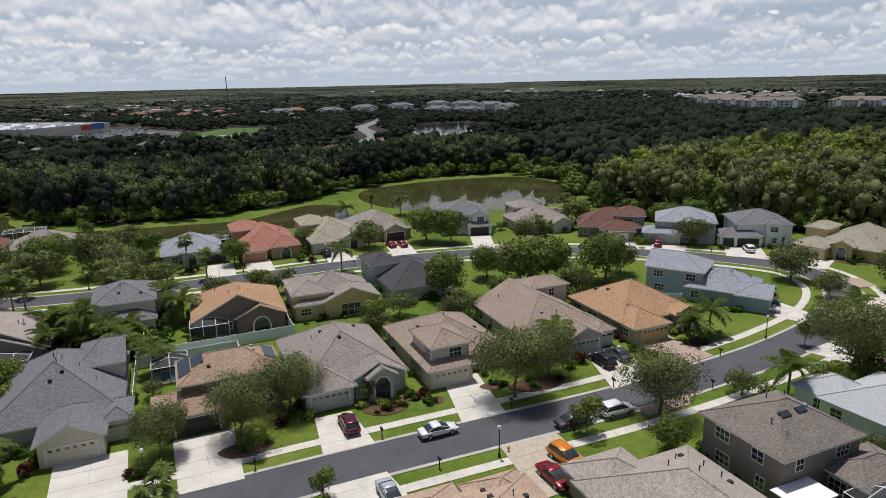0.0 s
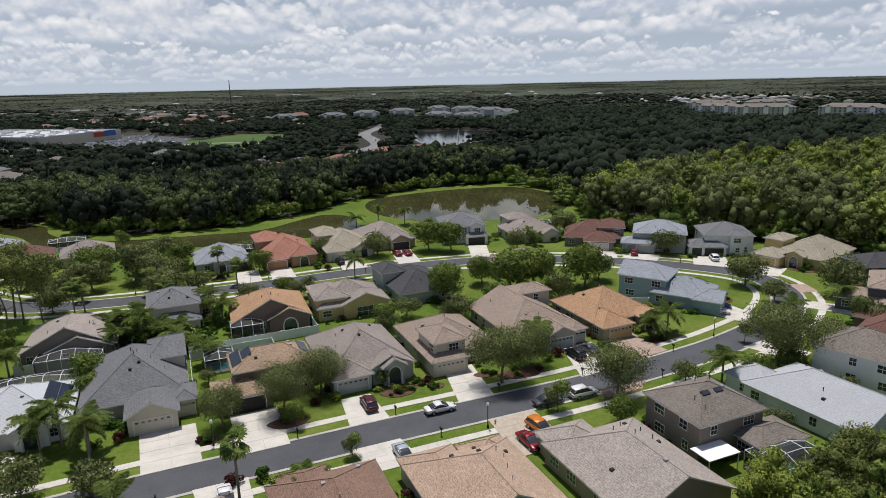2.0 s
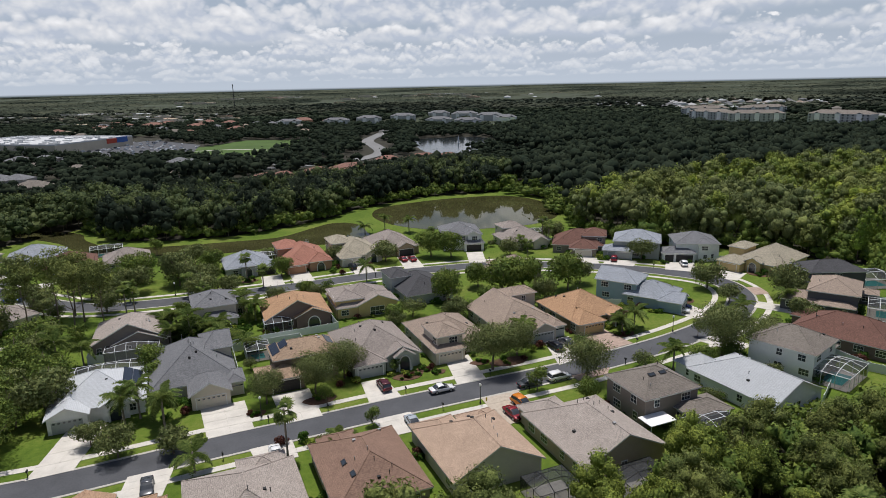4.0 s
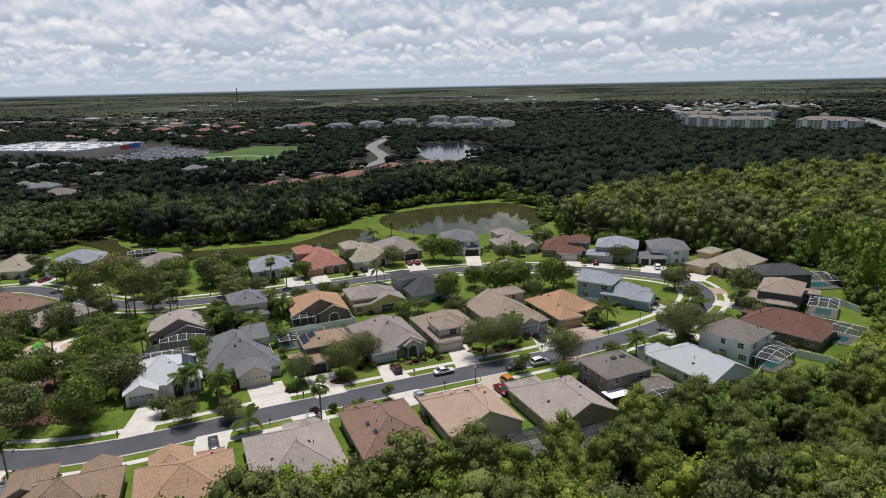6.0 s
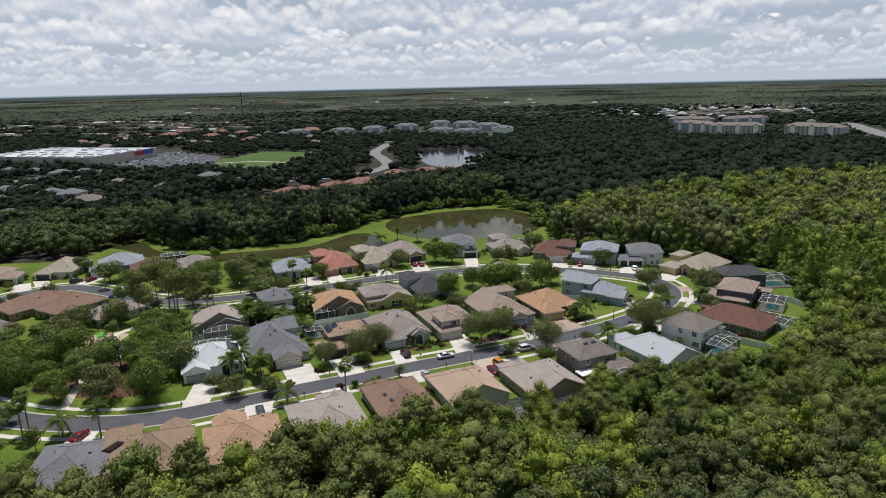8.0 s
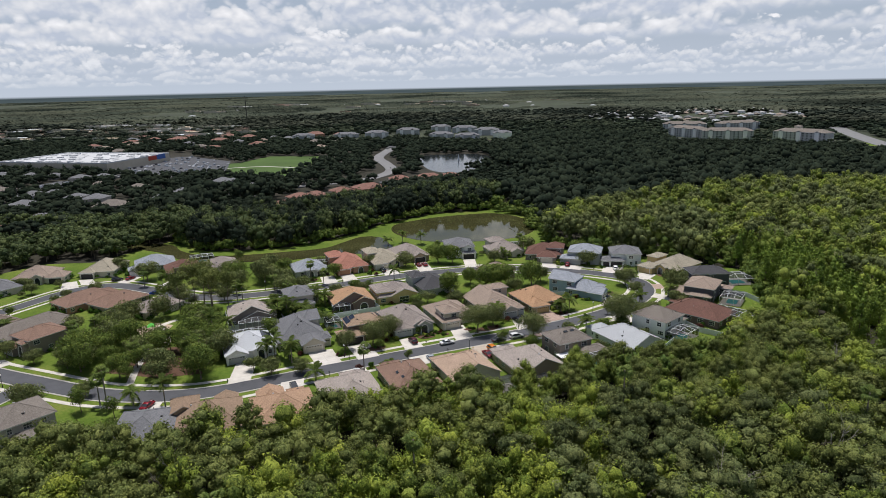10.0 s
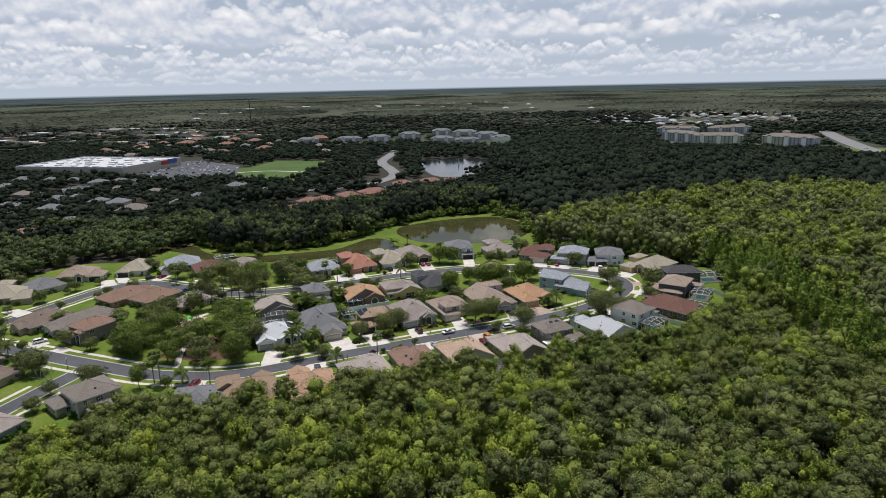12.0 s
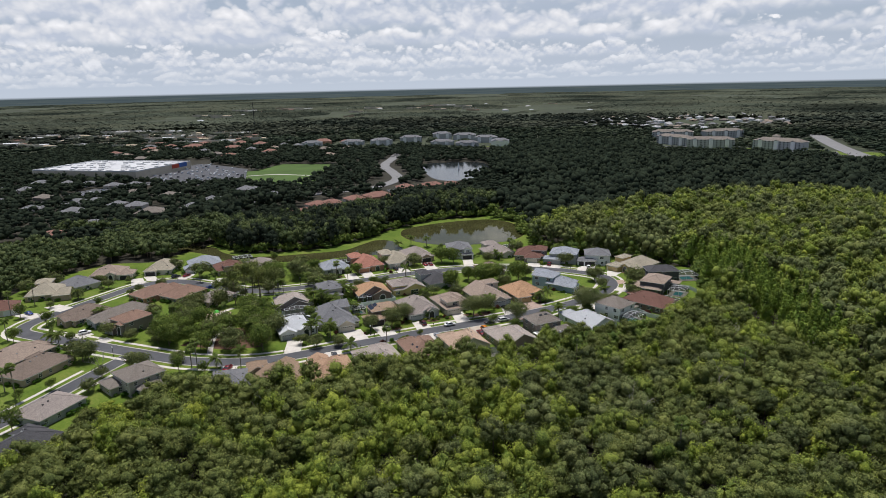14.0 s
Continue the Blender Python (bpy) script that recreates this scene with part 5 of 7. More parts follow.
for b in ((-9.4, 53.4, 3.0, 1.7, 24, 9), (-6.2, 56.6, 1.8, 1.2, 24, 5), (-24.6, 44.2, 3.0, 1.7, 24, 4), (10.5, 59.6, 4.2, 2.0, 22, 6), (36.8, 73.0, 2.6, 1.5, 24, 6), (4.4, 59.2, 2.0, 1.2, 24, 5), (-3.6, 55.2, 1.4, 1.0, 24, 4), (-43.5, 127.5, 3.2, 1.2, 24, 7), (-60.0, 117.0, 3.0, 1.2, 24, 5), (85.2, 115.5, 3.4, 1.6, -45, 8), (57.5, 94.0, 2.8, 1.6, 40, 6), (31.5, 80.0, 1.4, 0.9, 24, 3), (-34.6, 39.6, 1.6, 1.2, 24, 4)):
    bed(*b)
for x, y, s in ((-22.4, 51.0, 1.2), (-22.0, 49.4, 1.1), (-12.8, 53.6, 0.9), (3.4, 62.6, 1.0), (15.2, 64.4, 1.3), (17.2, 66.2, 1.4), (26.0, 70.0, 1.2), (27.0, 68.6, 1.1), (28.2, 67.2, 1.1), (34.0, 77.0, 1.4), (46.5, 86.8, 0.9), (53.6, 90.0, 2.2), (-36.0, 129.0, 1.2), (-26.6, 131.4, 1.2), (-36.8, 124.0, 1.6), (-33.8, 122.6, 1.3), (44.6, 134.6, 1.6), (46.8, 133.6, 1.5), (70.5, 128.6, 1.0), (74.0, 128.4, 1.2), (-27.6, 29.6, 1.5), (-24.6, 30.6, 1.4), (-22.8, 29.2, 1.2), (-47.0, 39.6, 1.3), (-49.4, 38.2, 1.2), (-61.6, 33.8, 1.4), (78.2, 57.2, 1.9), (85.2, 48.6, 2.0)):
    shrub(x, y, s)
for k in range(11):
    palm(-57 + placer.uniform(-7, 9), 73.5 + placer.uniform(-4, 5), placer.uniform(1.2, 3.0), 0)
for k in range(18):          # palm thicket behind the fence
    x, y = -57 + placer.uniform(-7, 9), 73.5 + placer.uniform(-4, 5)
    shrub(x, y, placer.uniform(1.5, 2.6), placer.choice((0, 1, 2, 4)))

# shrubs along the walls of the nearer houses, and loose trees between the plots
side = random.Random(44)
for x, y, rot, w in ((-52.0, 42.5, 24, 6), (-19.6, 51.2, 24, 1), (-1.0, 76.5, 24, 9), (15.6, 88.0, 24, 8), (26.5, 91.0, 24, 8), (29.0, 43.4, 24, 8), (-2.6, 31.0, 24, 6), (-14.2, 28.0, 24, 5), (-44.0, 76.0, 22, 3), (-28.0, 83.2, 22, 12), (-12.0, 91.6, 25, 12), (40.6, 91.0, -32, 10), (-66.6, 116.6, 25, 9), (62.0, 128.8, -8, 3)):
    for k in range(5):
        q = pose(x, y, 0, 0, 0, rot) @ Vector((side.uniform(0, w), side.uniform(-0.5, 0.5), 0))
        shrub(q.x, q.y, side.uniform(0.7, 1.3))
for kind, x, y, r in (("lime", -15.0, 82.0, 2.6), ("olive", 3.0, 86.0, 2.6), ("lime", 8.5, 92.0, 3.4), ("oak", 22.5, 96.5, 3.6), ("oak", -36.0, 100.0, 2.6), ("olive", -12.5, 112.0, 2.6), ("lime", -2.0, 106.0, 3.0), ("oak", 34.0, 110.0, 3.6), ("oak", -38.0, 138.0, 3.0), ("oak", -56.0, 142.0, 3.2), ("lime", -74.0, 128.0, 3.6), ("oak", -82.0, 134.0, 4.2), ("oak", 34.0, 160.0, 4.0), ("lime", 56.0, 150.0, 4.2), ("oak", 74.0, 146.0, 4.4), ("oak", 62.0, 62.0, 4.0), ("lime", 47.0, 56.0, 2.6), ("olive", 68.0, 73.0, 2.6), ("oak", 78.0, 78.0, 3.4), ("oak", 84.0, 92.0, 3.2)):
    plant(kind, x, y, r)
for kind, x, y, r in (("oak", -58.0, 30.0, 2.4), ("lime", -57.6, 52.0, 2.6), ("oak", -85.0, 58.0, 4.2), ("oak", -88.0, 66.0, 4.0), ("lime", -80.0, 50.0, 3.6), ("oak", -79.5, 42.0, 4.2), ("oak", -74.0, 36.0, 3.6), ("oak", -98.0, 14.5, 2.6), ("oak", -112.0, 62.0, 4.0), ("oak", -120.0, 66.0, 3.6), ("oak", -128.0, 62.0, 3.4), ("lime", -116.0, 58.0, 3.6), ("oak", -150.0, 136.0, 3.8), ("oak", -104.0, 116.0, 4.4), ("oak", -96.0, 124.0, 4.6), ("oak", -88.0, 108.0, 4.4), ("oak", -178.0, 112.0, 3.0), ("oak", -198.0, 108.0, 4.6), ("oak", -206.0, 98.0, 4.4)):
    plant(kind, x, y, r)


# planting of every plot: low shrubs along the walls, small trees off the corners
def built_over(x, y, margin):
    for m, blocks, _ in HOUSES:
        q = m.inverted() @ Vector((x, y, 0))
        if any(b[0] - margin < q.x < b[0] + b[2] + margin and b[1] - margin < q.y < b[1] + b[3] + margin for b in blocks):
            return True
    return False


def clear_of_road(x, y, gap):
    return all((x - p[0]) ** 2 + (y - p[1]) ** 2 > gap * gap for line in (loop, branch) for p in line)


garden = random.Random(91)
LOW = []        # farther shrubs: x, y, radius, height
for m, blocks, used in HOUSES:
    for bi, b in enumerate(blocks[:3]):
        for sd in "frbl":
            if (bi, sd) in used:
                continue
            (ox, oy), (dx, dy), (nx, ny), length = side_frame(b, sd)
            for k in range((2 if bi else 3) if m.translation.x > -90 else (4 if bi else 7)):
                off = garden.uniform(0.4, length - 0.4)
                q = m @ Vector((ox + dx * off + nx * 0.75, oy + dy * off + ny * 0.75, 0))
                if garden.random() < 0.6 and not built_over(q.x, q.y, -0.1):
                    s = garden.uniform(0.6, 1.25)
                    if -46 < q.x < 52 and q.y < 76:
                        shrub(q.x, q.y, s, garden.choice((0, 1, 2, 0, 1, 2, 3, 4)))
                    else:
                        LOW.append((q.x, q.y, s, s * 1.5))
    b = blocks[0]
    for cx, cy in ((b[0] - 2.6, b[1] + b[3] + 2.6), (b[0] + b[2] + 2.2, b[1] + b[3] + 3.0), (b[0] - 2.4, b[1] + b[3] * 0.5)):
        q = m @ Vector((cx + garden.uniform(-1, 1), cy + garden.uniform(-1, 1), 0))
        if garden.random() < 0.4 and not built_over(q.x, q.y, 1.6) and clear_of_road(q.x, q.y, 9.0):
            plant(garden.choice(("olive", "olive", "lime", "young")), q.x, q.y, garden.uniform(1.5, 2.6))

# street trees on the verges of the west end
verge = random.Random(52)
spots = []
for line, gaps in ((loop, (-9.2, 9.0)), (branch, (-9.4, 9.2))):
    nn = normals_of(line)
    for i in range(0, len(line), 6):
        for gap in gaps:
            x, y = line[i] + nn[i] * (gap + verge.uniform(-0.8, 0.8))
            if x < -88 and verge.random() < 0.8 and not built_over(x, y, 2.0) and clear_of_road(x, y, 7.6) and not inside(PARK, x, y) and all((x - a) ** 2 + (y - b) ** 2 > 90 for a, b in spots):
                spots.append((x, y))
                plant(verge.choice(("oak", "olive", "olive", "young")), x, y, verge.uniform(1.6, 3.2))

# ---- woods ----
def icosahedron():
    p = (1 + 5 ** 0.5) / 2
    v = np.array([(-1, p, 0), (1, p, 0), (-1, -p, 0), (1, -p, 0), (0, -1, p), (0, 1, p), (0, -1, -p), (0, 1, -p), (p, 0, -1), (p, 0, 1), (-p, 0, -1), (-p, 0, 1)]) / math.hypot(1, p)
    f = [t for t in itertools.combinations(range(12), 3) if all(np.linalg.norm(v[a] - v[b]) < 1.1 for a, b in itertools.combinations(t, 2))]
    f = [t if np.dot(np.cross(v[t[1]] - v[t[0]], v[t[2]] - v[t[0]]), v[t[0]]) > 0 else t[::-1] for t in f]
    return v, np.array(f)


ICO_V, ICO_F = icosahedron()


def crown_template(g, lobes, sprays, spire=False):
    """A crown of unit size: lobes of dense inner foliage, and the leaf sprays that stand out from them."""
    if spire:
        t = (np.arange(lobes) + 0.5) / lobes
        a = g.uniform(0, 2 * np.pi, lobes)
        C = np.stack([0.13 * np.cos(a), 0.13 * np.sin(a), -0.85 + 1.72 * t], 1)
        R = (0.78 * (1 - t) ** 0.8 + 0.13) * g.uniform(0.85, 1.15, lobes)
    else:
        k = np.arange(lobes)
        z = 1 - (k + 0.5) / lobes * 1.35
        a = k * 2.39996 + g.uniform(-0.5, 0.5, lobes)
        q = np.sqrt(1 - z * z)
        C = np.stack([q * np.cos(a), q * np.sin(a), z], 1) * g.uniform(0.40, 0.80, (lobes, 1))
        R = g.uniform(0.7, 1.35, lobes) * 1.15 / math.sqrt(lobes)
        C, R = np.vstack([C, [(0, 0, -0.1)]]), np.append(R, 0.5)
    squash = np.array((1, 1, 0.45 if spire else 0.9))

    def buried(p, own, share):
        far = np.linalg.norm((p[:, None] - C[None]) / squash, axis=2) / R[None]
        far[np.arange(len(p)), own] = 9
        return far.min(1) < share

    V, N, F = [], [], []
    for i in range(len(R)):
        m = np.array(Matrix.Rotation(g.uniform(0, 6.28), 3, Vector(g.normal(size=3)).normalized()))
        d = ICO_V @ m.T
        v = C[i] + d * squash * R[i] * g.uniform(0.55, 1.02, (12, 1))
        mid = v[ICO_F].mean(1)
        keep = ~buried(mid, np.full(20, i), 0.72) & (d[ICO_F].mean(1)[:, 2] > -0.4)
        F.append(ICO_F[keep] + 12 * i)
        V.append(v)
        N.append(d)
    V, N, F = np.concatenate(V), np.concatenate(N), np.concatenate(F)
    used, back = np.unique(F, return_inverse=True)
    own = g.choice(len(R), sprays * 8, p=R ** 2 / (R ** 2).sum())
    d = g.normal(size=(sprays * 8, 3)) + (0, 0, 0.3)
    d /= np.linalg.norm(d, axis=1)[:, None]
    p = C[own] + d * squash * (R[own] * g.uniform(0.78, 1.28, sprays * 8))[:, None]
    keep = np.flatnonzero(~buried(p, own, 0.93) & (d[:, 2] > -0.45))[:sprays]
    return V[used], N[used], back.reshape(-1, 3), p[keep], d[keep]


def grow(name, label, leaf, spots, seed, n, size, lobes=12, kinds=7, tall=1.15, spire=False, trunks=True):
    """One wood as a single mesh of crowns. spots: rows of x, y, crown radius, top height; n sprays of that size to a crown."""
    g = np.random.default_rng(seed)
    S = np.array(spots)
    V, N, F, base = [], [], [], 0
    for k in range(kinds):
        rows = S[k::kinds]
        if not len(rows):
            continue
        cv, cn, cf, p, d = crown_template(g, max(3, lobes + int(g.integers(-2, 3))), n, spire)
        a = g.uniform(0, 2 * np.pi, len(rows))
        c, s = np.cos(a)[:, None], np.sin(a)[:, None]
        r, top = rows[:, 2:3], rows[:, 3:4]
        half = np.minimum(top * 0.56, r * (2.6 if spire else tall))

        def set_in(q):
            return np.stack([rows[:, 0:1] + r * (q[None, :, 0] * c - q[None, :, 1] * s), rows[:, 1:2] + r * (q[None, :, 0] * s + q[None, :, 1] * c), top - half + half * q[None, :, 2]], 2).reshape(-1, 3)

        def turned(q):
            return np.stack([q[None, :, 0] * c - q[None, :, 1] * s, q[None, :, 0] * s + q[None, :, 1] * c, np.repeat(q[None, :, 2], len(rows), 0)], 2).reshape(-1, 3)

        V.append(set_in(cv))
        N.append(turned(cn))
        F.append((cf[None] + (np.arange(len(rows)) * len(cv))[:, None, None]).reshape(-1, 3) + base)
        base += len(V[-1])
        if len(p):
            leaves_v, leaves_n = cards(set_in(p), turned(d), size * g.uniform(0.55, 1.35, len(rows) * len(p)), g, 0.6, 0.5)
            V.append(leaves_v)
            N.append(leaves_n)
            F.append(np.arange(len(leaves_v)).reshape(-1, 3) + base)
            base += len(leaves_v)
    ob = part(name, leaf_mesh(name, np.concatenate(V), np.concatenate(N), np.concatenate(F)), leaf)
    tagged(ob, label, "woodland", kind="stuff")
    if trunks:
        mb = MB()
        for x, y, r, top in spots:
            mb.bar((x, y, -0.2), (x + 0.2, y, top * 0.75), 0.16, 4)
        tagged(part(name + "_trunks", mb, BARK), "bare grey-brown trunks under the woodland canopy", "tree trunks", kind="stuff")


def scatter(poly, gap, seed, rmin, rmax, hmin, hmax, avoid=()):
    g = random.Random(seed)
    xs, ys = [p[0] for p in poly], [p[1] for p in poly]
    out = []
    y = min(ys)
    while y < max(ys):
        x = min(xs)
        while x < max(xs):
            px, py = x + g.uniform(-0.45, 0.45) * gap, y + g.uniform(-0.45, 0.45) * gap
            if inside(poly, px, py) and not any(inside(q, px, py) for q in avoid):
                hill = 0.5 + 0.5 * noise.noise((px * 0.03, py * 0.03, seed))
                r = g.uniform(rmin, rmax)
                out.append((px, py, r, hmin + (hmax - hmin) * (0.55 * hill + 0.45 * g.random())))
            x += gap
        y += gap
    return out


def floor(name, poly, z):
    tagged(part(name, poly_slab(MB(), poly, -0.1, z), LITTER), "dark leaf litter and undergrowth of the wood floor", "ground", kind="structure")


def skirt(poly, step, seed, deep=4.0):
    """Low undergrowth along the edge of a wood."""
    g = random.Random(seed)
    out = []
    for (x0, y0), (x1, y1) in zip(poly, poly[1:] + poly[:1]):
        n = int(math.hypot(x1 - x0, y1 - y0) / step)
        for k in range(n):
            t = (k + g.random()) / n
            out.append((x0 + (x1 - x0) * t + g.uniform(-deep, deep), y0 + (y1 - y0) * t + g.uniform(-deep, deep) + 1.0, g.uniform(1.8, 3.2), g.uniform(3.0, 6.5)))
    return out


def lower(spots, poly, top):
    """Clipped growth where the view on to the town stays open."""
    return [(x, y, r * 0.8, min(h, top * (0.7 + 0.3 * ((x * 7.3 + y * 3.1) % 1.0)))) if inside(poly, x, y) else (x, y, r, h) for x, y, r, h in spots]


def split(spots, seed, shares, mingle=0.5):
    g = random.Random(seed)
    out = [[] for _ in shares]
    for s in spots:
        n = 0.5 + 0.9 * noise.noise((s[0] * 0.022, s[1] * 0.022, seed)) + g.uniform(-mingle, mingle)
        k = 0
        while k < len(shares) - 1 and n > shares[k]:
            k += 1
        out[k].append(s)
    return out


# the wood at the camera's feet, south and east of the estate
NEAR = [(-150, -90), (-112, -64), (-106, -46), (-111, -36), (-106, -22), (-94, -17), (-86, -19), (-72, -22), (-52, -17), (-36, -9), (-14, 1), (6, 4), (20, 8.5), (31, 18.5), (44, 26.5), (58, 30), (70, 36), (84, 40), (96, 47), (104, 60), (112, 74), (112, -20), (120, -110), (0, -112)]
RIGHT = [(112, 74), (114, 92), (124, 104), (122, 122), (108, 132), (98, 140), (86, 146), (70, 152), (56, 158), (46, 178), (48, 200), (69, 220), (99, 244), (155, 278), (201, 305), (240, 301), (278, 308), (292, 250), (300, 190), (215, 50), (165, -60), (120, -110), (112, -20)]
for k, poly in enumerate((NEAR, RIGHT)):
    floor("wood_floor", poly, 0.012 + 0.004 * k)
spots = scatter(NEAR, 5.9, 3, 3.5, 6.4, 8.5, 18.0)
spots = [s for s in spots if not built_over(s[0], s[1], s[2] * 0.6)]
spots = [s for s in spots if not inside([(104, 62), (114, 80), (118, 66), (116, 40), (112, 4), (110, 20)], s[0], s[1])]
spots = lower(spots, [(-118, -66), (-92, -44), (-84, -17), (-100, -14), (-114, -28)], 7.0)
spots = lower(spots, [(12, 4), (74, 36), (74, 12), (12, -14)], 10.0)
spots = lower([s for s in spots if not (38 < s[0] < 70 and s[1] > 27)], [(36, 17), (72, 17), (72, 28), (36, 28)], 12.0)
edge = [s for s in spots if 0 < s[0] < 78 and s[1] > -6]
a, b, c, d = split([s for s in spots if s not in edge], 2.0, (0.22, 0.50, 0.74, 9))
shady = [s for s in a + d if s[0] < -18 or s[0] > 52]
a, d = [[s for s in g if s not in shady] for g in (a, d)]
dull = [s for s in b + c if s[0] > 24 and s[1] < -6 and (s[0] * 3.7 + s[1] * 1.9) % 1.0 < 0.48]
a = a + dull
b, c = [[s for s in g if s not in dull] for g in (b, c)]
e, f = split(edge, 6.0, (0.32, 9))
grow("wood_edge_oak", "dark grey-green oaks at the edge of the near wood", LEAF_OAK, e, 132, 3200, 0.225, 20)
grow("wood_edge_mid", "mid-green trees at the edge of the near wood", LEAF_MID, f, 133, 3200, 0.225, 20, tall=1.4)
grow("wood_near_shady", "dark live oaks of the near wood", LEAF_OAK, shady, 134, 860, 0.40, 15, tall=1.0)
grow("wood_near_grey", "grey-green live oaks of the near wood", LEAF_GREY, a, 101, 860, 0.40, 15, tall=1.0)
grow("wood_near_mid", "mid-green broadleaved trees of the near wood", LEAF_MID, b, 102, 880, 0.40, 15, tall=1.45)
grow("wood_near_bright", "bright yellow-green maples of the near wood", LEAF_BRIGHT, c, 103, 880, 0.40, 15, tall=1.7)
grow("wood_near_oak", "olive-green oaks of the near wood", LEAF_OAK, d, 104, 860, 0.40, 15, tall=1.0)
BEHIND = [(-150, -90), (0, -112), (120, -110), (165, -60), (190, -130), (150, -230), (-120, -230), (-170, -150)]
floor("wood_floor", BEHIND, 0.036)
grow("wood_south", "mid-green trees of the wood farther south", LEAF_MID, scatter(BEHIND, 8.6, 5, 4.8, 7.2, 8.5, 16.0), 130, 230, 0.75, 11, tall=1.3)
for x, y in ((18, -42), (37, -8), (-8, -34), (-40, -48), (84, -18), (52, -58)):
    palm(x, y, 13.0 + (x * 7 + y) % 4, True)


def snag(x, y, h, seed):
    """A dead tree: bleached bare trunk and forked branches standing above the canopy."""
    g = random.Random(seed)
    mb = MB()

    def fork(p, d, l, r, n):
        q = p + d * l
        mb.bar(p, q, r, 5)
        if n:
            for _ in range(3):
                fork(p.lerp(q, g.uniform(0.6, 1.0)), (d + Vector((g.uniform(-0.8, 0.8), g.uniform(-0.8, 0.8), g.uniform(-0.1, 0.4)))).normalized(), l * g.uniform(0.5, 0.75), r * 0.55, n - 1)

    ob = thing("dead_tree", pose(x, y, 0), "bleached bare dead tree standing in the wood", "tree", "dead trees")
    fork(Vector((0, 0, -0.2)), Vector((0, 0, 1)), h * 0.55, 0.13, 3)
    part("branches", mb, SNAG, ob)


for k, (x, y, h) in enumerate(((70, -30, 15), (-52, -36, 14), (44, -40, 15), (92, 8, 15), (2, -52, 14), (-119, 3, 9))):
    snag(x, y, h, k)
spots = scatter(RIGHT, 7.8, 4, 3.8, 7.4, 10.0, 21.0)
CYP = [(96, 86), (99, 114), (128, 142), (139, 137), (144, 103), (137, 59), (137, 25), (127, 4), (112, 4), (116, 40), (118, 66), (114, 80)]
spots = [s for s in spots if not built_over(s[0], s[1], s[2] * 0.6)]
mix = random.Random(17)
cyp = [s for s in scatter(CYP, 4.7, 41, 1.9, 2.9, 12.0, 19.5) if not built_over(s[0], s[1], 2.0) and mix.random() < 0.85 and (inside(NEAR, s[0], s[1]) or inside(RIGHT, s[0], s[1]))]
rest = [s for s in spots if not inside(CYP, s[0], s[1]) or mix.random() < 0.16]
a, b, c, d = split(rest, 7.0, (0.30, 0.74, 0.82, 9))
grow("wood_east_grey", "grey-green oaks of the east wood", LEAF_GREY, a, 105, 340, 0.60, 13, tall=1.35)
grow("wood_east_mid", "mid-green trees of the east wood", LEAF_MID, b, 106, 340, 0.60, 13, tall=1.4)
grow("wood_east_bright", "bright green crowns of the east wood", LEAF_BRIGHT, c, 107, 340, 0.60, 13, tall=1.5)
grow("wood_east_oak", "olive oaks of the east wood", LEAF_OAK, d, 108, 340, 0.60, 13, tall=1.35)
grow("wood_cypress", "slender bright green cypresses in the wood", LEAF_CYPRESS, cyp, 109, 380, 0.5, 8, spire=True)

grow("garden_shrubs", "low green shrubs along the walls of the houses", SHRUB, LOW, 131, 70, 0.30, 5, trunks=False)
low = (scatter([(28, 8), (46, 12), (76, 26), (72, 35), (44, 25), (32, 17)], 3.6, 61, 2.2, 3.4, 4.5, 8.0) + skirt(NEAR[5:24], 2.6, 31, 2.0)[:-20] + [s for s in skirt(RIGHT[:14], 2.4, 32, 2.0) if s[1] > 60 and not (s[0] > 90 and s[1] > 150)] + [(x + 4, y + 5, r * 1.25, h * 1.5) for x, y, r, h in skirt(RIGHT[:9], 2.2, 36, 4.0) if x < 126 and y > 100])
grow("undergrowth", "low green undergrowth along the wood edges", LEAF_SHADE, [s for s in low if not built_over(s[0], s[1], s[2] + 0.6)], 120, 100, 0.6, 5, trunks=False)

# plots of the farther suburb, kept free of trees
far = random.Random(21)


def plots(n, x0, x1, y0, y1, gap, poly=None):
    out = []
    while len(out) < n:
        x, y = far.uniform(x0, x1), far.uniform(y0, y1)
        if (poly is None or inside(poly, x, y)) and all((x - a) ** 2 + (y - b) ** 2 > gap * gap for a, b in out):
            out.append((x, y))
    return out


SUBURB = [(-431, 466), (-400, 462), (-376, 459), (-345, 448), (-322, 445), (-371, 376), (-322, 344), (-308, 348), (-278, 326), (-299, 398), (-257, 314), (-255, 374), (-205, 340), (-189, 347), (-212, 317), (-191, 387), (-159, 362), (-438, 420), (-410, 410), (-402, 350), (-204, 207), (-187, 246), (-235, 294), (-345, 318), (-259, 254), (-300, 300)]
STRIP = plots(54, -1000, -330, 850, 1300, 36, [(-800, 930), (-440, 880), (-345, 960), (-400, 1140), (-640, 1310), (-1000, 1230)])
MIDTOWN = plots(30, -520, -150, 690, 1000, 34)
EASTTOWN = plots(120, 270, 820, 1000, 1600, 21, [(275, 1199), (347, 1120), (434, 1060), (544, 1010), (655, 1050), (740, 1280), (800, 1580), (590, 1560), (470, 1600), (310, 1560)])
FARTOWN = plots(34, -900, 600, 1800, 2900, 60)
FLATS = [(355, 877), (434, 874), (327, 778), (358, 724), (432, 678), (-237, 883), (-170, 891), (-120, 868), (-75, 917), (-23, 985), (-20, 855), (17, 946), (19, 823), (51, 886), (70, 815)]


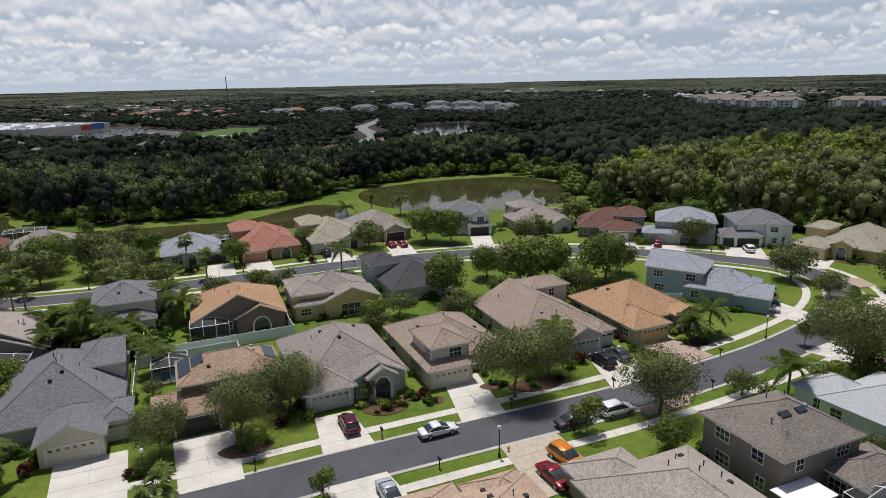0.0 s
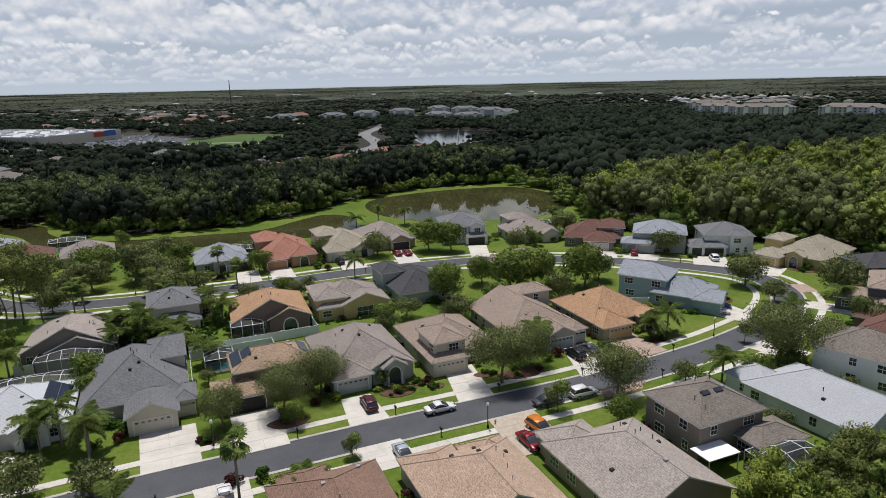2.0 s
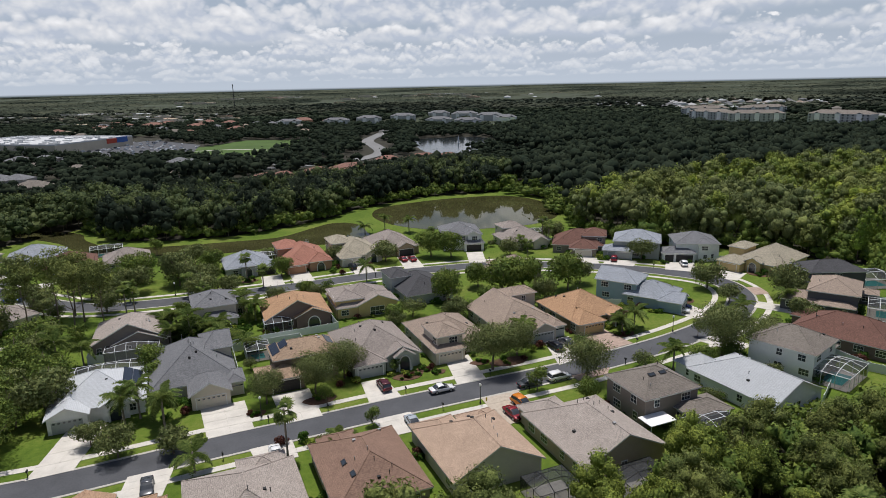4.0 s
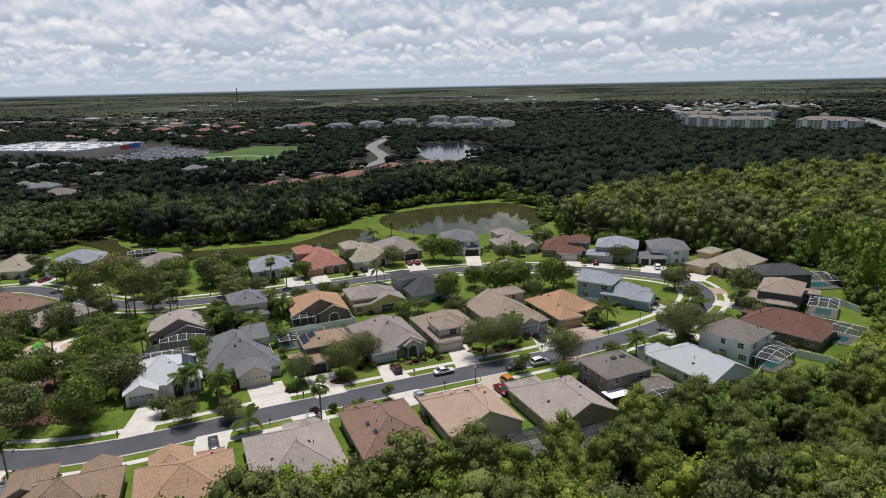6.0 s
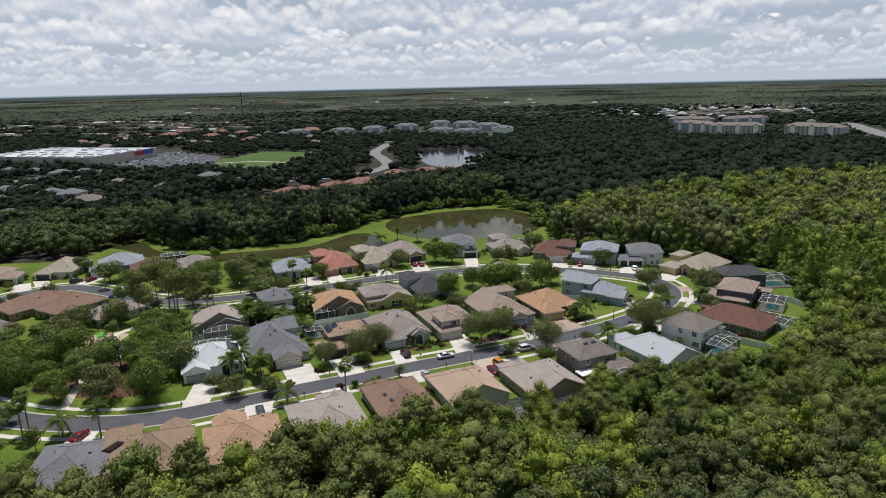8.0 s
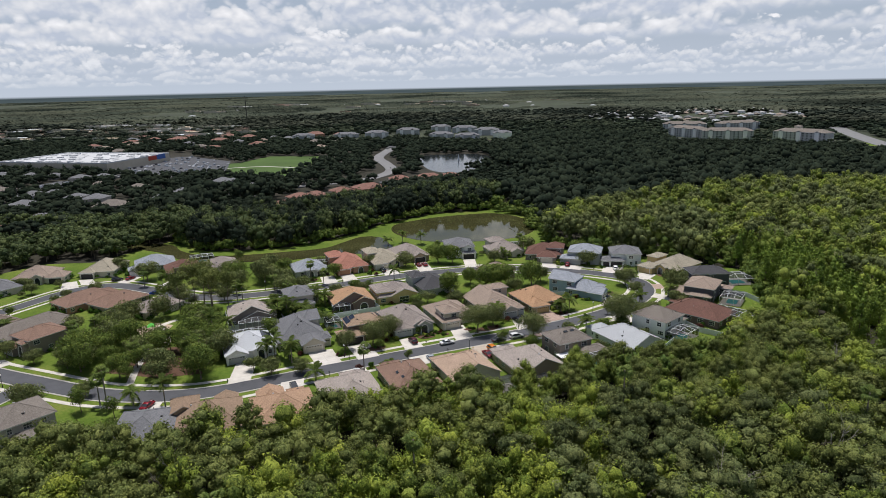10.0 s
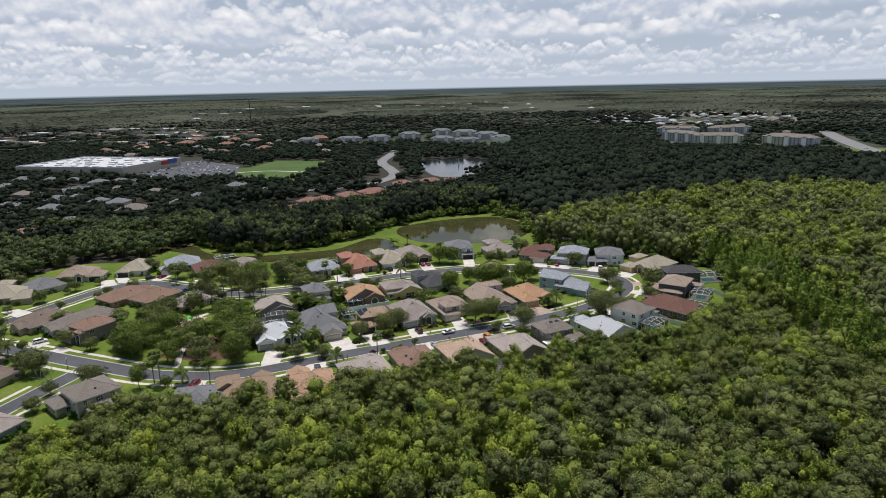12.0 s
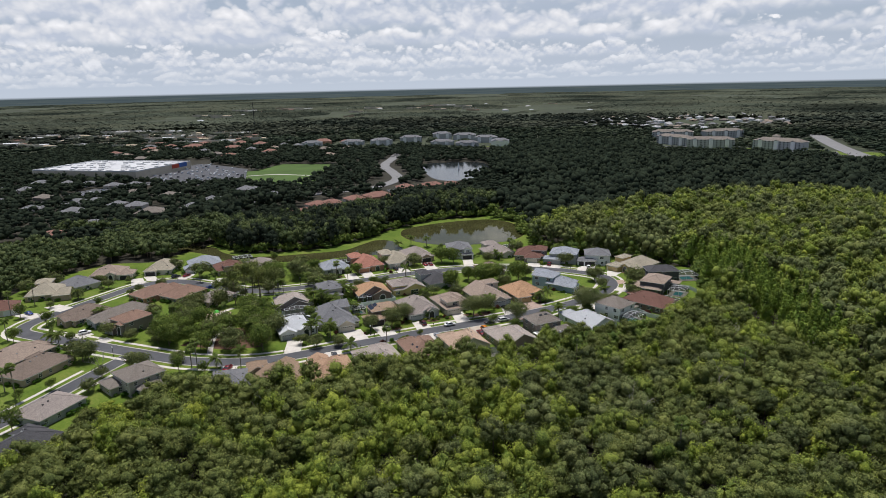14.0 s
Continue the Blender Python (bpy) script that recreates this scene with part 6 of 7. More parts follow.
def open_ground(x, y, r):
    """Whether trees of that radius leave the plots free, and the view on to them from the south."""
    for group, near in ((SUBURB, 6.0), (MIDTOWN, 12), (EASTTOWN, 9), (STRIP, 13), (FARTOWN, 40), (FLATS, 30)):
        for a, b in group:
            if abs(x - a) < near + r * 0.4 and -near * 1.9 - r * 0.5 < y - b < near + r * 0.3:
                return False
    return True


# belt behind the water, then the woods beyond, cloud shade in their green
BELT = [(-190, 205), (-150, 192), (-124, 170), (-104, 170), (-84, 176), (-66, 190), (-52, 208), (-44, 226), (-14, 256), (20, 266), (32, 300), (20, 330), (-60, 290), (-110, 250), (-190, 230)]
floor("wood_floor", BELT, 0.020)
spots = scatter(BELT, 6.8, 9, 4.6, 6.6, 10.5, 18.0)
a, b, c = split(spots, 5.0, (0.30, 0.50, 9))
grow("wood_belt_mid", "mid-green trees along the pond bank", LEAF_BELT, a, 110, 260, 0.7, 11, tall=1.6)
grow("wood_belt_oak", "olive oaks along the pond bank", LEAF_BELT, b, 111, 260, 0.7, 11, tall=1.6)
grow("wood_belt_dark", "trees along the pond bank, darkened for cloud shade", LEAF_CLOUDSHADE, c, 112, 260, 0.7, 11, tall=1.6)
grow("undergrowth_bank", "green undergrowth along the pond bank", LEAF_SHADE, skirt(BELT[1:11], 2.0, 33, 2.0)[:-60] + [(x, y, r * 1.3, h * 1.5) for x, y, r, h in skirt([(24, 268), (34, 262), (44, 240), (47, 206)], 1.6, 35, 5.0)[:-38]], 121, 120, 0.6, 5, trunks=False)
FIELD = [(-276, 486), (-271, 525), (-236, 565), (-220, 626), (-156, 615), (-128, 559), (-150, 540), (-142, 432), (-171, 436)]
HOLES = [[(-140, 250), (-112, 252), (-84, 274), (-46, 296), (-34, 356), (-66, 366), (-122, 338)], [(-346, 490), (-272, 436), (-216, 480), (-246, 584), (-318, 640)], [(-374, 380), (-330, 376), (-326, 430), (-360, 442)], [(-372, 342), (-344, 340), (-340, 370), (-368, 374)], [(-256, 330), (-226, 322), (-224, 292), (-252, 294)], [(-184, 318), (-150, 316), (-150, 344), (-182, 348)], [(600, 880), (540, 850), (490, 690), (440, 560), (440, 500), (480, 500), (530, 640), (570, 770)], [(380, 560), (460, 520), (470, 540), (390, 585)], [(280, 700), (390, 650), (470, 600), (480, 620), (400, 690), (290, 740)], [(-75, 366), (-20, 404), (12, 420), (8, 448), (45, 545), (36, 606), (-42, 606), (-36, 520), (-24, 462), (-60, 420)], FIELD, [(-490, 530), (-345, 490), (-284, 500), (-290, 560), (-330, 690), (-345, 700), (-460, 660)], [(-70, 396), (-52, 440), (-48, 480), (-60, 530), (-72, 600), (-70, 691), (-94, 691), (-98, 590), (-78, 480), (-92, 410), (-112, 396), (-112, 380)]]
# near edge follows the cloud shadow that the leaf colour stands in for
SHADED_WOOD = [(-190, 232), (-110, 252), (-60, 292), (20, 332), (30, 330), (34, 262), (46, 236), (48, 202), (69, 222), (99, 246), (155, 281), (201, 308), (240, 304), (280, 311), (294, 250), (420, 300), (560, 420), (560, 520), (440, 640), (280, 740), (140, 800), (100, 760), (60, 640), (40, 440), (-40, 400), (-60, 360), (-120, 330), (-200, 300)]
floor("wood_floor", SHADED_WOOD, 0.024)
spots = scatter(SHADED_WOOD, 8.8, 12, 5.6, 8.8, 12.0, 17.5, HOLES)
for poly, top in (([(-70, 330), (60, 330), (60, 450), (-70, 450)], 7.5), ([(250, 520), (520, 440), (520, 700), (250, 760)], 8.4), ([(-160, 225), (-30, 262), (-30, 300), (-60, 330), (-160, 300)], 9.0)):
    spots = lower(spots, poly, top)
grow("wood_dark", "wood beyond the pond, its green darkened for cloud shade", LEAF_CLOUDSHADE, [s for s in spots if open_ground(*s[:3])], 113, 18, 1.5, 6, trunks=False)
TOWN = [(-640, 300), (-272, 200), (-190, 200), (-190, 300), (-100, 330), (-40, 400), (40, 440), (60, 640), (100, 760), (-100, 940), (-640, 940)]
floor("suburb_floor", TOWN, 0.028)
tagged(part("field", poly_slab(MB(), FIELD, -0.1, 0.06), FIELD_SHADED), "mown green playing field of the town", "field", kind="structure")
spots = scatter(TOWN, 11.0, 13, 4.4, 7.0, 5.5, 10.5, HOLES)
grow("wood_suburb", "street trees of the farther suburb, darkened for cloud shade", LEAF_CLOUDSHADE, [s for s in spots if open_ground(s[0], s[1], s[2])], 114, 16, 1.3, 5, trunks=False)
WEST = [(-262, 50), (-214, 60), (-212, 118), (-196, 150), (-170, 152), (-150, 196), (-190, 205), (-190, 232), (-272, 240)]
floor("wood_floor", WEST, 0.032)
grow("wood_west", "oaks west of the estate, darkened for cloud shade", LEAF_BELT, [p for p in scatter(WEST, 6.8, 14, 4.2, 6.2, 7.0, 13.0) if not (-296 < p[0] < -222 and 184 < p[1] < 226)], 115, 120, 0.85, 9)


def land_height(r):
    return 0.0 if r < 1500 else 22.0 * ((r - 1500) / 3400) ** 1.2


def far_woods():
    """Crowns of the middle distance one by one; past them the closed canopy of the plain with its clearings."""
    g = np.random.default_rng(77)
    spots = []
    for r0, r1, n, rad in ((700, 1100, 3000, 8.5), (1100, 1700, 2600, 12.0)):
        rr = np.sqrt(g.uniform(r0 ** 2, r1 ** 2, n))
        aa = g.uniform(-0.74, 0.74, n)
        for r, a in zip(rr, aa):
            x, y = r * math.sin(a), r * math.cos(a)
            if any(inside(q, x, y) for q in HOLES) or (r < 1000 and inside(TOWN, x, y)) or inside(SHADED_WOOD, x, y) or not open_ground(x, y, rad):
                continue
            if noise.noise((x * 0.0022, y * 0.0022, 3.3)) > 0.36:
                continue
            s = rad * g.uniform(0.6, 1.25)
            spots.append((x, y, s, land_height(r) + min(s, 11.0) * g.uniform(0.75, 1.15)))
    grow("wood_far", "woods beyond the town, cloud shade and haze in their green", LEAF_FAR, [s for s in spots if math.hypot(s[0], s[1]) < 1150], 116, 6, 2.2, 5, trunks=False)
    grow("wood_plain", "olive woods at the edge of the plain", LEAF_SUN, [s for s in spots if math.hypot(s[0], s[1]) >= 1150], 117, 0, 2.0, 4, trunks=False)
    wide = np.radians(np.arange(-43, 43, 0.095))
    deep = 1560 * 1.024 ** np.arange(49)
    mb = MB()
    for r in deep:
        for a in wide:
            x, y = r * math.sin(a), r * math.cos(a)
            wood = noise.noise((x * 0.0019, y * 0.0012, 8.1)) + 0.5 * noise.noise((x * 0.006, y * 0.004, 2.0)) + 0.42
            h = -1.5 if wood < 0 or not open_ground(x, y, 8) else min(1.0, wood * 7) * (7.5 * g.uniform(0.45, 1.15) + 3.5 * noise.noise((x * 0.004, y * 0.003, 5.5)))
            mb.v.append((x + g.uniform(-2, 2), y + g.uniform(-0.008, 0.008) * r, land_height(r) + h * (1 - 0.45 * (r - 1500) / 3400)))
    n = len(wide)
    for j in range(len(deep) - 1):
        for k in range(n - 1):
            mb.f.append((j * n + k, j * n + k + 1, (j + 1) * n + k + 1, (j + 1) * n + k))
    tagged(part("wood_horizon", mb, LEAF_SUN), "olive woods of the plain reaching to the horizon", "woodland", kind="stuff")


far_woods()

# ---- cars ----
CAR_PAINT = {k: material("car_paint_" + k, v, 0.25, metal=0.2, spread=0.03, scale=0.5, spec=0.6) for k, v in {"white": (0.78, 0.78, 0.78), "maroon": (0.075, 0.012, 0.018), "black": (0.012, 0.012, 0.014), "grey": (0.07, 0.075, 0.085), "orange": (0.62, 0.20, 0.02), "red": (0.22, 0.010, 0.018), "navy": (0.02, 0.035, 0.12), "blue": (0.02, 0.06, 0.30), "silver": (0.40, 0.44, 0.48)}.items()}
LAMP_RED = material("tail_lamp", (0.35, 0.01, 0.01), 0.3)
LAMP_CLEAR = material("head_lamp", (0.7, 0.7, 0.7), 0.2)
CAR_MESH = {}


def loft(sections):
    """Joins cross sections of equal point count into a closed skin."""
    mb = MB()
    n = len(sections[0])
    for s in sections:
        mb.v += s
    for j in range(len(sections) - 1):
        for k in range(n):
            mb.f.append((j * n + k, (j + 1) * n + k, (j + 1) * n + (k + 1) % n, j * n + (k + 1) % n))
    mb.f.append(tuple(range(n)))
    mb.f.append(tuple(reversed(range((len(sections) - 1) * n, len(sections) * n))))
    return mb


def car_meshes(kind):
    if kind in CAR_MESH:
        return CAR_MESH[kind]
    L, W, H = {"sedan": (4.75, 1.82, 1.45), "suv": (4.7, 1.88, 1.70)}[kind]
    sill, belt = (0.28, 0.92) if kind == "sedan" else (0.34, 1.02)

    def ring(x, w, z0, z1, crown=0.03):
        """Cross section of the body: tucked sill, full flank, soft shoulder and a slightly crowned top."""
        q = [(0.90, z0), (0.985, z0 + 0.16), (1.0, z0 + 0.34), (0.985, z1 - 0.14), (0.93, z1 - 0.04), (0.80, z1), (0.4, z1 + crown)]
        return [(x, -w / 2 * u, z) for u, z in q] + [(x, 0, z1 + crown * 1.3)] + [(x, w / 2 * u, z) for u, z in reversed(q)]

    h = L / 2
    suv = kind == "suv"
    nose, boot = (0.30, 0.02) if suv else (0.30, 0.05)
    body = loft([ring(-h, W * 0.80, 0.46, belt - boot - 0.16), ring(-h + 0.10, W * 0.92, sill + 0.06, belt - boot - 0.03), ring(-h + 0.4, W * 0.97, sill, belt - boot + 0.02), ring(-h + 1.1, W, sill, belt + 0.02), ring(0.1, W, sill, belt), ring(h - 1.45, W, sill, belt - 0.03), ring(h - 0.9, W * 0.985, sill, belt - 0.09), ring(h - 0.45, W * 0.95, sill, belt - 0.18), ring(h - 0.14, W * 0.87, sill + 0.05, belt - nose), ring(h, W * 0.70, 0.44, belt - nose - 0.14)])
    xs = (-h + 0.16, -h + 0.62, 0.25, 1.18) if suv else (-h + 0.72, -h + 1.62, 0.12, 1.22)

    def cab(x, w, z, k=0.80):
        m = (z - belt) * 0.55
        return [(x, -w / 2, belt - 0.08), (x, -w / 2 * (1 + k) / 2, belt + m), (x, -w / 2 * k, z - 0.03), (x, -w * 0.28, z), (x, w * 0.28, z), (x, w / 2 * k, z - 0.03), (x, w / 2 * (1 + k) / 2, belt + m), (x, w / 2, belt - 0.08)]

    mid = (xs[1] + xs[2]) / 2
    glass = loft([cab(xs[0], W * 0.84, belt - 0.02, 0.98), cab((xs[0] + xs[1]) / 2, W * 0.88, belt + (H - belt) * 0.60), cab(xs[1], W * 0.9, H - 0.08), cab(mid, W * 0.9, H - 0.03), cab(xs[2], W * 0.9, H - 0.06), cab((xs[2] + xs[3]) / 2, W * 0.89, belt + (H - belt) * 0.56), cab(xs[3], W * 0.86, belt - 0.02, 0.98)])

    def skin(x, z):
        return [(x, -W * 0.372, z - 0.05), (x, -W * 0.33, z + 0.005), (x, 0, z + 0.035), (x, W * 0.33, z + 0.005), (x, W * 0.372, z - 0.05), (x, 0, z - 0.05)]

    roof = loft([skin(xs[1] - 0.16, H - 0.14), skin(xs[1] + 0.06, H - 0.065), skin(mid, H - 0.02), skin(xs[2] - 0.05, H - 0.05), skin(xs[2] + 0.10, H - 0.11)])
    # side frame: pillar, roof rail and pillar as one bent tube
    frame_pts = [(xs[0] + 0.04, 0.42 * W, belt - 0.02), (xs[1], 0.372 * W, H - 0.09), (mid, 0.378 * W, H - 0.05), (xs[2], 0.372 * W, H - 0.08), (xs[3] - 0.04, 0.425 * W, belt - 0.02)]
    rail = loft([[(x, y - 0.045, z), (x, y, z + 0.045), (x, y + 0.045, z), (x, y, z - 0.045)] for x, y, z in frame_pts])
    wheel = MB()
    n = 14
    for y in (-0.11, 0.11):
        wheel.v += [(0.33 * math.cos(2 * math.pi * k / n), y, 0.33 * math.sin(2 * math.pi * k / n)) for k in range(n)]
    wheel.f += [(k, (k + 1) % n, n + (k + 1) % n, n + k) for k in range(n)] + [tuple(range(n)), tuple(reversed(range(n, 2 * n)))]
    rim = MB()
    for y in (-0.125, 0.125):
        rim.v += [(0.21 * math.cos(2 * math.pi * k / n), y, 0.21 * math.sin(2 * math.pi * k / n)) for k in range(n)]
    rim.f = list(wheel.f)
    head = MB().box(h - 0.16, -0.2, belt - 0.42, h + 0.01, 0.2, belt - 0.28)
    tail = MB().box(-h - 0.01, -0.17, belt - 0.34, -h + 0.1, 0.17, belt - 0.16)
    CAR_MESH[kind] = (body.mesh("body"), glass.mesh("cabin_glass"), roof.mesh("roof_panel"), wheel.mesh("wheel"), rim.mesh("rim"), head.mesh("headlight"), tail.mesh("tail_light"), rail.mesh("side_frame"), L, W)
    for me, mat in zip(CAR_MESH[kind], (None, GLASS, None, RUBBER, STEEL, LAMP_CLEAR, LAMP_RED)):
        if mat:
            me.materials.append(mat)
    return CAR_MESH[kind]


def car(kind, colour, x, y, rot, label):
    body, glass, roof, wheel, rim, head, tail, rail, L, W = car_meshes(kind)
    ob = thing("car", pose(x, y, 0.09, 0, 0, rot), label, "car", "parked cars")

    def painted(me):
        me = me.copy()
        me.materials.clear()
        me.materials.append(CAR_PAINT[colour])
        me.polygons.foreach_set("use_smooth", np.ones(len(me.polygons), dtype=bool))
        return me

    part("body", painted(body), None, ob)
    part("cabin_glass", glass, GLASS, ob, "tinted glass cabin")
    part("roof_panel", painted(roof), None, ob)
    part("side_frame", painted(rail), None, ob)
    part("side_frame", painted(rail), None, ob).location = (0, -W * 0.79, 0)
    for sx in (-1, 1):
        for sy in (-1, 1):
            w = part("wheel", wheel, RUBBER, ob)
            w.location = (sx * L * 0.29 + 0.05, sy * (W / 2 - 0.1), 0.33)
            part("rim", rim, STEEL, w)
    for sy in (-1, 1):
        part("headlight", head, LAMP_CLEAR, ob).location = (0, sy * W * 0.3, 0)
        part("tail_light", tail, LAMP_RED, ob).location = (0, sy * W * 0.36, 0)


for c in (("sedan", "white", -2.9, 47.0, 24, "white sedan parked at the kerb"), ("suv", "maroon", -13.6, 48.6, 114, "dark maroon car parked on the driveway"), ("suv", "black", 20.4, 65.6, 114, "black car parked on the driveway"), ("sedan", "grey", 23.2, 67.8, 114, "dark grey sedan parked on the driveway"), ("suv", "white", 18.9, 51.2, 24, "white sport utility car parked at the kerb"), ("sedan", "grey", 13.2, 48.8, 24, "dark sedan parked behind a small tree"),
          ("suv", "orange", 11.0, 41.1, -56, "orange sport utility car on the driveway"), ("sedan", "red", 9.2, 37.7, -64, "dark red sedan on the driveway"), ("sedan", "silver", -7.4, 35.0, -66, "silver-blue sedan on the driveway"), ("sedan", "white", -27.6, 26.2, -66, "white sedan on the driveway"), ("sedan", "red", -16.7, 136.6, 114, "red sedan before the garage"), ("sedan", "red", -13.9, 136.8, 114, "red coupe before the garage"),
          ("suv", "black", -31.6, 128.8, 114, "black car on the driveway"), ("suv", "red", 48.9, 132.9, 73, "red pickup-like car on the driveway"), ("suv", "white", 67.9, 126.0, 82, "white car on the driveway"), ("suv", "white", 53.2, 86.4, -25, "white car beside a blue one on the drive"), ("sedan", "navy", 54.8, 89.6, -25, "navy blue sedan on the drive"), ("sedan", "blue", -118.6, 101.4, 10, "bright blue sedan at the kerb"),
          ("sedan", "red", -139.2, 122.8, 70, "dark red sedan on the drive"), ("suv", "black", -144.0, 121.0, 40, "black pickup-like car at the kerb"), ("sedan", "red", -78.6, 8.4, 80, "red sedan on the drive"), ("sedan", "grey", -43.6, 18.2, -66, "grey sedan on the drive"), ("suv", "white", -148.0, 43.6, 40, "white van on the drive"), ("sedan", "blue", -186.0, 67.6, -30, "blue sedan on the drive"), ("sedan", "silver", -125.0, -21.0, 70, "silver sedan on the drive")):
    car(*c)


# ---- street furniture ----
GLOBE = material("lamp_globe", (0.8, 0.8, 0.78), 0.3, spread=0.03)


def street_lamp(x, y):
    ob = thing("street_lamp", pose(x, y, 0), "black street lamp post with a white globe", "street lamp", "street lamps")
    part("base", MB().lathe([(0.17, -0.1), (0.17, 0.25), (0.11, 0.5), (0.09, 0.6)], 10), DARKMETAL, ob)
    part("pole", MB().lathe([(0.075, 0.6), (0.055, 3.25), (0.10, 3.3), (0.10, 3.36)], 8), DARKMETAL, ob)
    part("globe", MB().lathe([(0.08, 3.36), (0.19, 3.48), (0.22, 3.62), (0.19, 3.78), (0.10, 3.9), (0.03, 3.96)], 12), GLOBE, ob, "white globe")
    part("finial", MB().lathe([(0.05, 3.95), (0.02, 4.08)], 6), DARKMETAL, ob)


for p in ((3.9, 42.2), (47.6, 74.0), (-33.4, 38.4), (-124.7, 20.9), (-31.0, 125.6), (-76.0, 104.8), (36.5, 133.0), (-108.0, 9.8)):
    street_lamp(*p)


def mailbox(x, y, rot):
    ob = thing("mailbox", pose(x, y, 0, 0, 0, rot), "dark mailbox on a post at the kerb", "mailbox", "mailboxes")
    part("post", MB().box(-0.05, -0.05, -0.1, 0.05, 0.05, 1.05), DARKMETAL, ob)
    b = MB().box(-0.13, -0.26, 1.05, 0.13, 0.26, 1.25)
    n = 6
    prof = [(0.13 * math.cos(math.pi * k / n), 1.25 + 0.12 * math.sin(math.pi * k / n)) for k in range(n + 1)]
    for (xa, za), (xb, zb) in zip(prof, prof[1:]):
        b.face((xa, -0.26, za), (xa, 0.26, za), (xb, 0.26, zb), (xb, -0.26, zb))
    for y2 in (-0.26, 0.26):
        b.face(*[(a, y2, c) for a, c in prof])
    part("box", b, DARKMETAL, ob)


rr = random.Random(8)
for k, (x, y) in enumerate(((-9.4, 46.4), (6.2, 53.2), (20.2, 58.4), (38.0, 67.6), (13.0, 47.4), (-2.6, 40.2), (-35.5, 25.6), (-31.6, 36.4), (-62.6, 21.4), (-46.6, 113.2), (-23.4, 119.2), (10.4, 134.2), (36.6, 132.6), (58.4, 124.0), (-14.4, 36.4), (33.0, 57.6), (-127.0, -8.0), (-22.4, 40.3))):
    mailbox(x, y, 24)
YELLOW = material("hydrant_paint", (0.55, 0.42, 0.05), 0.5)
hy = thing("fire_hydrant", pose(5.0, 43.2, 0), "small yellow fire hydrant on the verge", "hydrant")
part("barrel", MB().lathe([(0.14, -0.05), (0.14, 0.08), (0.10, 0.1), (0.10, 0.55), (0.13, 0.57), (0.11, 0.68), (0.03, 0.76)], 10), YELLOW, hy)
part("outlet", MB().bar((-0.2, 0, 0.42), (0.2, 0, 0.42), 0.055, 8), YELLOW, hy)


def fence(pts, h=1.8):
    """A run of white vinyl fence: posts with caps, and boards between two rails."""
    ob = thing("fence", pose(pts[0][0], pts[0][1], 0), "white vinyl privacy fence along the plot line", "fence", "garden fences")
    o = Vector((pts[0][0], pts[0][1], 0))
    post = MB().box(-0.07, -0.07, -0.2, 0.07, 0.07, h + 0.06).box(-0.09, -0.09, h + 0.06, 0.09, 0.09, h + 0.1).mesh("post")
    post.materials.append(VINYL)
    for (ax, ay), (bx, by) in zip(pts, pts[1:]):
        a, b = Vector((ax, ay, 0)), Vector((bx, by, 0))
        n = max(1, round((b - a).length / 2.4))
        rz = math.degrees(math.atan2(by - ay, bx - ax))
        step = (b - a).length / n
        panel = MB().box(0.07, -0.02, 0.08, step - 0.07, 0.02, h - 0.08).mesh("board")
        panel.materials.append(VINYL)
        rail = MB().box(0.07, -0.035, h - 0.12, step - 0.07, 0.035, h).mesh("rail")
        rail.materials.append(VINYL)
        for k in range(n):
            q = a.lerp(b, k / n) - o
            m = pose(q.x, q.y, 0, 0, 0, rz)
            part("post", post, VINYL, ob).matrix_local = m
            part("board", panel, VINYL, ob).matrix_local = m
            part("rail", rail, VINYL, ob).matrix_local = m
        part("post", post, VINYL, ob).matrix_local = pose(b.x - o.x, b.y - o.y, 0, 0, 0, rz)


fence([(-48.6, 68.4), (-27.2, 78.4)])
fence([(-47.6, 66.2), (-34.6, 72.2), (-30.6, 63.4)])
fence([(-47.6, 66.2), (-41.2, 51.6)], 1.5)
fence([(-27.4, 78.6), (-33.0, 91.0)])
fence([(-47.8, 68.8), (-54.0, 83.0)])
fence([(-82.0, 76.0), (-75.5, 60.6), (-58.8, 67.6), (-61.4, 73.4)])
fence([(74.6, 60.0), (77.4, 53.0), (82.2, 49.2), (84.4, 42.6), (92.6, 46.4), (103.0, 62.0), (105.4, 70.0)])
fence([(99.0, 92.0), (106.0, 88.2), (108.2, 80.4)])
fence([(78.2, 130.0), (82.0, 129.6), (92.0, 141.0)])
fence([(60.8, 39.0), (66.6, 46.6)], 1.5)
fence([(40.8, 92.2), (27.6, 93.6), (22.6, 96.2)], 1.5)


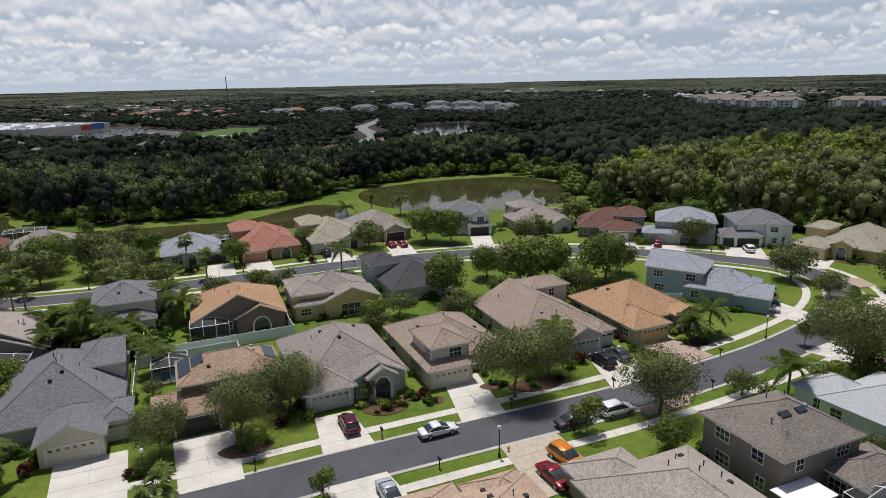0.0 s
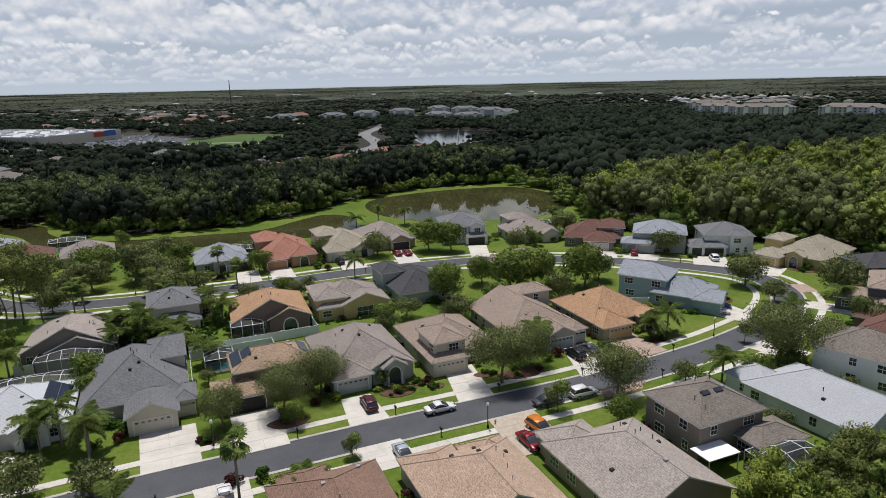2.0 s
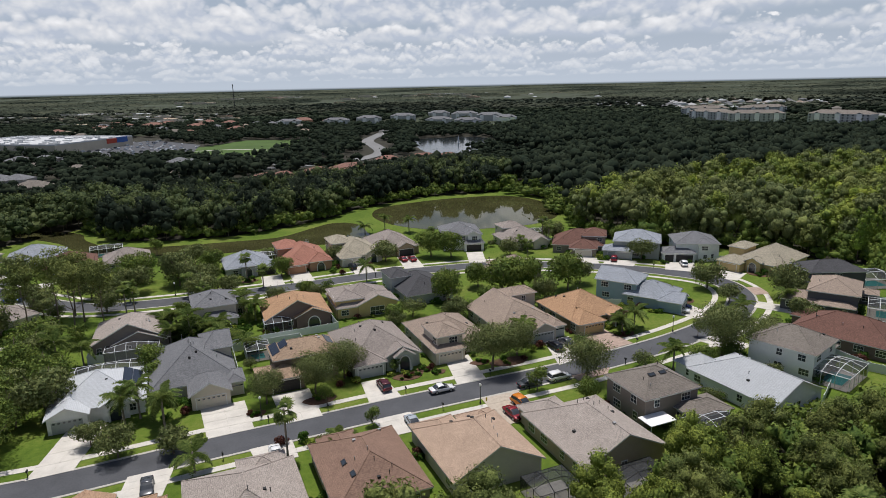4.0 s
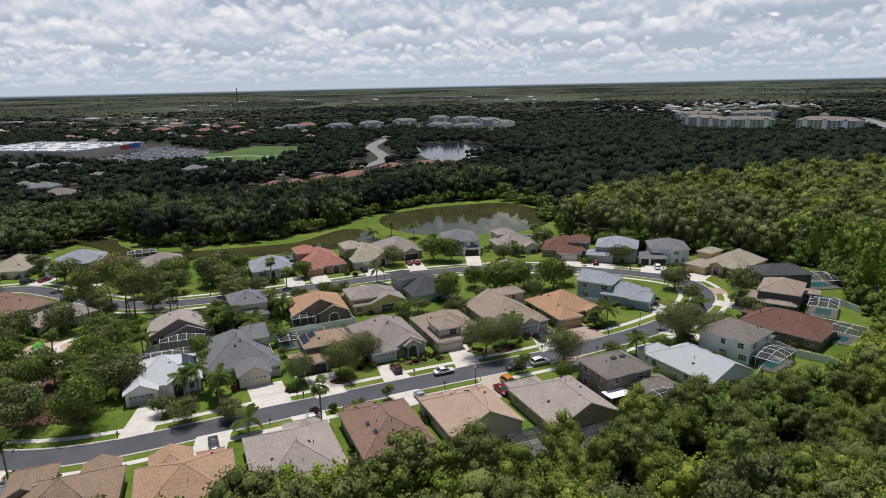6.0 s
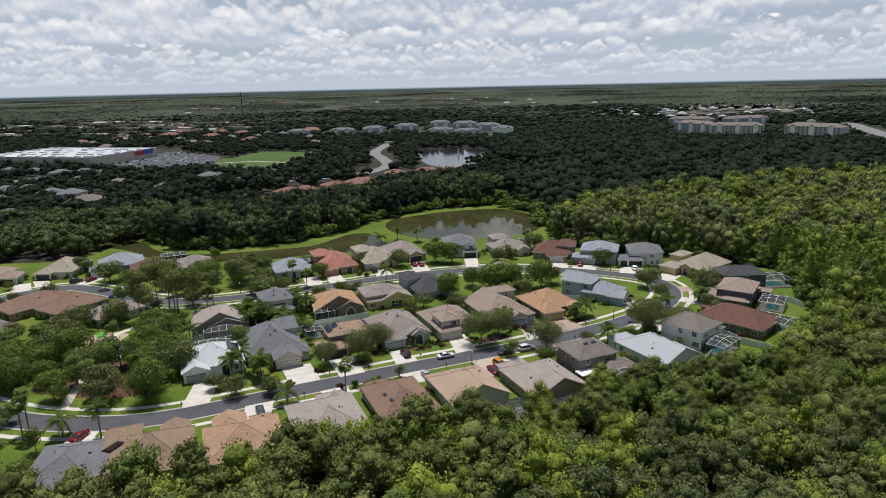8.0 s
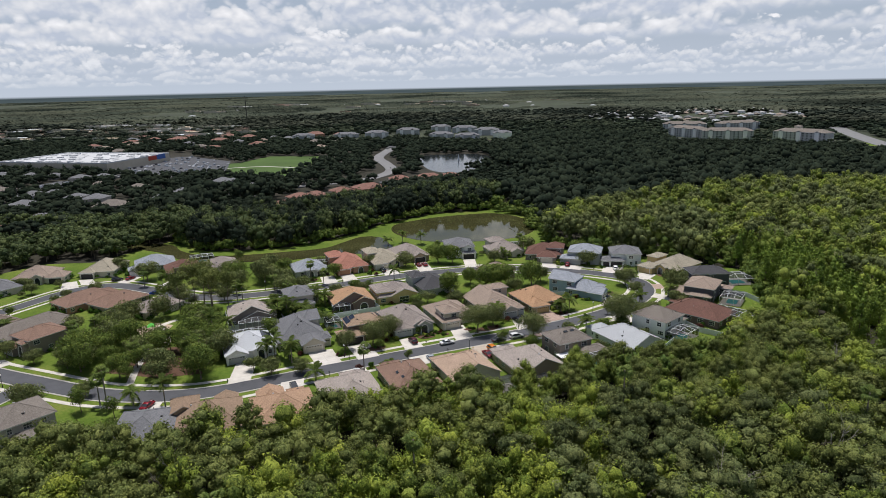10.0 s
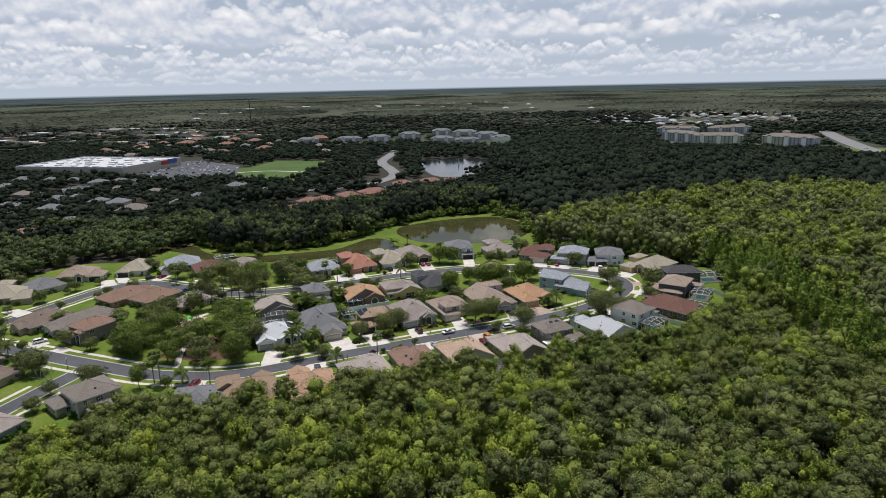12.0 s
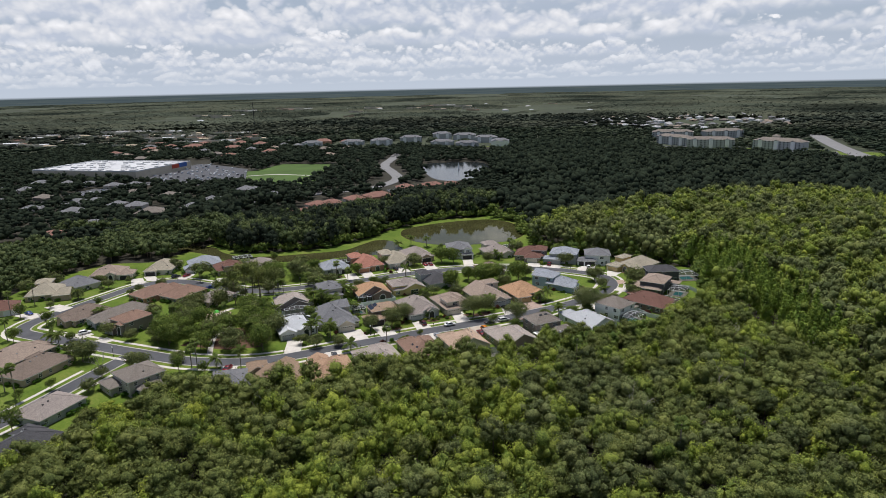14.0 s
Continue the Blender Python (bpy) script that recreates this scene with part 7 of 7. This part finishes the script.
def pool_cage(x, y, rot, w, d, h=2.6, rise=0.9, white=True, water=True, nx=3, ny=3):
    """A screened pool enclosure: posts, a hipped grid of beams and dark insect screen; pool inside."""
    ob = thing("pool_enclosure", pose(x, y, 0, 0, 0, rot), "screened pool enclosure with a slim %s frame" % ("white" if white else "bronze"), "pool enclosure", "pool enclosures")
    mat = VINYL if white else DARKMETAL
    r = 0.055

    def P(i, j):
        u, v = i / nx, j / ny
        return Vector((w * u, d * v, h + rise * min(1.0, 2.6 * min(u, 1 - u, v, 1 - v))))

    for i in range(nx + 1):
        for j in range(ny + 1):
            if i in (0, nx) or j in (0, ny):
                p = P(i, j)
                part("post", MB().bar((p.x, p.y, -0.1), p, r), mat, ob)
            if i < nx:
                part("beam", MB().bar(P(i, j), P(i + 1, j), r), mat, ob)
            if j < ny:
                part("beam", MB().bar(P(i, j), P(i, j + 1), r), mat, ob)
    sc = MB()
    for i in range(nx):
        for j in range(ny):
            sc.face(P(i, j), P(i + 1, j), P(i + 1, j + 1), P(i, j + 1))
    for a, b in (((0, 0), (w, 0)), ((w, 0), (w, d)), ((w, d), (0, d)), ((0, d), (0, 0))):
        sc.face((*a, 0), (*b, 0), (*b, h), (*a, h))
    part("screen", sc, SCREEN, ob, "dark insect screen")
    part("deck", MB().box(0, 0, -0.1, w, d, 0.06), CONCRETE, ob, "pale pool deck")
    if water:
        part("pool", MB().box(w * 0.22, d * 0.25, 0.0, w * 0.78, d * 0.75, 0.075), POOL, ob, "turquoise pool water")


pool_cage(68.6, 44.4, 42, 9.5, 7.0, nx=4)
pool_cage(93.6, 57.4, 44, 7.6, 13.0, h=2.9, rise=0.5, white=True, nx=2, ny=4)
pool_cage(99.6, 76.6, 57, 9.0, 7.0)
pool_cage(106.0, 101.0, 5, 10.0, 9.0, rise=1.4)
pool_cage(-72.2, 60.8, 21, 10.5, 4.2, h=2.4, nx=5, ny=2, water=False)
pool_cage(-73.4, 47.6, 24, 14.2, 5.6, h=2.6, nx=6, ny=2)
pool_cage(-42.6, 60.4, 24, 4.8, 5.0, h=2.5, nx=2, ny=3)
pool_cage(-43.2, 75.4, 22, 6.0, 3.6, h=2.6, nx=3, ny=2, water=False)
pool_cage(37.0, 27.2, 24, 8.4, 5.2, h=2.5, white=True)
pool_cage(22.6, 14.2, 24, 7.0, 5.0, h=2.4, white=False, water=False)
pool_cage(10.4, 12.6, 24, 6.5, 5.0, h=2.4, white=False, water=False)
pool_cage(-66.8, 132.0, 25, 12.0, 5.0, h=2.8, nx=5, ny=2)
pool_cage(-128.0, 85.0, 62, 11, 7.5, h=2.8, nx=4)
pool_cage(-122.0, 146.0, 28, 10, 6, h=2.8, nx=4, ny=2)
pool_cage(55.0, 28.2, 29, 8.0, 5.0, h=2.4)
pool_cage(24.0, 160.0, 18, 9.0, 5.0, h=3.0, nx=4, ny=2)
pool_cage(-103.0, -52.0, 72, 9, 5.0, h=2.6)

# white patio roof behind the taupe house
PATIO = material("patio_roof", (0.80, 0.80, 0.79), 0.4, spread=0.03)
pt = thing("patio_cover", pose(29.6, 29.4, 0, 0, 0, 24), "flat white metal patio cover on slim posts", "patio cover")
part("roof_panel", MB().box(0, 0, 2.45, 5.0, 3.2, 2.56), PATIO, pt)
for sx in (0.1, 4.8):
    part("post", MB().box(sx, 0.1, -0.1, sx + 0.1, 0.2, 2.45), VINYL, pt)


def solar(x, y, z, rot, pitch, cols, rows):
    """Rows of dark panels lying on a roof slope."""
    ob = thing("solar_array", pose(x, y, z, 0, 0, rot) @ pose(0, 0, 0, pitch, 0, 0), "dark solar panels mounted on the roof slope", "solar panels", "roof solar panels")
    me = MB().box(0, 0, 0.03, 1.0, 1.62, 0.08).mesh("panel")
    me.materials.append(SOLAR)
    for i in range(cols):
        for j in range(rows):
            part("panel", me, SOLAR, ob).location = (i * 1.05, j * 1.68, 0)


def on_roof(ax, ay, rot, bx, by):
    q = pose(ax, ay, 0, 0, 0, rot) @ Vector((bx, by, 0))
    return q.x, q.y


# brown house: west slope; white house: north slope
for bx, by, n in ((2.2, 9.9, 5), (3.8, 8.6, 3)):
    x, y = on_roof(-34.6, 46.0, 24.5, bx, by)
    solar(x, y, H2 + 0.04 + 0.5 * (bx - 1.9), 24.5 - 90, math.degrees(math.atan(0.5)), n, 1)
x, y = on_roof(-34.6, 46.0, 24.5, 14.1, 5.4)
solar(x, y, H2 + 0.26, 24.5 + 90, math.degrees(math.atan(0.5)), 4, 1)
x, y = on_roof(-67.2, 32.9, 24, 14.6, 6.6)
solar(x, y, H1 + 0.45, 24 + 90, math.degrees(math.atan(0.5)), 6, 2)


def skylight(x, y, z, rot, pitch):
    ob = thing("skylight", pose(x, y, z, 0, 0, rot) @ pose(0, 0, 0, pitch, 0, 0), "flat skylight set in the shingled roof", "skylight", "skylights")
    part("frame", MB().box(-0.65, -0.35, -0.05, 0.65, 0.35, 0.12), DARKMETAL, ob)
    part("pane", MB().box(-0.55, -0.26, 0.12, 0.55, 0.26, 0.14), GLASS, ob)


for bx in (6.6, 4.4):
    x, y = on_roof(29.4, 32.4, 24, bx, 3.9)
    skylight(x, y, 5.3 + 0.5 * 3.9, 24, math.degrees(math.atan(0.5)))
for bx, by in ((3.2, 8), (3.6, 4.6)):
    x, y = on_roof(-15.4, 9.2, 24, bx, by)
    skylight(x, y, 2.75 + 0.5 * bx, 24 - 90, math.degrees(math.atan(0.5)))
for bx in (5.2, 3.2):
    x, y = on_roof(50.6, 34.2, 29, 13.4 - bx, 5.0 + bx)
    skylight(x, y, 2.75 + 0.48 * bx, 29 + 90, math.degrees(math.atan(0.48)))

# playground in the park
PLASTIC = material("green_plastic", (0.10, 0.50, 0.06), 0.5, spread=0.06)
WOOD = material("play_wood", (0.30, 0.20, 0.12), 0.8, spread=0.2)
pg = thing("play_tower", pose(-99.9, 57.6, 0, 0, 0, 20), "wooden play tower with bright green roof and slide", "playground")
for sx in (-0.9, 0.9):
    for sy in (-0.9, 0.9):
        part("post", MB().box(sx - 0.07, sy - 0.07, -0.1, sx + 0.07, sy + 0.07, 3.3), WOOD, pg)
part("platform", MB().box(-1, -1, 1.3, 1, 1, 1.42), WOOD, pg)
part("roof", MB().face((-1.3, -1.3, 3.3), (1.3, -1.3, 3.3), (0, 0, 4.5)).face((1.3, -1.3, 3.3), (1.3, 1.3, 3.3), (0, 0, 4.5)).face((1.3, 1.3, 3.3), (-1.3, 1.3, 3.3), (0, 0, 4.5)).face((-1.3, 1.3, 3.3), (-1.3, -1.3, 3.3), (0, 0, 4.5)), PLASTIC, pg, "bright green roof")
part("slide", MB().face((1, -0.4, 1.4), (4.2, -0.4, 0.25), (4.2, 0.4, 0.25), (1, 0.4, 1.4)).face((1, -0.4, 1.4), (1, -0.4, 1.7), (4.2, -0.4, 0.55), (4.2, -0.4, 0.25)).face((1, 0.4, 1.4), (4.2, 0.4, 0.25), (4.2, 0.4, 0.55), (1, 0.4, 1.7)), PLASTIC, pg, "bright green slide")
copy_thing(pg, pose(-97.7, 50.6, 0, 0, 0, 110) @ Matrix.Scale(0.85, 4))
path = smooth_line([(-98, 72), (-101, 66), (-97, 60), (-92, 50), (-94, 38), (-90, 22)], 2.0)
tagged(part("park_path", ribbon(MB(), path, -1.0, 1.0, -0.05, 0.05), CONCRETE), "winding pale concrete path through the park", "path", kind="structure")
tagged(part("park_floor", poly_slab(MB(), [(-104, 30), (-84, 25.5), (-72, 28), (-78, 38), (-86, 48), (-98, 46)], -0.05, 0.02), MULCH), "shaded leaf litter under the park trees", "ground", kind="structure")
tagged(part("play_sand", poly_slab(MB(), [(-108, 60), (-103, 57), (-97, 60), (-97, 67), (-103, 69), (-108, 66)], -0.05, 0.045), material("sand", (0.42, 0.33, 0.24), 0.95, coord="World")), "sandy play area round the play tower", "ground", kind="structure")

# ---- the town beyond ----
FLATROOF = material("flat_roof", (0.50, 0.51, 0.52), 0.7, spread=0.12, scale=0.05, fine=0.4, coord="World", dirt=0.2)
SHOP = material("shop_wall", (0.50, 0.45, 0.36), 0.9, spread=0.1, scale=0.2)
BANDRED = material("red_band", (0.40, 0.06, 0.03), 0.6)
BANDBLUE = material("blue_band", (0.05, 0.12, 0.35), 0.6)


def big_store():
    ob = thing("store", pose(-483, 533, 0, 0, 0, -13), "large flat-roofed white store with rooftop units", "store")
    W, D, H = 138.0, 98.0, 8.5
    part("wall", MB().box(0, 0, -0.5, W, D, H), SHOP, ob)
    part("roof", MB().box(1, 1, H, W - 1, D - 1, H + 0.3), FLATROOF, ob, "white flat roof")
    for q in ((0, 0, W, 1), (0, D - 1, W, D), (0, 1, 1, D - 1), (W - 1, 1, W, D - 1)):
        part("parapet", MB().box(q[0], q[1], H, q[2], q[3], H + 1.2), FLATROOF, ob)
    for i in range(9):
        for j in range(5):
            u, v = 8 + i * 14.5 + 3 * noise.noise((i * 1.7, j * 2.3, 0)) * 4, 9 + j * 18 + 4 * noise.noise((i * 2.1, j * 1.3, 5))
            part("roof_unit", MB().box(u, v, H + 0.3, u + 4 + (i * 3 + j) % 5, v + 3 + (i + j * 2) % 3, H + 1.0 + 0.3 * ((i + j) % 3)), FLATROOF, ob)
    part("sign_band", MB().box(W, 62, 4.5, W + 0.6, 75, 8.8), BANDRED, ob, "red front band")
    part("sign_band", MB().box(W, 75, 4.5, W + 0.6, 90, 9.6), BANDBLUE, ob, "blue front band")


big_store()

FLAT_PANE = MB().box(-0.9, -0.06, -0.75, 0.9, 0.0, 0.75).mesh("window")
FLAT_PANE.materials.append(GLASS)


def flats(x, y, rot, w, d, storeys, wall, roof, label):
    """A block of flats with rows of windows and a hipped roof."""
    h = storeys * 3.0
    ob = thing("apartment_building", pose(x, y, 0, 0, 0, rot), label, "apartment building", "apartment buildings")
    b = (-w / 2, -d / 2, w, d, h, "xhh", 0.4)
    wall_block(b, ob, WALL_M[wall])
    roof_block(b, ob, ROOF_M[roof], TRIM)
    for s in range(storeys if storeys > 3 else 0):
        n = int(w / 5.0)
        for k in range(n):
            part("window", FLAT_PANE, GLASS, ob).matrix_local = place_on(b, "f", (k + 0.5) * (w - 0.9) / n) @ pose(0, 0, 1.6 + 3.0 * s)
    for k in range(max(2, int(w / 18))):
        u = -w / 2 + (k + 0.5) * w / max(2, int(w / 18))
        bay = (u - 3.0, -d / 2 - 1.6, 6.0, 4.0, h + 0.4, "ygh", 0.5)
        part("bay", MB().box(u - 2.6, -d / 2 - 1.2, -0.3, u + 2.6, -d / 2 + 0.6, h + 0.3), WALL_M["white"], ob)
        roof_block(bay, ob, ROOF_M[roof], TRIM)


# pale four-storey walls set to grey for the cloud shade on them
for a in ((355, 877, -20, 64, 18, 4, "grey", "taupe", "four-storey pale grey apartment block behind another"), (434, 874, 14, 68, 18, 4, "grey", "taupe", "four-storey pale grey apartment block behind another"), (327, 778, -66, 62, 18, 4, "grey", "taupe", "four-storey pale grey apartment wing with grey-brown roof"), (358, 724, -19, 62, 19, 4, "grey", "taupe", "long four-storey pale grey apartment block with bays"), (432, 678, -54, 66, 20, 4, "grey", "taupe", "four-storey pale grey apartment block with a corner tower"),
          (-237, 883, 5, 34, 16, 2, "grey", "slate", "pale two-storey apartment house with slate roof"), (-170, 891, -10, 36, 16, 2, "grey", "slate", "pale two-storey apartment house with slate roof"), (-120, 868, 20, 34, 18, 3, "grey", "slate", "grey three-storey apartment house with slate roof"), (-75, 917, -6, 36, 18, 3, "grey", "slate", "grey three-storey apartment house with slate roof"), (-23, 985, 6, 34, 18, 3, "grey", "slate", "grey three-storey apartment house with slate roof"), (-20, 855, -12, 36, 18, 2, "grey", "slate", "low grey apartment house with slate roof"), (17, 946, -8, 40, 18, 3, "grey", "slate", "grey three-storey apartment house with slate roof"), (19, 823, 4, 36, 16, 2, "grey", "slate", "low grey apartment house with slate roof"), (51, 886, -10, 38, 18, 3, "grey", "slate", "grey three-storey apartment house with slate roof"), (70, 815, -6, 28, 18, 3, "white", "slate", "white three-storey apartment house with slate roof")):
    flats(*a)
tw = thing("stair_tower", pose(432, 690, 0, 0, 0, -54), "square cream stair tower with a pyramid roof", "tower")
tb = (-4, -4, 8, 8, 18.0, "xhh", 0.45)
wall_block(tb, tw, WALL_M["cream"])
roof_block(tb, tw, ROOF_M["taupe"], TRIM)


def villa(label, wall, roof, w, d, h, pitch=0.45):
    """A far house: hipped main block with a gabled wing."""
    ob = thing("villa", pose(0, 0, -500), label, "house", "houses of the farther suburb")
    wl, rf = MB(), MB()
    for x0, y0, bw, bd in ((-w / 2, -d / 2, w, d), (-w / 2, -d / 2 - 3, w * 0.45, d * 0.6)):
        x1, y1 = x0 + bw, y0 + bd
        wl.box(x0 + 0.4, y0 + 0.4, -0.3, x1 - 0.4, y1 - 0.4, h)
        e = min(bw, bd) / 2
        top = h + pitch * e
        if bw >= bd:
            r0, r1 = (x0 + e, y0 + e, top), (x1 - e, y0 + e, top)
            rf.face((x0, y0, h), (x1, y0, h), r1, r0).face((x1, y1, h), (x0, y1, h), r0, r1).face((x0, y1, h), (x0, y0, h), r0).face((x1, y0, h), (x1, y1, h), r1)
        else:
            r0, r1 = (x0 + e, y0 + e, top), (x0 + e, y1 - e, top)
            rf.face((x0, y1, h), (x0, y0, h), r0, r1).face((x1, y0, h), (x1, y1, h), r1, r0).face((x0, y0, h), (x1, y0, h), r0).face((x1, y1, h), (x0, y1, h), r1)
    part("wall", wl, WALL_M[wall], ob)
    part("roof", rf, ROOF_M[roof], ob)
    return ob


VILLAS = [villa("far house with slate roof among trees", "stone", "slate", 17, 13, 3.0), villa("far house with grey-brown roof among trees", "taupe", "taupe", 18, 13, 3.0), villa("far two-storey house with dark grey roof", "stone", "slate", 14, 12, 4.8), villa("far house with brown roof among trees", "tan", "tan", 17, 13, 3.0)]
REDV = [villa("low office building with terracotta roof", "terra", "clay", 24, 15, 3.8, 0.42), villa("small office building with red roof", "cream", "clay", 17, 13, 3.8, 0.42)]
WHITEV = [villa("far white-roofed house among trees", "white", "white", 17, 12, 3.2), villa("far pale house with light grey roof", "white", "palegrey", 15, 12, 4.4)]
SHOPS = []
for w, d, h, m, top in ((46, 22, 7, SHOP, WALL_M["tan"]), (70, 26, 8, WALL_M["cream"], FLATROOF), (34, 20, 6, WALL_M["tan"], ROOF_M["clay"])):
    ob = thing("shop_building", pose(0, 0, -500), "pale flat-roofed shop building with a parapet", "shop", "shops along the main road")
    part("wall", MB().box(-w / 2, -d / 2, -0.5, w / 2, d / 2, h), m, ob)
    part("roof", MB().box(-w / 2 + 0.6, -d / 2 + 0.6, h, w / 2 - 0.6, d / 2 - 0.6, h + 0.2), top, ob)
    part("parapet", MB().box(-w / 2, -d / 2 - 0.3, h - 1, w * 0.15, -d / 2 + 0.6, h + 2), m, ob)
    SHOPS.append(ob)



def put(src, x, y, rot=None, s=1.0):
    copy_thing(src, pose(x, y, 0, 0, 0, far.uniform(0, 180) if rot is None else rot) @ Matrix.Scale(s, 4))


for x, y, r in ((-126, 262, 35), (-114, 280, 35), (-100, 316, 30), (-84, 334, 30), (-66, 348, 30), (-62, 302, 25), (-110, 310, 40), (-22, 398, 20), (-4, 404, 10), (-46, 392, 15), (-264, 214, 20)):
    put(REDV[far.randrange(2)], x, y, r)
for x, y in SUBURB:
    put(VILLAS[far.choice((0, 0, 2, 1))], x, y, far.choice((0, 20, 160)) + far.uniform(-8, 8), far.uniform(0.85, 1.15))
for x, y in STRIP:
    put(SHOPS[far.randrange(3)], x, y, far.uniform(-12, 8), far.uniform(0.6, 1.0))
for x, y in MIDTOWN:
    put(far.choice(REDV + VILLAS), x, y, far.uniform(-20, 20), far.uniform(0.9, 1.3))
for x, y in EASTTOWN:
    put(far.choice(WHITEV + VILLAS), x, y)
for x, y in FARTOWN:
    put(far.choice(SHOPS + WHITEV), x, y, far.uniform(-12, 12), far.uniform(0.9, 1.8))

# car parks and roads of the town
LOTS = [[(-344, 505), (-272, 448), (-224, 488), (-250, 578), (-318, 640), (-336, 640)], [(-118, 292), (-96, 286), (-52, 310), (-40, 350), (-52, 356), (-60, 326), (-92, 304)], [(-372, 398), (-330, 392), (-326, 430), (-360, 442)], [(-372, 356), (-344, 352), (-340, 370), (-368, 374)], [(-256, 330), (-226, 322), (-224, 300), (-252, 304)], [(-184, 330), (-150, 328), (-150, 344), (-182, 348)], [(-60, 384), (-30, 404), (-6, 412), (-8, 424), (-40, 414), (-64, 398)], [(400, 640), (470, 606), (486, 640), (420, 672)], [(290, 752), (395, 712), (400, 722), (296, 764)], [(-330, 470), (-250, 450), (-252, 462), (-326, 480)]]
cars = [MB() for _ in range(3)]
for k, lot in enumerate(LOTS):
    tagged(part("car_park", poly_slab(MB(), lot, -0.1, 0.30 + 0.004 * k), ASPHALT), "grey asphalt car park of the town", "car park", kind="structure")
    xs, ys = [p[0] for p in lot], [p[1] for p in lot]
    for _ in range(int((max(xs) - min(xs)) * (max(ys) - min(ys)) / 150)):
        x, y = far.uniform(min(xs), max(xs)), far.uniform(min(ys), max(ys))
        if inside(lot, x, y):
            m = cars[far.randrange(3)]
            m.box(x - 0.9, y - 2.2, 0.5, x + 0.9, y + 2.2, 1.15)
            m.box(x - 0.8, y - 1.5, 1.15, x + 0.8, y + 1.0, 1.75)
for m, c in zip(cars, ("white", "grey", "silver")):
    tagged(part("distant_cars", m, CAR_PAINT[c]), "many small parked cars in the town's car parks", "cars", kind="stuff")
PALE_ROAD = material("old_asphalt", (0.19, 0.19, 0.19), 0.9, spread=0.15, scale=0.1, fine=1.0, coord="World")
for pts, w in (([(-140, 372), (-98, 396), (-83, 401), (-65, 439), (-60, 475), (-72, 530), (-86, 590), (-82, 691), (-90, 800)], 6.0), ([(600, 900), (571, 832), (516, 684), (476, 556), (450, 470)], 11.0), ([(-420, 470), (-330, 462), (-276, 466), (-170, 416), (-98, 396)], 4.5), ([(-1000, 1060), (-500, 1040), (-100, 1060), (300, 1010)], 9.0)):
    tagged(part("road_far", ribbon(MB(), smooth_line(pts, 10.0), -w, w, -0.1, 0.46), PALE_ROAD), "pale worn asphalt road through the town", "road", kind="structure")
tagged(part("field_path", ribbon(MB(), smooth_line([(-262, 498), (-206, 524), (-158, 511), (-140, 530)], 8.0), -1.6, 1.6, -0.1, 0.13), CONCRETE), "pale concrete path across the playing field", "path", kind="structure")
ft = thing("fountain", pose(4, 545, 0), "tall white fountain jet on the lake", "fountain")
part("jet", MB().lathe([(1.4, 0.05), (0.9, 1.5), (0.5, 4.0), (0.25, 6.0), (0.05, 7.0)], 8), GLOBE, ft)
mast = thing("radio_mast", pose(-520, 1500, 0), "thin lattice radio mast on the skyline", "mast")
part("pole", MB().bar((0, 0, -1), (0, 0, 62), 0.9, 4), DARKMETAL, mast)

# the patterns from which trees and shrubs were copied are not part of the place
for src in [t for kind in MODELS.values() for t in kind] + SHRUBS + VILLAS + REDV + WHITEV + SHOPS:
    for o in list(src.children_recursive) + [src]:
        bpy.data.objects.remove(o)
